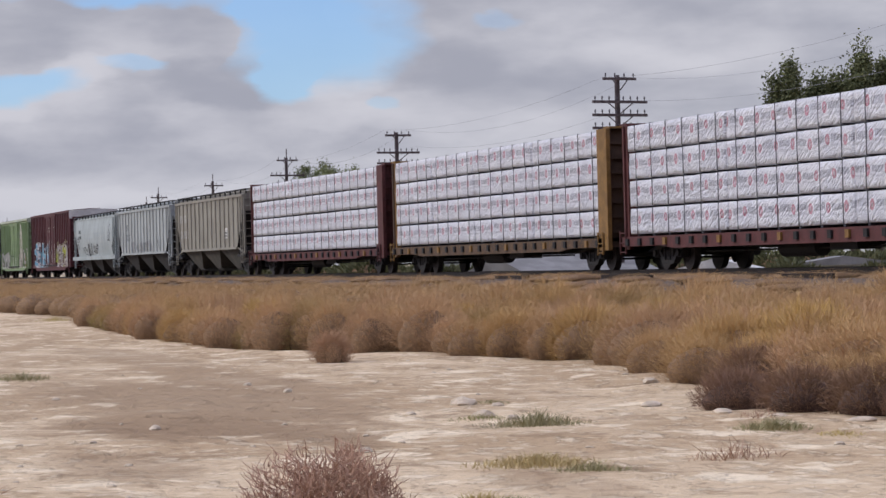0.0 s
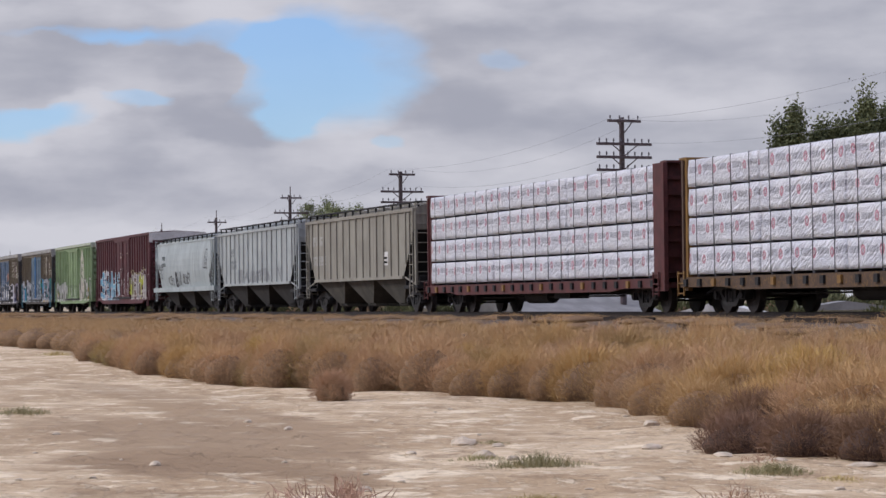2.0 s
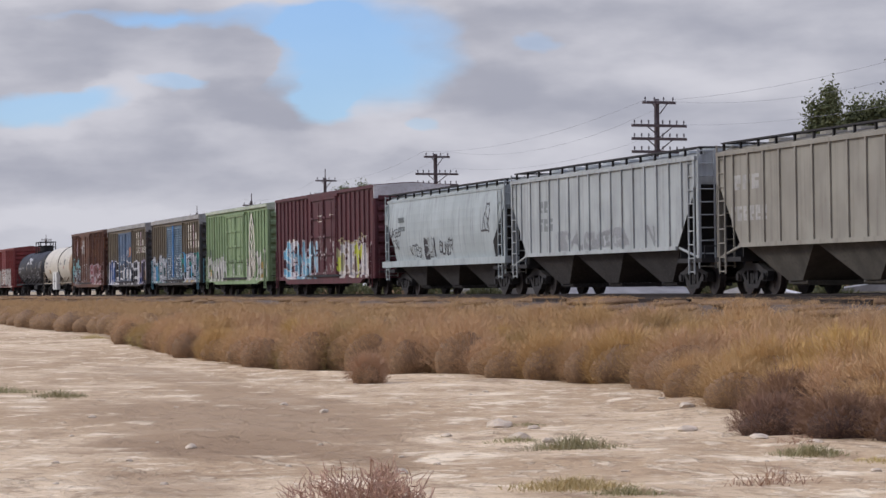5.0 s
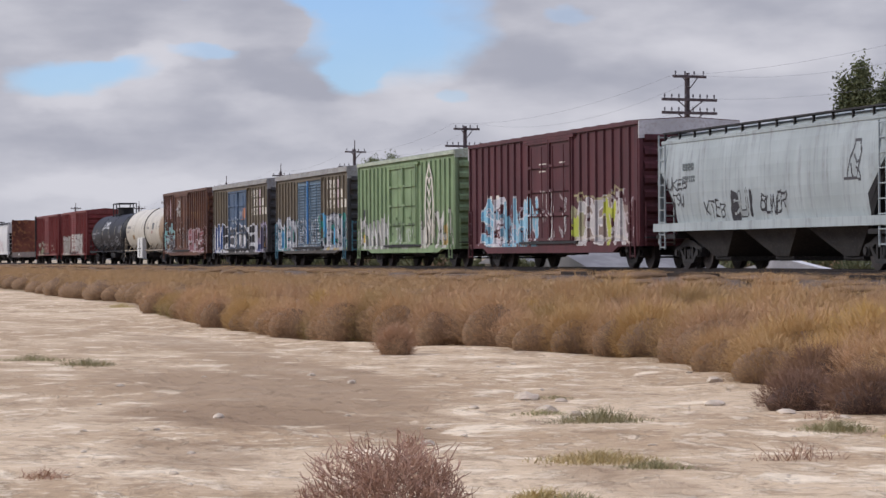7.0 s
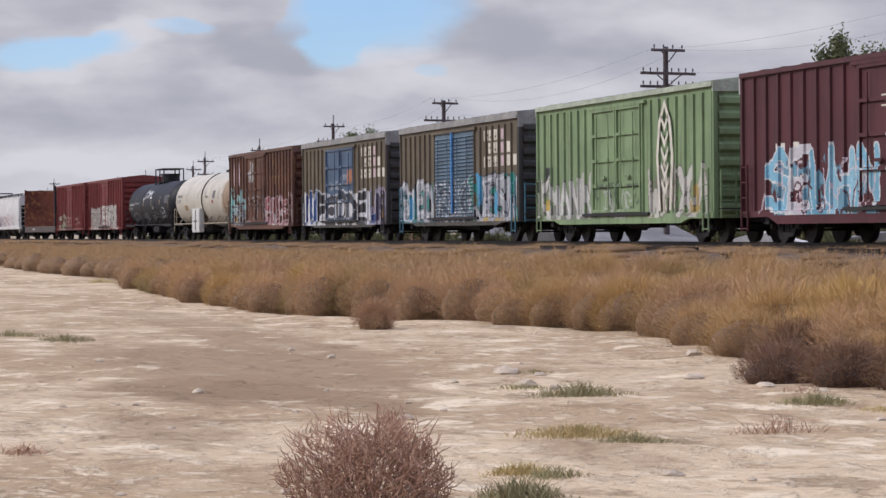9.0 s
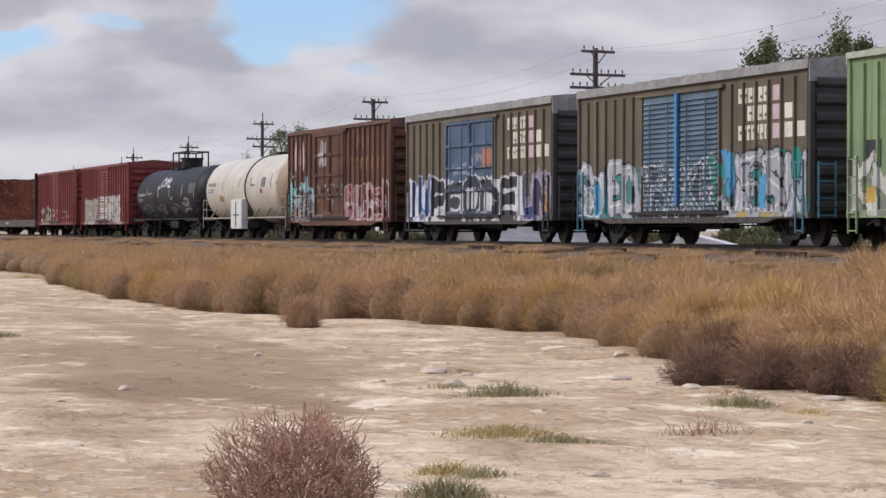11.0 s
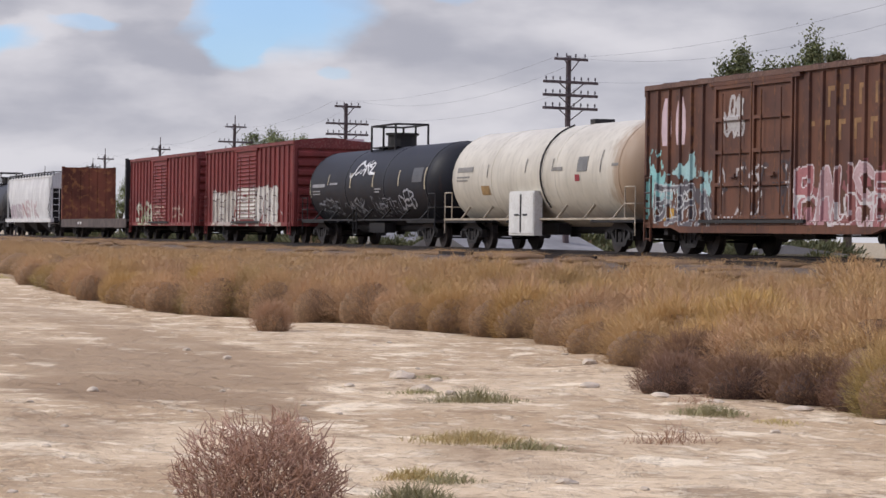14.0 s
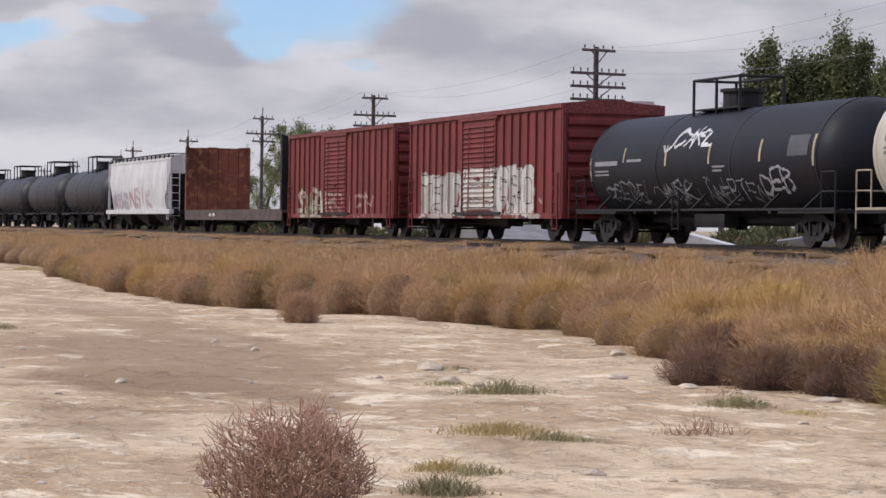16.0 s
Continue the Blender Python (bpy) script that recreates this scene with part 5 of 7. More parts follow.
def tank_car(x0, x1, label, base, shade, radius=1.40, centre=2.15, dome=True, sill_mat=None, rust=0.1, spec=0.35, inset=2.05, rail_y=0.6, stains=(), bands=(-1.0, -0.333, 0.333, 1.0)):
    car, L = start_car("tank_car", x0, x1, label, "tank car")
    mat = rail_paint("tank_paint", car, base, shade, 0.3, rust, rough=0.55, stains=stains, spec=spec)
    sill_mat = sill_mat or BLACK
    t = part("tank", tank_profile(radius, L - 2.2, 1.0), mat, car, smooth=True)
    t.location = (0, 0, centre)
    RELIEF[car] = (lambda x, z: math.sqrt(max(0.01, radius ** 2 - (z - centre) ** 2)) + 0.006, [])
    for x in [(L - 2.2) / 2 * k for k in bands]:
        bm = bmesh.new()
        ring = [[bm.verts.new((x + dx, (radius + dr) * math.cos(k * math.tau / 32), centre + (radius + dr) * math.sin(k * math.tau / 32))) for k in range(32)] for dx, dr in ((-0.05, -0.01), (-0.04, 0.012), (0.04, 0.012), (0.05, -0.01))]
        for p, q in zip(ring, ring[1:]):
            for k in range(32):
                j = (k + 1) % 32
                bm.faces.new((p[k], p[j], q[j], q[k]))
        part("weld_band", bm, mat, car, smooth=True)
    # frame: stub sills, side walkway rails, saddles
    bm = boxes((-L / 2, L / 2, -0.32, 0.32, 0.58, 0.84))
    for s in (-1, 1):
        box(bm, *sorted((s * (L / 2 - 3.2), s * L / 2)), -1.42, 1.42, 0.80, 0.88)
        for k in (0.22, 0.31, 0.40):
            prism(bm, [(s * L * k - 0.08, 0.8), (s * L * k + 0.08, 0.8), (s * L * k + 0.08, centre - radius + 0.25), (s * L * k - 0.08, centre - radius + 0.25)], -0.9, 0.9)
    part("frame", bm, BLACK, car)
    bm = bmesh.new()
    for s in (-1, 1):
        box(bm, -L / 2, L / 2, *sorted((s * 1.38, s * 1.44)), 0.87, 0.93)
        for k in range(-3, 4):
            rod(bm, (k * L / 7.5, s * 1.42, 0.88), (k * L / 7.5 + 0.4, s * (radius * 0.82), centre - radius * 0.58), 0.035)
    part("side_walk", bm, sill_mat, car)
    for s in (-1, 1):
        e = s * L / 2
        pairs = []
        for y in (-1.42, 1.42):
            pairs += [((e, y, 0.45), (e, y, 1.75)), ((e, y, 1.75), (e - s * 0.75, y, 1.75)), ((e - s * 0.75, y, 0.88), (e - s * 0.75, y, 1.75)), ((e, y, 1.3), (e - s * 0.75, y, 1.3))]
        pairs += [((e, -1.42, 1.3), (e, 1.42, 1.3))]
        bar_set("end_handrail", 0.02, pairs, sill_mat, car)
        bogie(car, s * (L / 2 - inset))
    if dome:
        zt = centre + radius
        bm = bmesh.new()
        rod(bm, (0, 0, zt - 0.15), (0, 0, zt + 0.42), 0.52, 16)
        rod(bm, (0, 0, zt + 0.42), (0, 0, zt + 0.50), 0.60, 16)
        part("dome", bm, BLACK, car)
        bm = bmesh.new()
        box(bm, -1.9, 1.2, -0.62, 0.62, zt - 0.02, zt + 0.02)
        part("top_platform", bm, BLACK, car)
        pairs = []
        for y in (-rail_y, rail_y):
            for x in (-1.9, 1.2):
                pairs.append(((x, y, zt - 0.25), (x, y, zt + 0.78)))
            pairs.append(((-1.9, y, zt + 0.78), (1.2, y, zt + 0.78)))
            pairs.append(((-0.35, y, zt - 0.2), (-0.35, y, zt + 0.78)))
        for x in (-1.9, 1.2):
            pairs.append(((x, -rail_y, zt + 0.78), (x, rail_y, zt + 0.78)))
        bar_set("railing", 0.04, pairs, BLACK, car)
        ladder(car, -0.9, -1.47, 0.35, centre - 0.75, BLACK)
    couplers(car, L, 0.6)
    bm = boxes((-1.0, 1.0, -0.9, -0.5, 0.45, 0.8), (-L * 0.28, L * 0.28, -0.15, 0.15, 0.5, 0.6))
    rod(bm, (0, 0, 0.4), (0, 0, centre - radius + 0.1), 0.16, 12)
    part("outlet_gear", bm, BLACK, car)
    return car, L


def curved_bars(car, rows, radius, centre, mat, name="lettering"):
    """Plain painted bars that hug the near flank of a tank: x0, x1, then angles below and above the horizontal."""
    bm = bmesh.new()
    for x0, x1, a0, a1 in rows:
        ring = []
        for k in range(5):
            a = radians(a0 + (a1 - a0) * k / 4)
            ring.append([bm.verts.new((x, -(radius + 0.008) * math.cos(a), centre + (radius + 0.008) * math.sin(a))) for x in (x0, x1)])
        for p, q in zip(ring, ring[1:]):
            bm.faces.new((p[0], p[1], q[1], q[0]))
    return part(name, bm, mat, car)


RAIL_CREAM = plain("stained_cream", (0.40, 0.345, 0.26), 0.7, 0, 0.4, 2, 0.1, (0.22, 0.13, 0.07))
white_tank, L = tank_car(-285.4, -268.6, "cream white tank car with rust-stained end and white valve cabinet", (0.52, 0.485, 0.40), (0.44, 0.405, 0.33), 1.50, 2.16, dome=False, sill_mat=RAIL_CREAM, rust=0.04, inset=1.9, bands=(-1.0, -0.48, 0.31, 1.0), stains=((6.2, 7.6, (0.27, 0.175, 0.10), 0.85),))
CABINET = plain("cabinet_white", (0.62, 0.62, 0.58), 0.6, 0, 0.15, 2, 0.05, (0.50, 0.46, 0.40))
bm = boxes((-1.4, 0.85, -1.60, -1.35, 0.42, 1.72))
cab = part("valve_cabinet", bm, CABINET, white_tank, "white steel valve cabinet with two doors")
for a, b in ((-1.35, -0.30), (-0.26, 0.80)):
    bm = boxes((a, b, -1.625, -1.598, 0.48, 1.66))
    d = part("cabinet_door", bm, CABINET, cab)
bm = boxes((-0.33, -0.23, -1.645, -1.626, 0.52, 1.62), (-0.8, -0.45, -1.65, -1.626, 1.0, 1.05), (-0.05, 0.3, -1.65, -1.626, 1.0, 1.05))
part("door_latch", bm, STEEL, cab)
curved_bars(white_tank, [(-6.9, -5.3, 8, 14), (-6.9, -5.6, 1, 3), (-6.9, -5.8, -3, -1), (-3.9, -3.82, 0, 16), (-0.35, -0.27, 4, 20), (2.0, 2.08, 4, 18), (2.1, 2.9, 4, 8), (5.9, 5.98, 0, 24), (6.8, 7.3, 6, 9)], 1.5, 2.16, plain("grey_lettering", (0.20, 0.19, 0.17), 0.6, 0, 0.3))
curved_bars(white_tank, [(4.1, 4.9, 2, 18)], 1.5, 2.16, plain("placard", (0.16, 0.16, 0.15), 0.6, 0, 0.3), "placard")
curved_bars(white_tank, [(-4.5, -3.7, -20, -9)], 1.5, 2.16, plain("tan_placard", (0.32, 0.20, 0.08), 0.6, 0, 0.3), "tan_placard")
curved_bars(white_tank, [(3.95, 4.3, -8, -1)], 1.5, 2.16, plain("red_placard", (0.30, 0.03, 0.04), 0.6, 0, 0.3), "red_placard")
bm = bmesh.new()
pts = [(1.25 - 0.5 * math.sin(a * 0.9) + 0.25 * a, -(1.55) * math.cos(a - 0.35), 2.16 + 1.55 * math.sin(a - 0.35)) for a in np.linspace(-0.3, 1.6, 14)]
for a, b in zip(pts, pts[1:]):
    rod(bm, a, b, 0.03)
part("vent_pipe", bm, STEEL, white_tank, "dark pipe curving over the tank")
bm = boxes((1.9, 2.3, -0.3, 0.3, 3.6, 3.78))
part("manway", bm, STEEL, white_tank)
black_tank, L = tank_car(-303.9, -286.5, "matte black tank car with a white scrawled tag and top platform", (0.011, 0.0125, 0.017), (0.008, 0.009, 0.012), 1.42, 2.10, spec=0.22, inset=1.75)
p = Canvas(-2.3, 1.3, 2.35, 3.15, 6)
p.word("JCAKL", -2.1, 1.1, 2.5, 2.95, 0.04, ((0.62, 0.62, 0.60),), W_, 0.0, 0.8, None, 0.35)
p.put(p.reach([[(-1.0, 2.95), (0.6, 2.75)]]) < 0.03, (0.62, 0.62, 0.60))
p.lay(black_tank, "white scrawled tag")
p = Canvas(-7.4, 6.6, 0.98, 2.0, 91)
GREY_TAG = (0.24, 0.25, 0.27)
p.word("RSEGE", -6.6, -3.6, 1.1, 1.6, 0.022, (GREY_TAG,), GREY_TAG, 0.0, 0.8)
p.word("ANSK", -2.6, -0.2, 1.1, 1.6, 0.026, ((0.30, 0.31, 0.33),), GREY_TAG, 0.0, 0.8)
p.word("MEBTEN", 1.2, 4.4, 1.08, 1.55, 0.024, (GREY_TAG,), GREY_TAG, 0.0, 0.8)
p.word("DEB", 4.2, 6.2, 1.3, 1.9, 0.03, ((0.34, 0.35, 0.37),), GREY_TAG, 0.0, 0.7)
p.scribble(-4.6, 6.0, 1.05, 1.7, 0.018, (0.15, 0.16, 0.17), 14)
p.wear(0.7).lay(black_tank, "thin grey sprayed tags")
curved_bars(black_tank, [(-5.0, -4.9, 4, 20), (-1.88, -1.76, -2, 20), (1.1, 1.22, -2, 20), (4.32, 4.44, -2, 20), (7.4, 7.52, -8, 22), (-7.6, -7.52, -15, 12)], 1.42, 2.10, plain("pale_strip", (0.42, 0.36, 0.24), 0.6, 0, 0.3), "reflector_strip")
curved_bars(black_tank, [(6.0, 7.15, 2, 22)], 1.42, 2.10, plain("placard_grey", (0.075, 0.078, 0.082), 0.6, 0, 0.2), "placard")
curved_bars(black_tank, [(-7.2, -5.4, 1, 6), (-7.2, -6.1, -6, -4), (-7.2, -6.1, -10, -8), (1.4, 2.2, -6, -4), (1.4, 2.0, -10, -8), (-4.7, -3.6, 4, 7)], 1.42, 2.10, plain("tank_lettering", (0.25, 0.25, 0.25), 0.6, 0, 0.2))
for a, b in ((-400.3, -384.6), (-416.4, -402.2), (-432.6, -418.3), (-449, -434.6)):
    tank_car(a, b, "black tank car in a row of alike tank cars", (0.017, 0.018, 0.021), (0.013, 0.014, 0.016), 1.42, 2.10, rail_y=0.75)


# ---- lumber on centre-beam flat cars ----
def wrap_material():
    m, n = material("lumber_wrap")
    p = n.coords()
    x, y, z = n.xyz(p)
    r = n.random()
    fold = n.noise(n.vec(x, n.math("MULTIPLY", r, 40.0), n.math("MULTIPLY", z, 1.8)), 1.1, 3, 0.5)
    crease = n.noise(n.vec(n.math("ADD", x, n.math("MULTIPLY", z, 1.2)), n.math("MULTIPLY", r, 30.0), n.math("MULTIPLY", n.math("SUBTRACT", z, n.math("MULTIPLY", x, 0.7)), 5.0)), 1.6, 4, 0.55)
    sharp = n.math("SUBTRACT", 1.0, n.math("MULTIPLY", n.math("ABSOLUTE", n.math("SUBTRACT", crease, 0.5)), 6.0), clamp=True)
    c = n.mix(n.step(fold, 0.35, 0.65), (0.68, 0.685, 0.73), (0.78, 0.78, 0.81))
    # printed band: a grey line of print and a reddish emblem, repeated along the wrap
    u = n.math("FRACT", n.math("ADD", n.math("DIVIDE", x, 1.0), r))
    sag = n.math("ADD", z, n.math("MULTIPLY", n.math("SUBTRACT", fold, 0.5), 0.22))
    row = n.math("MULTIPLY", n.math("GREATER_THAN", sag, 0.36), n.math("LESS_THAN", sag, 0.52))
    word = n.math("MULTIPLY", row, n.math("LESS_THAN", u, 0.62))
    chop = n.math("GREATER_THAN", n.math("FRACT", n.math("MULTIPLY", u, 13.0)), 0.30)
    c = n.mix(n.math("MULTIPLY", n.math("MULTIPLY", word, chop), 0.78), c, (0.25, 0.25, 0.29))
    row2 = n.math("MULTIPLY", n.math("MULTIPLY", n.math("GREATER_THAN", sag, 0.25), n.math("LESS_THAN", sag, 0.30)), n.math("LESS_THAN", u, 0.7))
    c = n.mix(n.math("MULTIPLY", row2, 0.4), c, (0.40, 0.40, 0.44))
    ru = n.math("DIVIDE", n.math("SUBTRACT", u, 0.80), 0.12)
    rz = n.math("DIVIDE", n.math("SUBTRACT", sag, 0.41), 0.13)
    disc = n.math("ADD", n.math("MULTIPLY", ru, ru), n.math("MULTIPLY", rz, rz))
    ring = n.math("MULTIPLY", n.math("LESS_THAN", disc, 1.0), n.math("GREATER_THAN", disc, 0.22))
    c = n.mix(n.math("MULTIPLY", ring, 0.75), c, (0.48, 0.10, 0.15))
    c = n.mix(n.math("MULTIPLY", n.math("LESS_THAN", disc, 0.22), 0.5), c, (0.35, 0.20, 0.24))
    hgt = n.math("ADD", fold, n.math("MULTIPLY", sharp, 0.6))
    n.surface(c, 0.28, 0, hgt, 1.0, 0.07, 0.5)
    return m


WRAP = wrap_material()
STRAP = plain("dark_strap", (0.05, 0.05, 0.06), 0.6, 0, 0.2)
SILL_OCHRE = plain("ochre_paint", (0.245, 0.132, 0.034), 0.6, 0, 0.35, 3, 0.1, (0.12, 0.06, 0.03))
SILL_MAROON = plain("maroon_paint", (0.100, 0.026, 0.024), 0.65, 0, 0.35, 3, 0.1, (0.045, 0.02, 0.018))


BUNDLES = {}


def bundle_mesh(length, kind):
    """A wrapped unit of sawn boards: a soft-edged block with slight sags; x from 0, near face at y 0, base at z 0."""
    rng = random.Random(kind * 7 + int(length * 10))
    bm = bmesh.new()
    nx, nz, nd = max(8, int(length / 0.2)), 6, 2
    h, depth = 0.70, 1.24

    def spot(u, v, w):
        x, z, y = u * length, v * h, w * depth
        s = noise.noise((x * 1.7 + kind * 9, z * 2.4, w * 2.0 + kind))
        e = 1 - min(1, min(u, 1 - u) * length / 0.05)
        y0 = 0.018 * s if w == 0 else 0
        edge = 0.012 if (v in (0, 1)) else 0
        return Vector((x + (0.02 * s if u in (0, 1) else 0), y + y0 + (edge + 0.01 * e if w == 0 else 0), z + 0.012 * s * (v == 1)))
    grid = {}

    def vert(i, j, k):
        if (i, j, k) not in grid:
            grid[i, j, k] = bm.verts.new(spot(i / nx, j / nz, k / nd))
        return grid[i, j, k]
    for i in range(nx):
        for j in range(nz):
            for k in (0, nd):
                bm.faces.new((vert(i, j, k), vert(i + 1, j, k), vert(i + 1, j + 1, k), vert(i, j + 1, k)))
        for k in range(nd):
            for j in (0, nz):
                bm.faces.new((vert(i, j, k), vert(i + 1, j, k), vert(i + 1, j, k + 1), vert(i, j, k + 1)))
    for j in range(nz):
        for k in range(nd):
            for i in (0, nx):
                bm.faces.new((vert(i, j, k), vert(i, j + 1, k), vert(i, j + 1, k + 1), vert(i, j, k + 1)))
    bmesh.ops.recalc_face_normals(bm, faces=bm.faces)
    me = bpy.data.meshes.new("wrap")
    bm.to_mesh(me)
    bm.free()
    me.materials.append(WRAP)
    for f in me.polygons:
        f.use_smooth = True
    return me


STRAP_MESH, BEARER = None, []


def bundle(x, y, z, length, turned=False):
    """One wrapped bundle as a thing of its own; x, y, z of its low left near corner along the train."""
    global STRAP_MESH
    key = (round(length, 2), random.randrange(4))
    if key not in BUNDLES:
        BUNDLES[key] = bundle_mesh(*key)
    ob = tagged(part("lumber_pack", BUNDLES[key], WRAP), "white plastic-wrapped lumber bundle with printed bars, strapped on a rail car", "lumber pack", group="lumber packs")
    if STRAP_MESH is None:
        bm = boxes((-0.016, 0.016, -0.012, 0.0, 0.0, 0.71), (-0.016, 0.016, -0.012, 1.2, 0.701, 0.713))
        bmesh.ops.recalc_face_normals(bm, faces=bm.faces)
        STRAP_MESH = bpy.data.meshes.new("strap")
        bm.to_mesh(STRAP_MESH)
        STRAP_MESH.materials.append(STRAP)
    k = max(2, round(length / 1.22))
    for i in range(k):
        part("strap", STRAP_MESH, STRAP, ob, at=((i + 0.5) * length / k, 0, 0))
    for i in range(k):
        if BEARER:
            part("bearer", BEARER[0], STRAP, ob, at=((i + 0.5) * length / k, 0, 0))
        else:
            BEARER.append(part("bearer", boxes((-0.05, 0.05, 0.02, 1.2, -0.062, -0.002)), STRAP, ob, at=((i + 0.5) * length / k, 0, 0)).data)
    TRAIN.append((ob, x, y, z))
    return ob


def centre_beam(x0, x1, label, sill_mat, end_mat, face_mat, stops, seed):
    """A centre-beam flat car; stops: lengths of the bundles from its left bulkhead on."""
    car, L = start_car("centre_beam_car", x0 - 0.45, x1 + 0.45, label, "flat car")
    h = L / 2
    deck = 0.93
    bm = boxes((-h, h, -1.50, 1.50, deck - 0.10, deck))
    part("deck", bm, sill_mat, car)
    for s in (-1, 1):
        y0, y1 = sorted((s * 1.50, s * 1.58))
        bm = bmesh.new()
        prism(bm, [(-h, deck), (-h, deck - 0.26), (-h + 3, deck - 0.26), (-h + 4, deck - 0.34), (h - 4, deck - 0.34), (h - 3, deck - 0.26), (h, deck - 0.26), (h, deck)], y0, y1)
        part("side_sill", bm, sill_mat, car)
    k = 24
    for i in range(k):
        x = -h + 0.5 + (L - 1) * i / (k - 1)
        mat = SILL_OCHRE if (i * 5 + seed) % 4 == 0 else BLACK
        part("stake_pocket", boxes((-0.10, 0.10, -0.06, 0.0, 0.0, 0.19)), mat, car, at=(x, -1.582, deck - 0.24))
    # centre beam: posts, top chord
    bm = boxes((-h, h, -0.2, 0.2, 3.98, 4.08))
    part("top_chord", bm, SILL_MAROON, car, "dark red top chord of the centre beam")
    bm = bmesh.new()
    for i in range(9):
        x = -h + 0.3 + (L - 0.6) * i / 8
        box(bm, x - 0.08, x + 0.08, -0.12, 0.12, deck, 3.98)
    part("centre_post", bm, sill_mat, car)
    for s in (-1, 1):
        bm = boxes((*sorted((s * h, s * (h - 0.10))), -1.5, 1.5, deck - 0.26, 4.02))
        b = part("bulkhead", bm, face_mat, car, "tall steel bulkhead with horizontal ribs")
        for y in ((-1.58, 1.46) if s > 0 else (-1.44, 1.30)):
            reach = (h - 0.44, h + 0.36) if s > 0 else (-h - 0.05, -h + 0.25)
            part("post", boxes((*reach, y, y + 0.12, deck - 0.35, 4.04)), end_mat, b)
        for i in range(8):
            z = deck + 0.15 + i * 0.42
            part("stiffener", boxes((*sorted((s * (h + 0.001), s * (h + 0.10))), -1.44, 1.44, z, z + 0.09)), face_mat, b)
        bm = boxes((*sorted((s * (h - 0.2), s * (h + 0.3))), -1.45, 1.45, 4.042, 4.10))
        part("bulkhead_cap", bm, end_mat, b)
        ladder(car, s * (h - 0.2), -1.62, 0.45, 1.1, end_mat)
        bogie(car, s * (h - 2.35))
    bm = bmesh.new()
    prism(bm, [(-h + 0.1, 0.83), (h - 0.1, 0.83), (h - 3.5, 0.62), (4, 0.52), (-4, 0.52), (-h + 3.5, 0.62)], -0.35, 0.35)
    rod(bm, (-2, -0.8, 0.5), (0.2, -0.8, 0.5), 0.22, 12)
    box(bm, 1.5, 3.0, -1.2, -0.6, 0.42, 0.8)
    rod(bm, (-7, -0.9, 0.48), (7, -0.9, 0.48), 0.03)
    part("underframe", bm, BLACK, car)
    couplers(car, L, 0.72)
    # the load: four tiers on either side of the beam
    total = sum(stops)
    for tier in range(4):
        z = deck + 0.075 + tier * 0.765
        for side in (-1.50, 0.24):
            x = x0
            for w in stops:
                w2 = w * (x1 - x0) / total
                bundle(x + 0.02, side + random.uniform(-0.02, 0.02), z, round(w2 - 0.05, 2))
                x += w2
    return car


centre_beam(-71.05, -48.65, "maroon centre-beam flat car loaded with white wrapped lumber", SILL_MAROON, SILL_MAROON, SILL_MAROON, (7.2, 7.6, 7.6), 1)
centre_beam(-95.85, -73.45, "ochre centre-beam flat car loaded with white wrapped lumber", plain("brown_sill", (0.085, 0.050, 0.030), 0.7, 0, 0.4, 2, 0.1, (0.20, 0.11, 0.03)), SILL_OCHRE, plain("brown_bulkhead", (0.095, 0.055, 0.035), 0.7, 0, 0.3, 2), (4.8, 5.0, 6.2, 6.2), 2)
centre_beam(-120.65, -98.25, "maroon centre-beam flat car loaded with white wrapped lumber", SILL_MAROON, SILL_MAROON, SILL_MAROON, (7.4, 7.5, 7.5), 3)


# ---- empty bulkhead flat car ----
def bulkhead_flat(x0, x1):
    car, L = start_car("bulkhead_flat_car", x0, x1, "empty flat car with rusty plank-lined bulkheads", "flat car")
    h = L / 2
    rust = plain("rusty_planks", (0.20, 0.062, 0.034), 0.85, 0, 0.6, 0.35, 0.3, (0.34, 0.15, 0.055))
    dark = plain("weathered_deck", (0.10, 0.075, 0.065), 0.85, 0, 0.4, 2, 0.2)
    part("deck", boxes((-h, h, -1.5, 1.5, 0.88, 1.0)), dark, car)
    part("side_sill", boxes((-h, h, -1.57, -1.5, 0.55, 1.02), (-h, h, 1.5, 1.57, 0.55, 1.02)), dark, car)
    for s in (-1, 1):
        b = part("bulkhead", boxes((*sorted((s * (h - 0.05), s * (h - 0.16))), -1.5, 1.5, 1.0, 4.05)), BLACK if s > 0 else rust, car, "rust-streaked steel bulkhead")
        for k in range(6):
            y = -1.5 + k * 0.5
            part("plank", boxes((*sorted((s * (h - 0.165), s * (h - 0.22))), y + 0.012, y + 0.488, 1.002, 3.98 + 0.05 * (k % 3))), rust, b)
        bm = bmesh.new()
        for y in (-1.58, 1.44):
            prism(bm, [(s * (h - 0.25), 1.0), (s * (h + 0.02), 1.0), (s * (h + 0.02), 4.1), (s * (h - 0.25), 4.1)], y, y + 0.14)
        part("post", bm, BLACK if s > 0 else rust, b)
        bogie(car, s * (h - 2.0))
    part("marker_plate", boxes((-4.4, -4.0, -1.58, -1.572, 0.72, 0.86), (-3.6, -3.2, -1.58, -1.572, 0.72, 0.86)), WHITE, car)
    underframe(car, L, 0.45, 0.87)
    couplers(car, L)


bulkhead_flat(-360.3, -340.0)


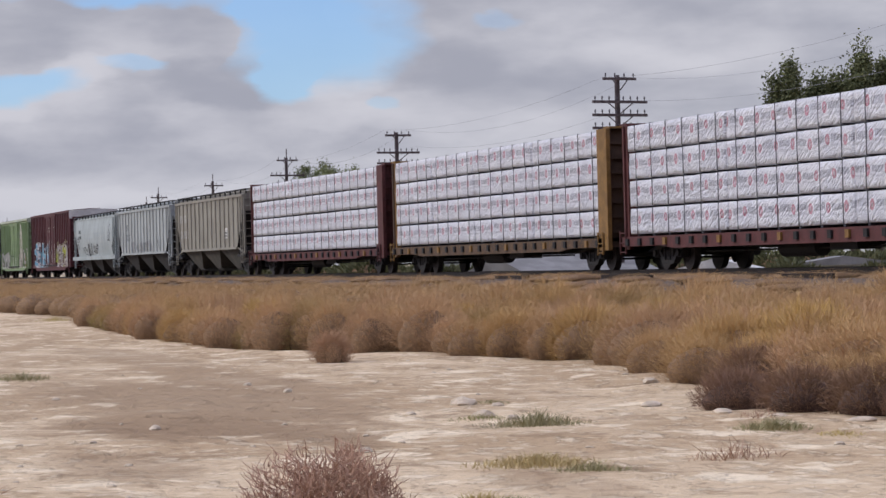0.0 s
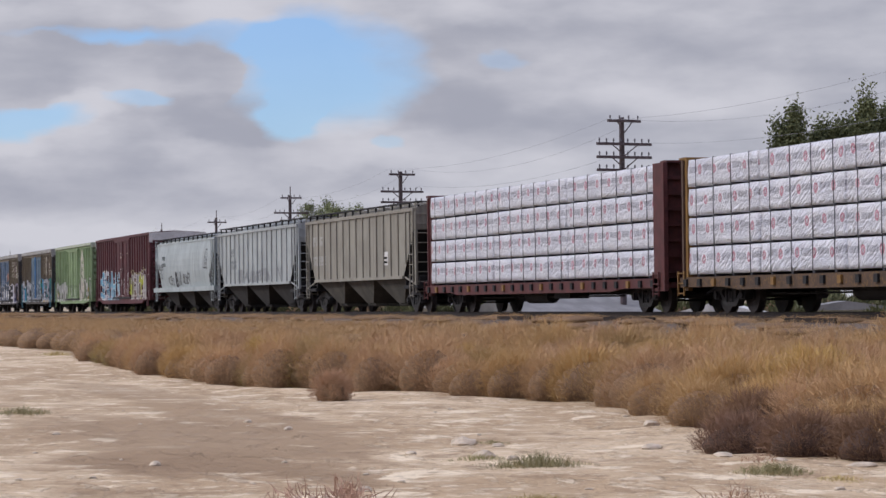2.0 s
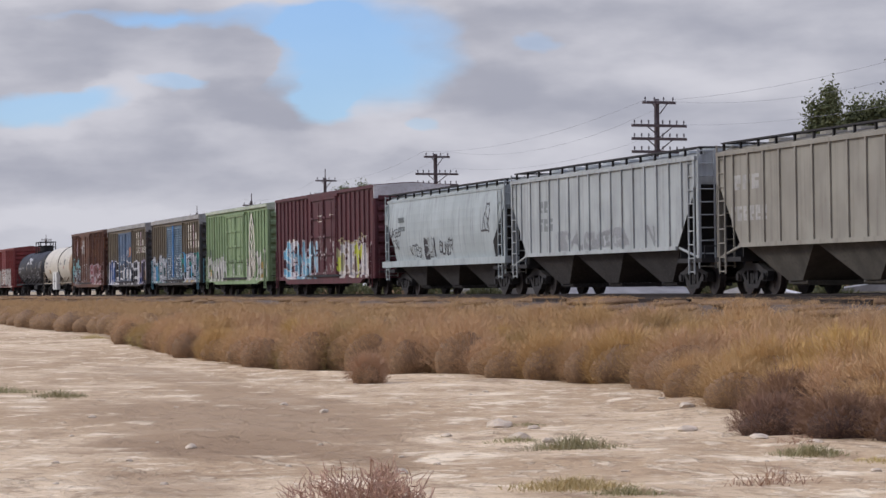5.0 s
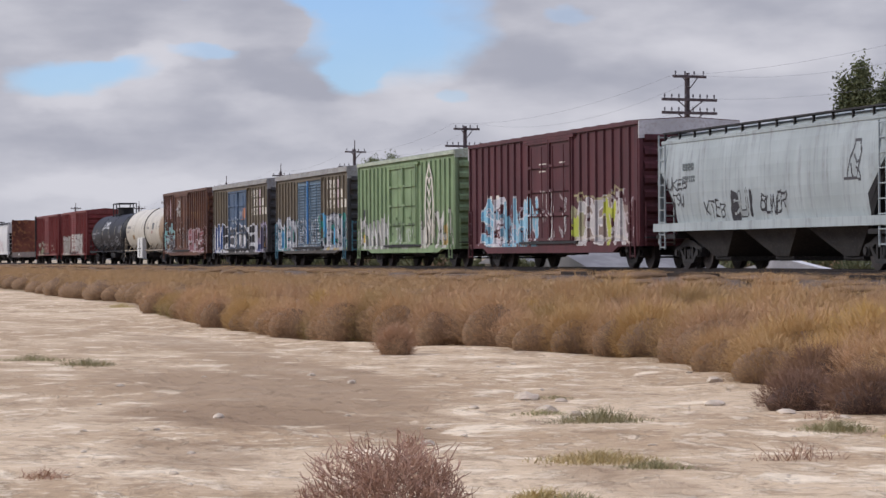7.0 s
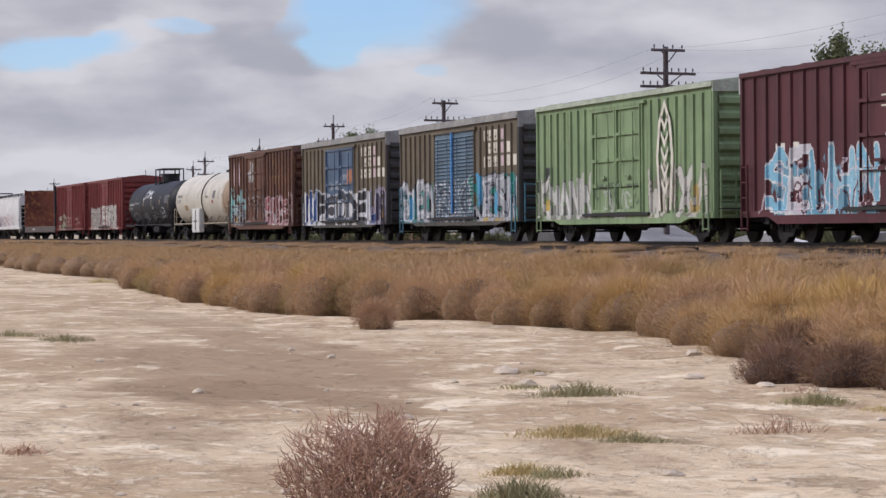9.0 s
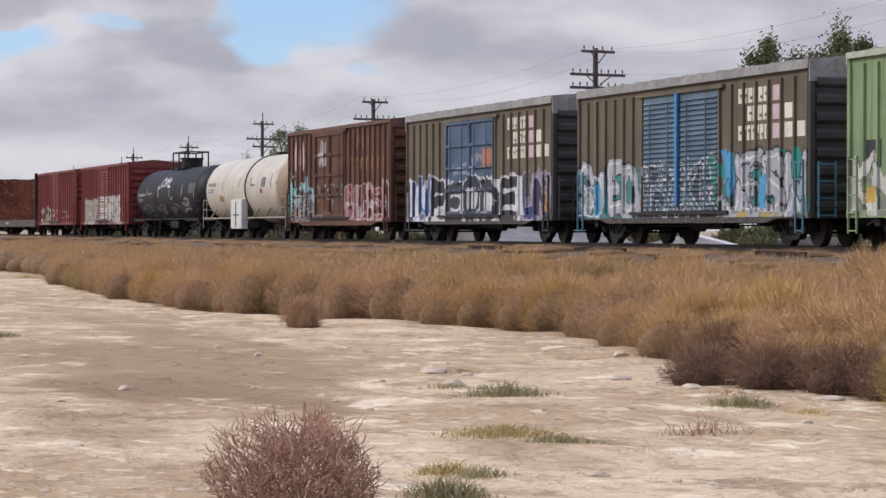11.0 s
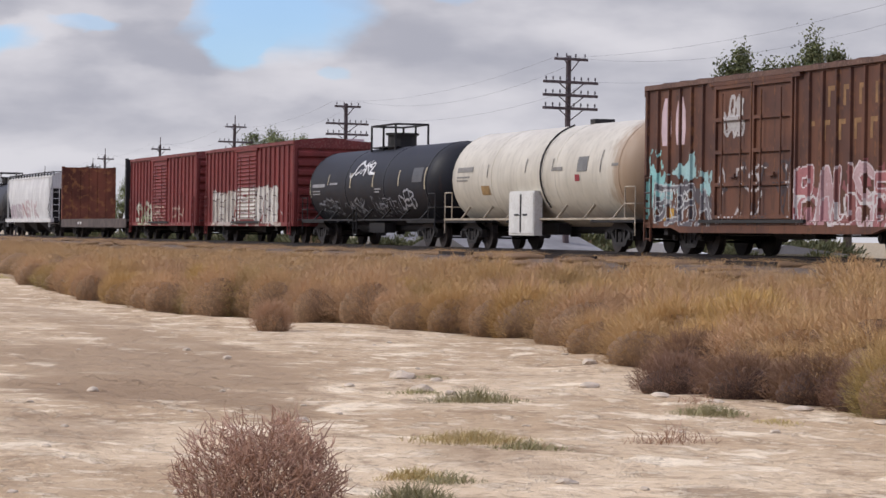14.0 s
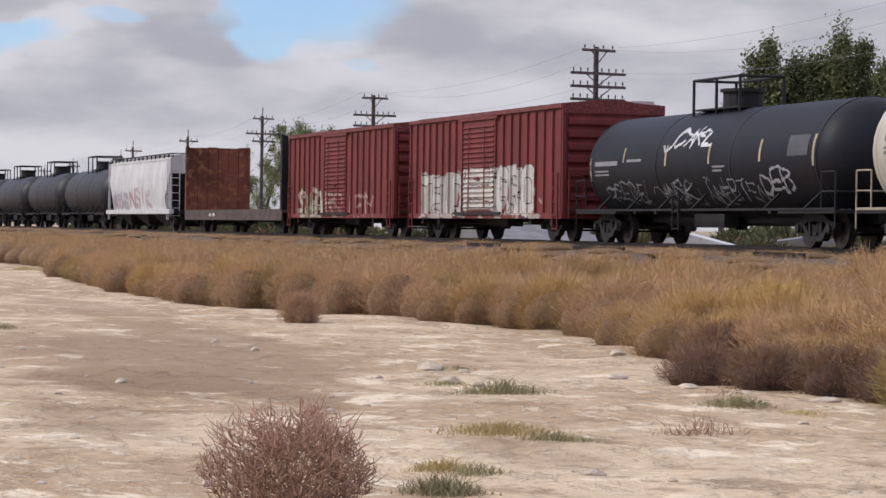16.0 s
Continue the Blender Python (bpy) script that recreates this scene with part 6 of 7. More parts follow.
# ---- telegraph line ----
POLES = [(-110.7, 40.0, 0), (-152.8, 41.5, 1), (-194.0, 44.3, 2), (-235.0, 47.0, 3), (-271.0, 48.6, 3), (-306.0, 53.5, 3), (-352.0, 55.3, 3), (-390.0, 57.2, 3), (-418.0, 51.5, 2), (-480.0, 58.0, 3)]


def telegraph_pole(x, y, kind):
    post = tagged(new("telegraph_pole"), ("dark wooden telegraph pole with four crossarms of insulators" if kind == 0 else "dark wooden telegraph pole with crossarms"), "telegraph pole", group="telegraph poles")
    g = 0.3
    post.location = (x, y, g)
    top = {0: 9.16, 1: 8.9, 2: 9.2, 3: 8.9}[kind]
    bm = bmesh.new()
    rod(bm, (0, 0, -0.4), (-0.05, 0, top), 0.15, 10, 0.11)
    if kind >= 2:
        rod(bm, (-0.02, 0, top - 0.3), (0.0, 0, top + 0.65), 0.04, 6)
    part("post", bm, POLE_WOOD, post)
    arms = {0: ((9.0, 0.84), (8.0, 1.40), (7.43, 1.40), (6.87, 1.40)), 1: ((8.72, 0.84), (7.72, 1.40), (7.1, 1.40)), 2: ((9.0, 0.84), (7.9, 1.40), (7.35, 0.9)), 3: ((8.5, 0.9), (7.2, 0.9))}[kind]
    # the arms stand square to the line of poles
    for z, half in arms:
        bm = boxes((-0.06 + 0.14, 0.06 + 0.14, -half, half, z - 0.06, z + 0.06))
        arm = part("crossarm", bm, POLE_WOOD, post)
        k = 8 if half > 1 else 4
        for i in range(k):
            v = -half + 0.12 + (2 * half - 0.24) * i / (k - 1)
            bm = bmesh.new()
            rod(bm, (0.14, v, z + 0.05), (0.14, v, z + 0.14), 0.02, 5)
            rod(bm, (0.14, v, z + 0.12), (0.14, v, z + 0.24), 0.042, 7, 0.03)
            part("insulator", bm, GLASS_KNOB, arm)
        bm = rods(0.025, ((0.2, -half * 0.45, z - 0.05), (0.18, 0, z - 0.5)), ((0.2, half * 0.45, z - 0.05), (0.18, 0, z - 0.5)))
        part("arm_brace", bm, POLE_WOOD, arm)
    post.rotation_euler = (0, radians(0.6), radians(14))
    return post


for p in POLES:
    telegraph_pole(*p)


def wires():
    line = [(-68.6, 38.5, 0)] + POLES[:8]
    for z, v, sag in ((9.35, 0.7, 0.95), (9.35, -0.7, 0.6), (8.35, 1.2, 0.7)):
        bm = bmesh.new()
        for (xa, ya, _), (xb, yb, _) in zip(line, line[1:]):
            pts = []
            for i in range(11):
                u = i / 10
                pts.append((xa + (xb - xa) * u, ya + (yb - ya) * u + v, z - sag * 4 * u * (1 - u)))
            for a, b in zip(pts, pts[1:]):
                rod(bm, a, b, 0.005, 4)
        tagged(part("telegraph_wire", bm, WIRE), "thin sagging grey wire between the poles", "wire", group="telegraph wires")


wires()


# ---- trees ----
def leaf_material(name, dark, light):
    m, n = material(name)
    isle = n.tree.nodes.new("ShaderNodeNewGeometry").outputs["Random Per Island"]
    c = n.mix(isle, dark, light)
    c = n.mix(n.math("MULTIPLY", n.step(n.noise(n.coords(), 0.5, 2), 0.4, 0.6), 0.5), c, tuple(v * 0.6 for v in dark))
    n.surface(c, 0.7, 0, spec=0.2)
    return m


LEAF = leaf_material("dark_leaves", (0.080, 0.095, 0.045), (0.215, 0.225, 0.105))
LEAF_PALE = leaf_material("pale_leaves", (0.125, 0.150, 0.070), (0.290, 0.315, 0.145))
BARK = plain("bark", (0.09, 0.07, 0.055), 0.9, 0, 0.4, 4, 0.5)


def tree(x, y, z, height, spread, leaf, seed, label, name="tree", clumps=60, crowns=3):
    rng = np.random.default_rng(seed)
    t = tagged(new(name), label, "tree")
    t.location = (x, y, z)
    bm = bmesh.new()
    rod(bm, (0, 0, -0.3), (0, 0, height * 0.45), height * 0.028, 8, height * 0.018)
    limbs = []
    for k in range(crowns):
        a = k * math.tau / crowns + rng.uniform(0, 0.8)
        tip = Vector((math.cos(a) * spread * 0.62, math.sin(a) * spread * 0.62, height * (0.99 if k == 0 else rng.uniform(0.80, 0.97))))
        fork = Vector((0, 0, height * rng.uniform(0.15, 0.3)))
        rod(bm, fork, tip, height * 0.016, 6, 0.03)
        limbs.append((fork, tip))
        for j in range(4):
            base = fork.lerp(tip, rng.uniform(0.3, 0.9))
            rod(bm, base, base + Vector((rng.uniform(-1, 1) * spread * .3, rng.uniform(-1, 1) * spread * .3, rng.uniform(0.05, 0.14) * height)), 0.05, 5, 0.015)
    part("trunk", bm, BARK, t)
    verts, tris = [], []
    for c in range(clumps):
        fork, tip = limbs[rng.integers(len(limbs))]
        u = rng.uniform(0.12, 1.0) ** 0.8
        p = fork.lerp(tip, u)
        wide = spread * (0.06 + 0.42 * math.sin(min(1.0, (1.05 - u) * 1.7) * math.pi / 2))
        core = np.array(p) + rng.normal(0, 1, 3) * np.array([wide, wide, height * 0.025])
        r = rng.uniform(0.5, 1.0) * height * 0.048
        k = 150
        q = core + rng.normal(0, 1, (k, 3)) * r * np.array([0.6, 0.6, 0.85])
        d = rng.normal(0, 1, (k, 3))
        d /= np.linalg.norm(d, axis=1)[:, None]
        e = np.cross(d, rng.normal(0, 1, (k, 3)))
        e /= np.linalg.norm(e, axis=1)[:, None]
        s = rng.uniform(0.07, 0.13, (k, 1)) * (height / 12)
        verts.append(np.stack([q - d * s, q + e * s * 0.6, q + d * s, q - e * s * 0.6], 1).reshape(-1, 3))
        b = (c * k + np.arange(k))[:, None] * 4
        tris.append(np.concatenate([b + [0, 1, 2], b + [0, 2, 3]]))
    verts, tris = np.concatenate(verts), np.concatenate(tris)
    ob = new("crown", arrays_mesh("crown", verts, tris, leaf))
    ob.parent = t
    return t


def polar(angle, dist):
    """A place seen dist metres off, angle degrees from the line of the rails."""
    a = radians(angle)
    return -dist * math.cos(a), dist * math.sin(a)


for ang, dist, hgt, spr, seed, cl in ((23.40, 165, 12.3, 1.15, 3, 220), (23.85, 167, 11.4, 1.2, 4, 190), (24.3, 166, 11.9, 1.2, 23, 190), (24.75, 165, 13.0, 1.25, 5, 240), (25.28, 166, 12.5, 1.2, 12, 220), (25.75, 164, 11.2, 1.1, 13, 160), (22.55, 185, 9.8, 0.7, 6, 50)):
    tree(*polar(ang, dist), 0.3, hgt, spr, LEAF, seed, "tall dark green tree with upright limbs beyond the railway", clumps=cl)
for ang, dist, hgt, spr, seed in ((13.55, 260, 11.0, 2.6, 7), (14.1, 262, 10.2, 2.6, 8), (14.9, 265, 9.4, 2.6, 9), (15.5, 300, 8.6, 2.6, 19), (12.9, 300, 8.0, 3.4, 10), (12.3, 305, 8.4, 3.4, 11), (11.7, 310, 7.8, 3.2, 14), (11.1, 315, 8.0, 3.2, 15), (10.5, 320, 7.4, 3.0, 16), (9.8, 330, 6.8, 3.0, 17)):
    tree(*polar(ang, dist), 0.3, hgt, spr, LEAF_PALE, seed, "pale olive green tree far beyond the railway", clumps=95)


# ---- far sheds, shrubs beyond the rails ----
def shed(ang, dist, w, d, h, roof_h, wall, roof, label, turn=10):
    x, y = polar(ang, dist)
    s = tagged(new("shed"), label, "shed")
    s.location, s.rotation_euler = (x, y, 0.3), (0, 0, radians(turn))
    b = part("wall", boxes((-w / 2, w / 2, -d / 2, d / 2, 0, h)), wall, s)
    bm = bmesh.new()
    prism(bm, [(-w / 2 - 0.3, h), (w / 2 + 0.3, h), (0, h + roof_h)], -d / 2 - 0.3, d / 2 + 0.3)
    part("roof", bm, roof, s)
    part("door", boxes((-0.6, 0.6, -d / 2 - 0.05, -d / 2 - 0.001, 0, min(2.0, h - 0.1))), STEEL, s)
    return s


GREY_ROOF = plain("grey_shingle", (0.22, 0.215, 0.21), 0.9, 0, 0.3, 1, 0.2)
SHED_WALL = plain("pale_boarding", (0.50, 0.49, 0.46), 0.8, 0, 0.2, 1, 0.1)
shed(18.6, 118, 5.0, 6, 0.75, 0.75, SHED_WALL, GREY_ROOF, "low pale shed with a grey gable roof")
shed(21.9, 105, 4.2, 8, 0.55, 0.62, WHITE, WHITE, "low white metal shed seen under the train", 66)
shed(24.4, 125, 5.0, 6, 0.7, 0.4, SHED_WALL, GREY_ROOF, "pale low outbuilding beyond the railway", 70)
shed(16.8, 150, 4.0, 5, 0.9, 0.6, WHITE, GREY_ROOF, "small white shed beyond the railway")


def shrub_mesh(name, radius, height, count, mat, seed, width=0.012, length=0.34, core=True, lean=0.55, core_mat=None):
    """A dense bush of fine twigs standing out of a rounded heart."""
    rng = np.random.default_rng(seed)
    verts, tris = [], []
    a = rng.uniform(0, math.tau, count)
    v = rng.beta(1.15, 1.0, count)                   # height on the dome
    bump = 1 + 0.16 * np.sin(3 * a + seed) + 0.10 * np.sin(7 * a + 2 * seed) + rng.normal(0, 0.05, count)
    ring = np.sqrt(np.clip(1 - (v * 0.98) ** 2.2, 0.02, 1)) * (0.70 + 0.30 * np.minimum(1, v * 2.2))
    depth = rng.uniform(0.35, 1.0, count) ** 0.6
    px, py, pz = np.cos(a) * ring * radius * bump * depth, np.sin(a) * ring * radius * bump * depth, v * height * (0.6 + 0.4 * depth) * (1 + 0.08 * np.sin(5 * a))
    out = np.stack([np.cos(a) * ring * lean, np.sin(a) * ring * lean, 0.15 + v * 0.9], 1) + rng.normal(0, 0.30, (count, 3))
    out /= np.linalg.norm(out, axis=1)[:, None]
    side = np.cross(out, rng.normal(0, 1, (count, 3)))
    side /= np.linalg.norm(side, axis=1)[:, None]
    ln = length * rng.uniform(0.55, 1.25, count)
    root = np.stack([px, py, pz], 1)
    tip = root + out * (ln * 0.5)[:, None] + rng.normal(0, 0.03, (count, 3))
    foot = root - out * (ln * 0.5)[:, None]
    foot[:, 2] = np.maximum(foot[:, 2], -0.05)
    w = side * (width * rng.uniform(0.6, 1.3, count))[:, None]
    verts = np.stack([foot - w * .6, foot + w * .6, tip], 1).reshape(-1, 3)
    b = np.arange(count)[:, None] * 3
    tris = b + [0, 1, 2]
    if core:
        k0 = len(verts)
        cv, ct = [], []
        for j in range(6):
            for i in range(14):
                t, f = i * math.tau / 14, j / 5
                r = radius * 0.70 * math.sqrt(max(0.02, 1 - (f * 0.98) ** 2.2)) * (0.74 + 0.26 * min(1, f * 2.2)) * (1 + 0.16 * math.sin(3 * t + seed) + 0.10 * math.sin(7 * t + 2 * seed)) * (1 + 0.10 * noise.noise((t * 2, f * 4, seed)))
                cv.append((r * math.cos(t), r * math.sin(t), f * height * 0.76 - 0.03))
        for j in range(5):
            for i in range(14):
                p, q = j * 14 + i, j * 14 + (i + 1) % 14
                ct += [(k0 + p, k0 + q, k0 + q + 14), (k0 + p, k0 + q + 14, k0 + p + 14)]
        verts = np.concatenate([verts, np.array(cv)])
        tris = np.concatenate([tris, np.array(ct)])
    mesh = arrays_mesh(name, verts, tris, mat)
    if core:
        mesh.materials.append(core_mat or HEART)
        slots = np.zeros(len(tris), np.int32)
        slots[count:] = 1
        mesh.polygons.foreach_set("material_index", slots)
    return mesh


# bush cores in darkened browns that imitate the shade between the twigs
HEART = plain("shaded_heart", (0.250, 0.155, 0.085), 0.95, 0, 0.35, 14, 0.6, (0.150, 0.092, 0.053))
HEART_MAUVE = plain("shaded_mauve_heart", (0.120, 0.073, 0.052), 0.95, 0, 0.4, 14, 0.6, (0.075, 0.047, 0.036))
# foot, top and odd-twig colours; the darker foot holds painted shade
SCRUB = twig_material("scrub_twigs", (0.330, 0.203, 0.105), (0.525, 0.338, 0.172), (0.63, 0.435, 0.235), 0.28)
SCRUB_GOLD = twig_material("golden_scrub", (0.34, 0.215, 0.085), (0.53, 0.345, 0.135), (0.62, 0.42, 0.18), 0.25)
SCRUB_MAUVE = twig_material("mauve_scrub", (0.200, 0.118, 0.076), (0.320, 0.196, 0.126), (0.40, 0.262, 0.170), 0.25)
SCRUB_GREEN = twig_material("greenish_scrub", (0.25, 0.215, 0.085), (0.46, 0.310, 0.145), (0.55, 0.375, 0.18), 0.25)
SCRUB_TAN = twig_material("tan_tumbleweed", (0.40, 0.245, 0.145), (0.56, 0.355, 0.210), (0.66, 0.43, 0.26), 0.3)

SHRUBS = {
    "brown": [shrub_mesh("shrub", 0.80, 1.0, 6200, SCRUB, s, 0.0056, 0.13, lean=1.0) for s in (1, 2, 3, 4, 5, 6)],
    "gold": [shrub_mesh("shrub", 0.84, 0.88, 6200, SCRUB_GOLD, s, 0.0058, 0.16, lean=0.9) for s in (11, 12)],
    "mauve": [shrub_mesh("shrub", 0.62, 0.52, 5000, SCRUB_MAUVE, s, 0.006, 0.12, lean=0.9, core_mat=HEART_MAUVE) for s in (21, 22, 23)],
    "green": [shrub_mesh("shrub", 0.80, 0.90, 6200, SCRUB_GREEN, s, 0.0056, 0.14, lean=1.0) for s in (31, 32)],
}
WORDS = {"brown": "dry russet-brown tumbleweed bush on pale soil", "gold": "dry golden-brown bush at the edge of the soil", "mauve": "low mauve-brown dead bush at the edge of the soil", "green": "brown bush with a green foot"}


def plant(kind, x, y, scale=1.0, tall=1.0, rng=random):
    mesh = rng.choice(SHRUBS[kind])
    ob = new("bush", mesh)
    ob.location = (x, y, ground_z(x, y) - 0.03)
    ob.rotation_euler = (0, 0, rng.uniform(0, math.tau))
    ob.scale = (scale, scale, scale * tall)
    return tagged(ob, WORDS[kind], "bush", group="dry bushes along the railway")


def build_scrub():
    rng = random.Random(5)
    count = 0
    # the named clumps at the front
    for kind, x, y, s, t in (("green", -49.6, 11.9, 1.15, 1.0), ("gold", -31.4, 12.9, 1.05, 1.0), ("gold", -30.2, 13.3, 1.1, 1.1), ("mauve", -25.9, 10.6, 0.85, 1.0), ("mauve", -25.1, 11.0, 0.95, 1.0), ("mauve", -24.3, 11.4, 1.0, 1.0),
                             ("mauve", -23.4, 11.6, 1.0, 1.0), ("green", -22.55, 11.45, 0.85, 1.0), ("brown", -27.0, 11.9, 0.95, 0.85), ("brown", -26.3, 12.2, 1.05, 0.9), ("brown", -25.2, 12.5, 1.12, 1.05), ("gold", -31.5, 12.55, 0.85, 1.0), ("green", -21.9, 11.8, 0.8, 0.75), ("green", -21.1, 12.1, 0.9, 0.8), ("mauve", -27.6, 11.5, 1.0, 1.2)):
        plant(kind, x, y, s, t, rng)
        count += 1
    x = -20.0
    while x > -78 and count < 292:
        e = scrub_edge(x)
        for row in range(5):
            if count >= 292 or (row > 2 and x < -58):
                continue
            y = e + 0.55 + row * 1.15 + rng.uniform(-0.35, 0.35) + (0.25 * math.sin(x * 1.9) if row == 0 else 0)
            s = rng.uniform(0.72, 1.30) if row else rng.uniform(0.68, 1.12)
            if -28.6 < x < -21.5 and row < 1:
                continue
            kind = "gold" if rng.random() < 0.10 else "green" if rng.random() < 0.05 else "brown"
            tall = rng.uniform(0.80, 1.05) * (0.85 if x > -33 else 1.0) * (1.12 if row > 2 else 1.0) / max(0.9, s) ** 0.6
            plant(kind, x + rng.uniform(-0.35, 0.35), y, s, tall, rng)
            count += 1
        x -= 1.05 + 0.008 * (-20 - x)
    # the lone tumbleweed in front
    ob = new("tumbleweed", shrub_mesh("tumbleweed", 0.40, 0.54, 5000, SCRUB_TAN, 77, 0.005, 0.11, lean=1.0))
    ob.location = (-43.6, 10.65, ground_z(-43.6, 10.65) - 0.02)
    tagged(ob, "small round tan tumbleweed standing before the scrub", "tumbleweed")


build_scrub()
LEAFY = leaf_material("leafy_shrub", (0.075, 0.085, 0.040), (0.190, 0.185, 0.090))
FAR_SHRUBS = [shrub_mesh("far_shrub", 1.6, 1.15, 1500, LEAFY, s, 0.07, 0.30, lean=1.0) for s in (61, 62)]
frng = random.Random(8)
for ang, dist, s in ((17.5, 116, 1.0), (17.9, 117, 1.2), (16.2, 125, 1.0), (15.2, 140, 1.1), (14.4, 150, 1.2), (13.0, 160, 1.0), (12.0, 170, 1.2), (19.5, 118, 0.8), (20.3, 122, 0.9), (23.4, 112, 0.9), (25.2, 108, 0.8), (10.8, 180, 1.3), (9.5, 200, 1.4), (11.4, 190, 1.3), *((9.0 + k * 0.47 + frng.uniform(-0.15, 0.15), frng.uniform(128, 165), frng.uniform(0.9, 1.6)) for k in range(36) if k % 5 != 3)):
    ob = new("bush", frng.choice(FAR_SHRUBS))
    ob.location, ob.rotation_euler, ob.scale = (*polar(ang, max(dist, 41 / math.sin(radians(ang)))), 0.25), (0, 0, frng.uniform(0, 6)), (s, s, s)
    tagged(ob, "leafy olive green bush beyond the railway", "bush", group="green bushes beyond the railway")


def bank_z(x, y):
    """The ground, or the ballast bank where it lies on it."""
    return max(ground_z(x, y) * 0.8 if y < 22.6 else ground_z(x, y), 0.45 + 0.55 * min(1.0, (y - 22.9) / 1.4))


def build_scrub_behind():
    """The rest of the scrub belt as one growth, thinner in detail."""
    rng = np.random.default_rng(9)
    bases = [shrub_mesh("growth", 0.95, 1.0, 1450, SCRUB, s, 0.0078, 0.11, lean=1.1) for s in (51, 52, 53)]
    vs, ts = [], []
    for b in bases:
        co = np.empty(len(b.vertices) * 3, np.float32)
        b.vertices.foreach_get("co", co)
        ix = np.empty(len(b.polygons) * 3, np.int32)
        b.polygons.foreach_get("vertices", ix)
        vs.append(co.reshape(-1, 3))
        ts.append(ix.reshape(-1, 3))
        bpy.data.meshes.remove(b)
    verts, tris, k = [], [], 0
    y = 11.5
    spots = []
    while y < 25.3:
        x = -y * 1.75
        while x > -y * 11.5 and x > -260:
            e = scrub_edge(x)
            if y > 22.6 and rng.uniform() < 0.25:
                x -= 0.9
            if y > e + (6.6 if -62 < x else 4.0 if x > -80 else 0.7):
                spots.append((x + rng.uniform(-.5, .5), y + rng.uniform(-.5, .5)))
            x -= 1.25 + max(0, (-x - 50)) * 0.012
        y += 1.25
    for x, y in spots:
        s = rng.uniform(0.85, 1.15)
        a = rng.uniform(0, math.tau)
        v = vs[rng.integers(3)]
        tall = s * rng.uniform(0.82, 1.08) * (1.0 if y < 18 else 0.92 if y < 21 else 0.76 if y < 22.6 else 0.24)
        m = np.stack([v[:, 0] * math.cos(a) * s - v[:, 1] * math.sin(a) * s + x, v[:, 0] * math.sin(a) * s + v[:, 1] * math.cos(a) * s + y, v[:, 2] * tall + bank_z(x, y) - 0.05], 1)
        verts.append(m)
        tris.append(ts[0] + k)
        k += len(v)
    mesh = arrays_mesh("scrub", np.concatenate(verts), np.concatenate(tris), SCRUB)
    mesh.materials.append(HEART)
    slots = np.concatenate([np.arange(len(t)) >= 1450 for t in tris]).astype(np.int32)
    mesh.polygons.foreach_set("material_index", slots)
    ob = new("scrub", mesh)
    tagged(ob, "dense belt of dry russet scrub before the railway bank", "scrub", kind="stuff")


build_scrub_behind()


# ---- the near thorny bush, tufts, twigs, stones ----
def near_bush():
    """Stems from one root, and curling twiglets all through a rounded crown."""
    rng = random.Random(14)
    stems, crown = bmesh.new(), bmesh.new()
    R, H = 0.52, 0.55

    def curl(bm, p, d, length, r, bend):
        p, d = Vector(p), Vector(d).normalized()
        turn = Vector((rng.gauss(0, 1), rng.gauss(0, 1), rng.gauss(0.9, 0.8))).normalized() * bend
        for i in range(4):
            q = p + d * length / 4
            rod(bm, p, q, r * (1 - i * 0.18), 3, r * (0.82 - i * 0.2))
            p, d = q, (d + turn + Vector((rng.gauss(0, .18), rng.gauss(0, .18), rng.gauss(0, .18)))).normalized()
    for k in range(70):
        a, t = rng.uniform(0, math.tau), rng.uniform(0.05, 1.0)
        curl(stems, (0, 0, -0.02), (math.cos(a) * t, math.sin(a) * t, 1.1 - t * 0.75), rng.uniform(0.35, 0.5), 0.006, 0.12)
    for k in range(3000):
        a, v = rng.uniform(0, math.tau), rng.uniform(0.0, 1.0) ** 0.85
        ring = math.sqrt(max(0.02, 1 - (v * 0.97) ** 2.0)) * (0.62 + 0.38 * min(1, v * 2.5))
        deep = rng.uniform(0.15, 1.0) ** 0.5
        lumpy = 1 + 0.10 * math.sin(3 * a + 1) + 0.07 * math.sin(8 * a)
        p = (math.cos(a) * ring * R * deep * lumpy, math.sin(a) * ring * R * deep * lumpy, v * H * (0.5 + 0.5 * deep) * lumpy)
        d = (math.cos(a) * ring + rng.gauss(0, .8), math.sin(a) * ring + rng.gauss(0, .8), 0.35 + v * 0.7 + rng.gauss(0, .6))
        curl(crown, p, d, rng.uniform(0.06, 0.13), rng.uniform(0.0034, 0.0052), rng.choice((0.5, 0.8, 1.1)))
    ob = new("thorn_bush")
    part("stem", stems, SCRUB_MAUVE_NEAR, ob)
    part("twig_crown", crown, SCRUB_MAUVE_NEAR, ob, "curling brown twigs with pale tips")
    ob.location = (-14.45, 3.50, ground_z(-14.45, 3.5) - 0.02)
    tagged(ob, "round leafless brown thorn bush with curling twigs", "bush")


SCRUB_MAUVE_NEAR = twig_material("thorn_twigs", (0.26, 0.155, 0.105), (0.48, 0.300, 0.200), (0.66, 0.45, 0.315), 0.2)
near_bush()
GRASS_GREEN = twig_material("grey_green_grass", (0.27, 0.250, 0.120), (0.43, 0.385, 0.195), (0.62, 0.52, 0.32), 0.3)
GRASS_DRY = twig_material("straw_grass", (0.42, 0.335, 0.135), (0.62, 0.475, 0.205), (0.72, 0.57, 0.30), 0.3)
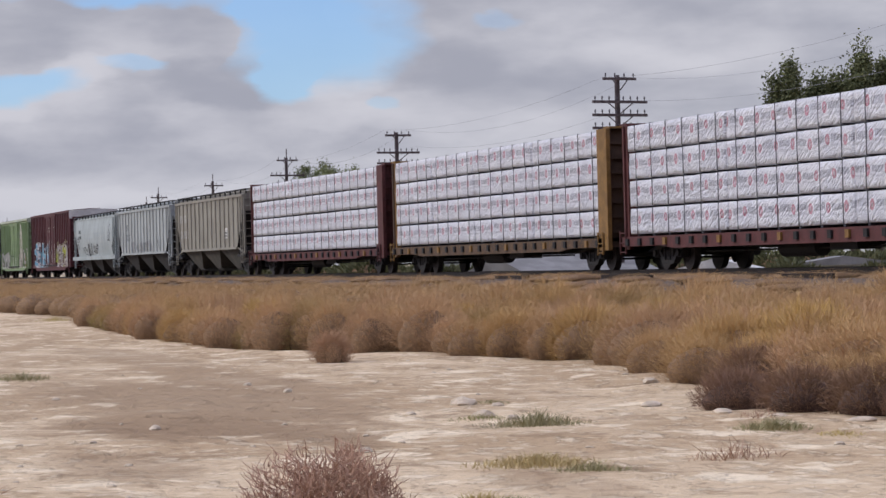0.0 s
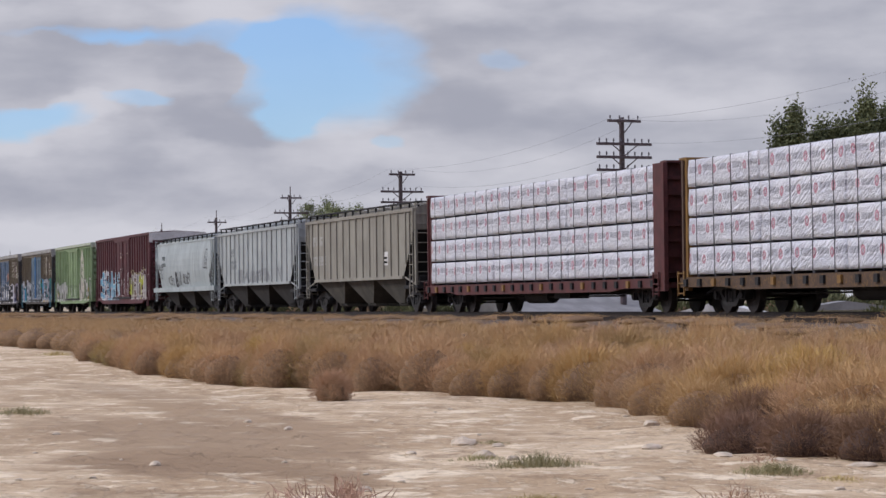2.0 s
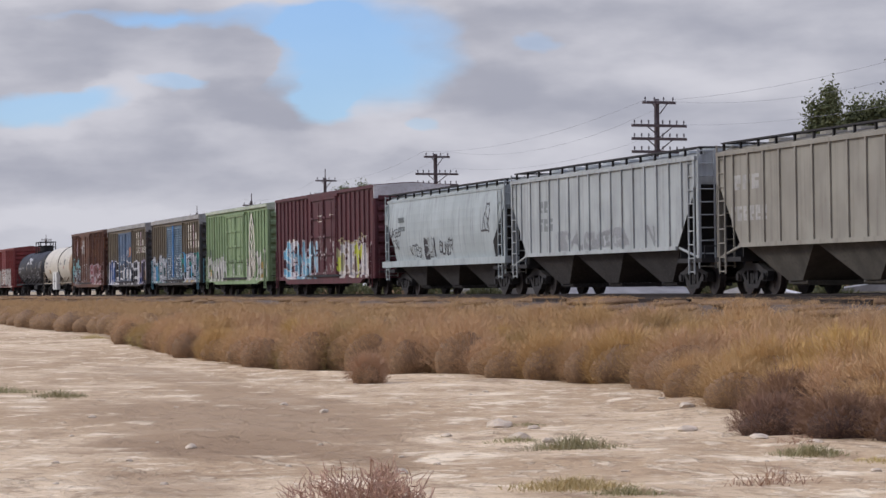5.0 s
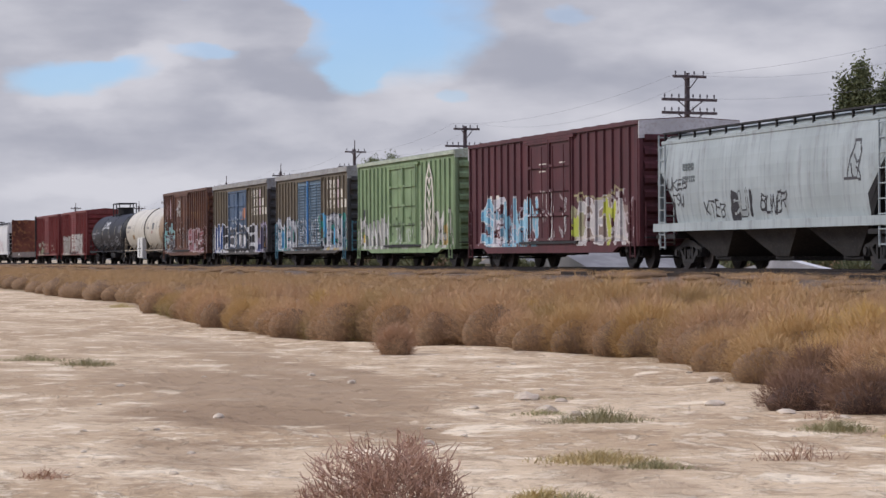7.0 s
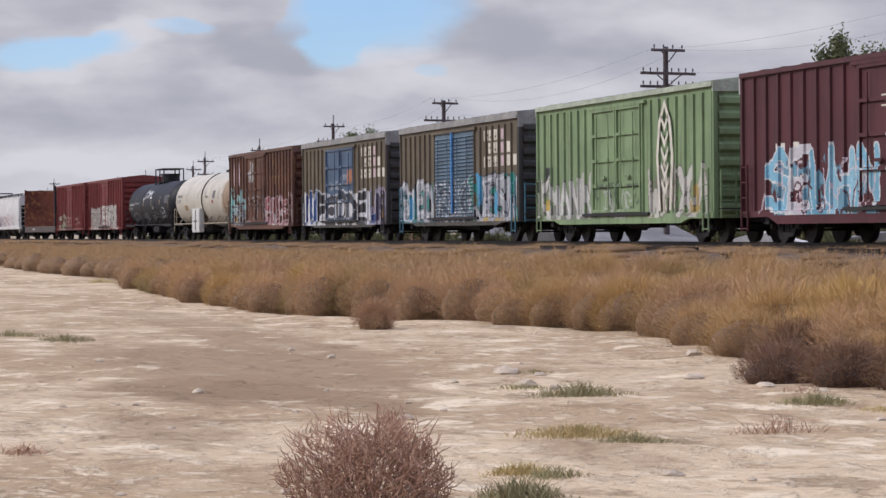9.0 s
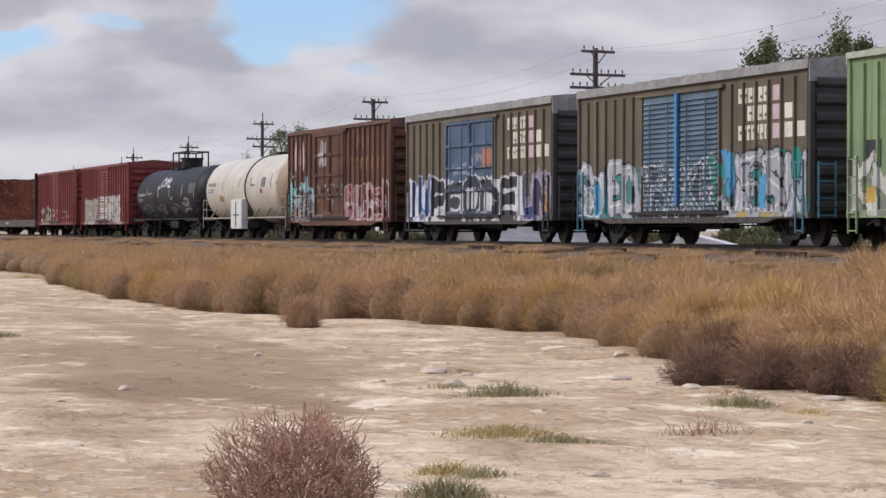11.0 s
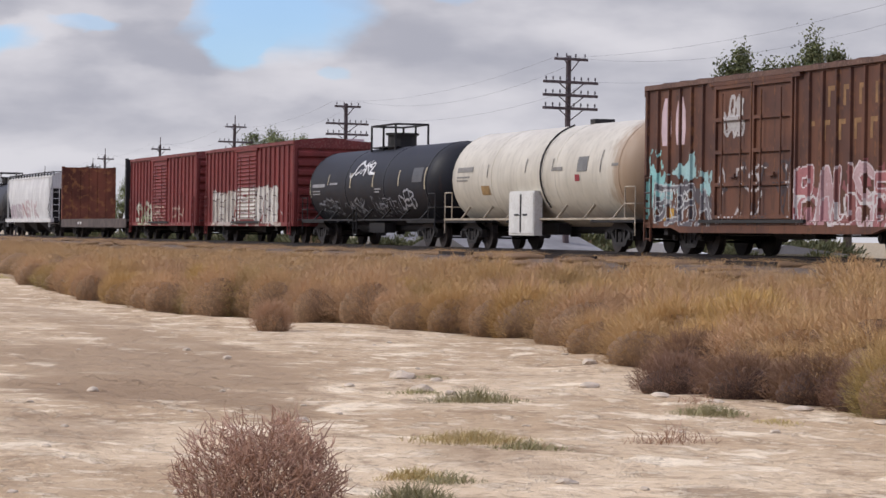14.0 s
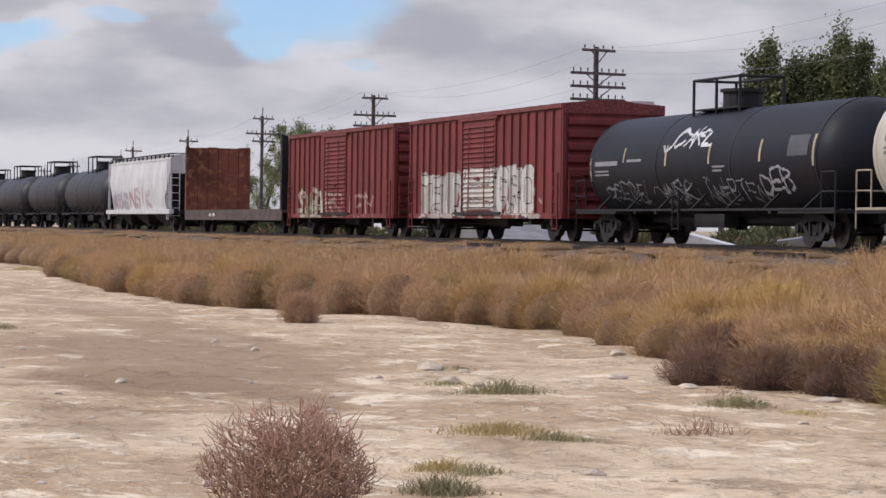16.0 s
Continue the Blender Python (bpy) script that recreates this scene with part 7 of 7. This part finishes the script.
TWIGS_TAN = twig_material("tan_twigs", (0.36, 0.22, 0.145), (0.54, 0.35, 0.23), (0.66, 0.46, 0.31), 0.2)


def tuft(x, y, rx, ry, h, count, mat, label, seed, name="grass_tuft", lie=0.5):
    rng = np.random.default_rng(seed)
    verts, tris = [], []
    for i in range(count):
        a, r = rng.uniform(0, math.tau), rng.uniform(0, 1) ** 0.7 * (1 + 0.3 * math.sin(seed + 9 * rng.uniform()))
        px, py = math.cos(a) * r * rx, math.sin(a) * r * ry
        g = ground_z(x + px, y + py) - ground_z(x, y) - 0.01
        d = np.array([rng.normal(0, lie), rng.normal(0, lie), 1.0])
        ln = h * rng.uniform(0.25, 1.2) * max(0.25, 1.1 - 0.7 * r)
        w = rng.uniform(0.0022, 0.005)
        t = np.array([rng.normal(), rng.normal(), 0])
        t = t / np.linalg.norm(t) * w
        p = np.array([px, py, g])
        m = p + d * ln * 0.55
        e = p + d * ln + np.array([rng.normal(0, .3), rng.normal(0, .3), -0.1]) * ln
        b = len(verts)
        verts += [p - t, p + t, m + t * .8, m - t * .8, e]
        tris += [(b, b + 1, b + 2), (b, b + 2, b + 3), (b + 3, b + 2, b + 4)]
    ob = new(name, arrays_mesh(name, verts, tris, mat))
    ob.location = (x, y, ground_z(x, y))
    tagged(ob, label, "grass tuft" if name == "grass_tuft" else "dead weed", group="weeds on the flat")


for row in ((-25.1, 8.15, 0.55, 0.30, 0.16, 900, GRASS_GREEN, "low grey-green weed patch on pale soil", 1), (-26.2, 7.9, 0.35, 0.2, 0.07, 260, GRASS_GREEN, "flat grey-green weed patch", 11),
            (-20.25, 6.55, 0.62, 0.32, 0.11, 1200, GRASS_DRY, "low straw-coloured grass patch on pale soil", 2), (-19.4, 6.75, 0.35, 0.2, 0.09, 500, GRASS_GREEN, "low grey-green weed patch on pale soil", 12),
            (-17.3, 5.2, 0.24, 0.16, 0.10, 500, GRASS_DRY, "small straw-coloured grass tuft", 3), (-17.0, 5.35, 0.2, 0.14, 0.10, 300, GRASS_GREEN, "small green weed tuft", 13),
            (-15.6, 4.7, 0.28, 0.18, 0.14, 700, GRASS_GREEN, "green weed tuft with pale tips", 4), (-23.0, 9.75, 0.42, 0.22, 0.12, 800, GRASS_GREEN, "green weed patch before the mauve bushes", 5),
            (-21.9, 9.9, 0.55, 0.15, 0.05, 300, GRASS_DRY, "flattened dry straw-coloured grass", 15), (-42.7, 4.6, 0.8, 0.35, 0.13, 600, GRASS_GREEN, "low green weed patch on the flat", 6), (-40.6, 5.2, 0.7, 0.3, 0.13, 600, GRASS_GREEN, "low green weed patch on the flat", 16),
            (-87.0, 12.2, 1.5, 0.4, 0.15, 500, GRASS_DRY, "dry grass at the foot of the scrub", 7), (-29.0, 8.9, 0.5, 0.15, 0.06, 240, GRASS_GREEN, "flat dark weed strip by a stone", 8)):
    tuft(*row[:2], row[2] * 0.8, row[3] * 1.6, row[4] * 1.15, int(row[5] * 1.1), *row[6:])
tuft(-19.95, 8.1, 0.32, 0.42, 0.21, 150, TWIGS_TAN, "small dead weed with pinkish-tan stems", 21, "dead_weed", 0.8)
tuft(-19.75, 2.2, 0.30, 0.2, 0.12, 160, TWIGS_TAN, "small dead tan weed lying on the soil", 22, "dead_weed", 0.9)
tuft(-24.2, 10.1, 0.35, 0.2, 0.16, 60, TWIGS_TAN, "small dead weed with pinkish-tan stems", 23, "dead_weed", 0.8)


def stone(x, y, r, flat, seed, name="stone", mat=ROCK):
    bm = bmesh.new()
    bmesh.ops.create_icosphere(bm, subdivisions=2, radius=r)
    for v in bm.verts:
        k = 1 + 0.35 * noise.noise(v.co / r * 1.3 + Vector((seed, 0, 0)))
        v.co = Vector((v.co.x * k * 1.3, v.co.y * k, v.co.z * k * flat))
    ob = part(name, bm, mat)
    ob.location = (x, y, ground_z(x, y) + r * flat * 0.25)
    ob.rotation_euler = (0, 0, seed)
    return tagged(ob, "pale chalky stone lying on dry soil" if r > 0.05 else "small pale clod on the soil", "stone", group="stones on the flat")


for row in ((-28.8, 8.5, 0.12, 0.6, 1.0), (-28.3, 8.75, 0.06, 0.6, 2.0), (-31.7, 11.8, 0.10, 0.6, 3.0), (-26.5, 8.05, 0.09, 0.7, 4.0), (-26.0, 8.2, 0.06, 0.6, 5.0), (-25.0, 10.05, 0.10, 0.32, 6.0), (-24.2, 10.3, 0.08, 0.3, 7.0), (-23.3, 10.75, 0.11, 0.3, 8.0), (-26.6, 9.9, 0.10, 0.4, 8.5), (-21.6, 10.8, 0.09, 0.3, 8.8)):
    stone(*row)
srng = random.Random(44)
for k in range(60):
    d = srng.uniform(14.5, 44)
    x, y = polar(srng.uniform(6.5, 26), d)
    if y < scrub_edge(x) - 0.2:
        stone(x, y, srng.choice((0.02, 0.03, 0.03, 0.045, 0.06)), srng.uniform(0.4, 0.7), k * 1.7)


# ---- all that moves ----
def motions():
    times = [0, 2, 4, 6, 8, 10, 12, 14, 16]
    for ob, x, y, z in TRAIN:
        walk(ob, [(t, pose(x + rolled(t), TRACK_Y + y, RAIL_Z + z)) for t in times])
    frames = [k / FPS for k in range(int(16 * FPS) + 1)]
    for s, sets in WHEELSETS.items():
        first = sets[0]
        walk(first, [(t, pose(s * HALF_BASE, 0, WHEEL_R) @ Matrix.Rotation(rolled(t) / WHEEL_R, 4, "Y")) for t in frames])
        for w in sets[1:]:
            w.rotation_mode = "QUATERNION"
            w.animation_data_create()
            w.animation_data.action = first.animation_data.action
            w.animation_data.action_slot = first.animation_data.action_slot


motions()
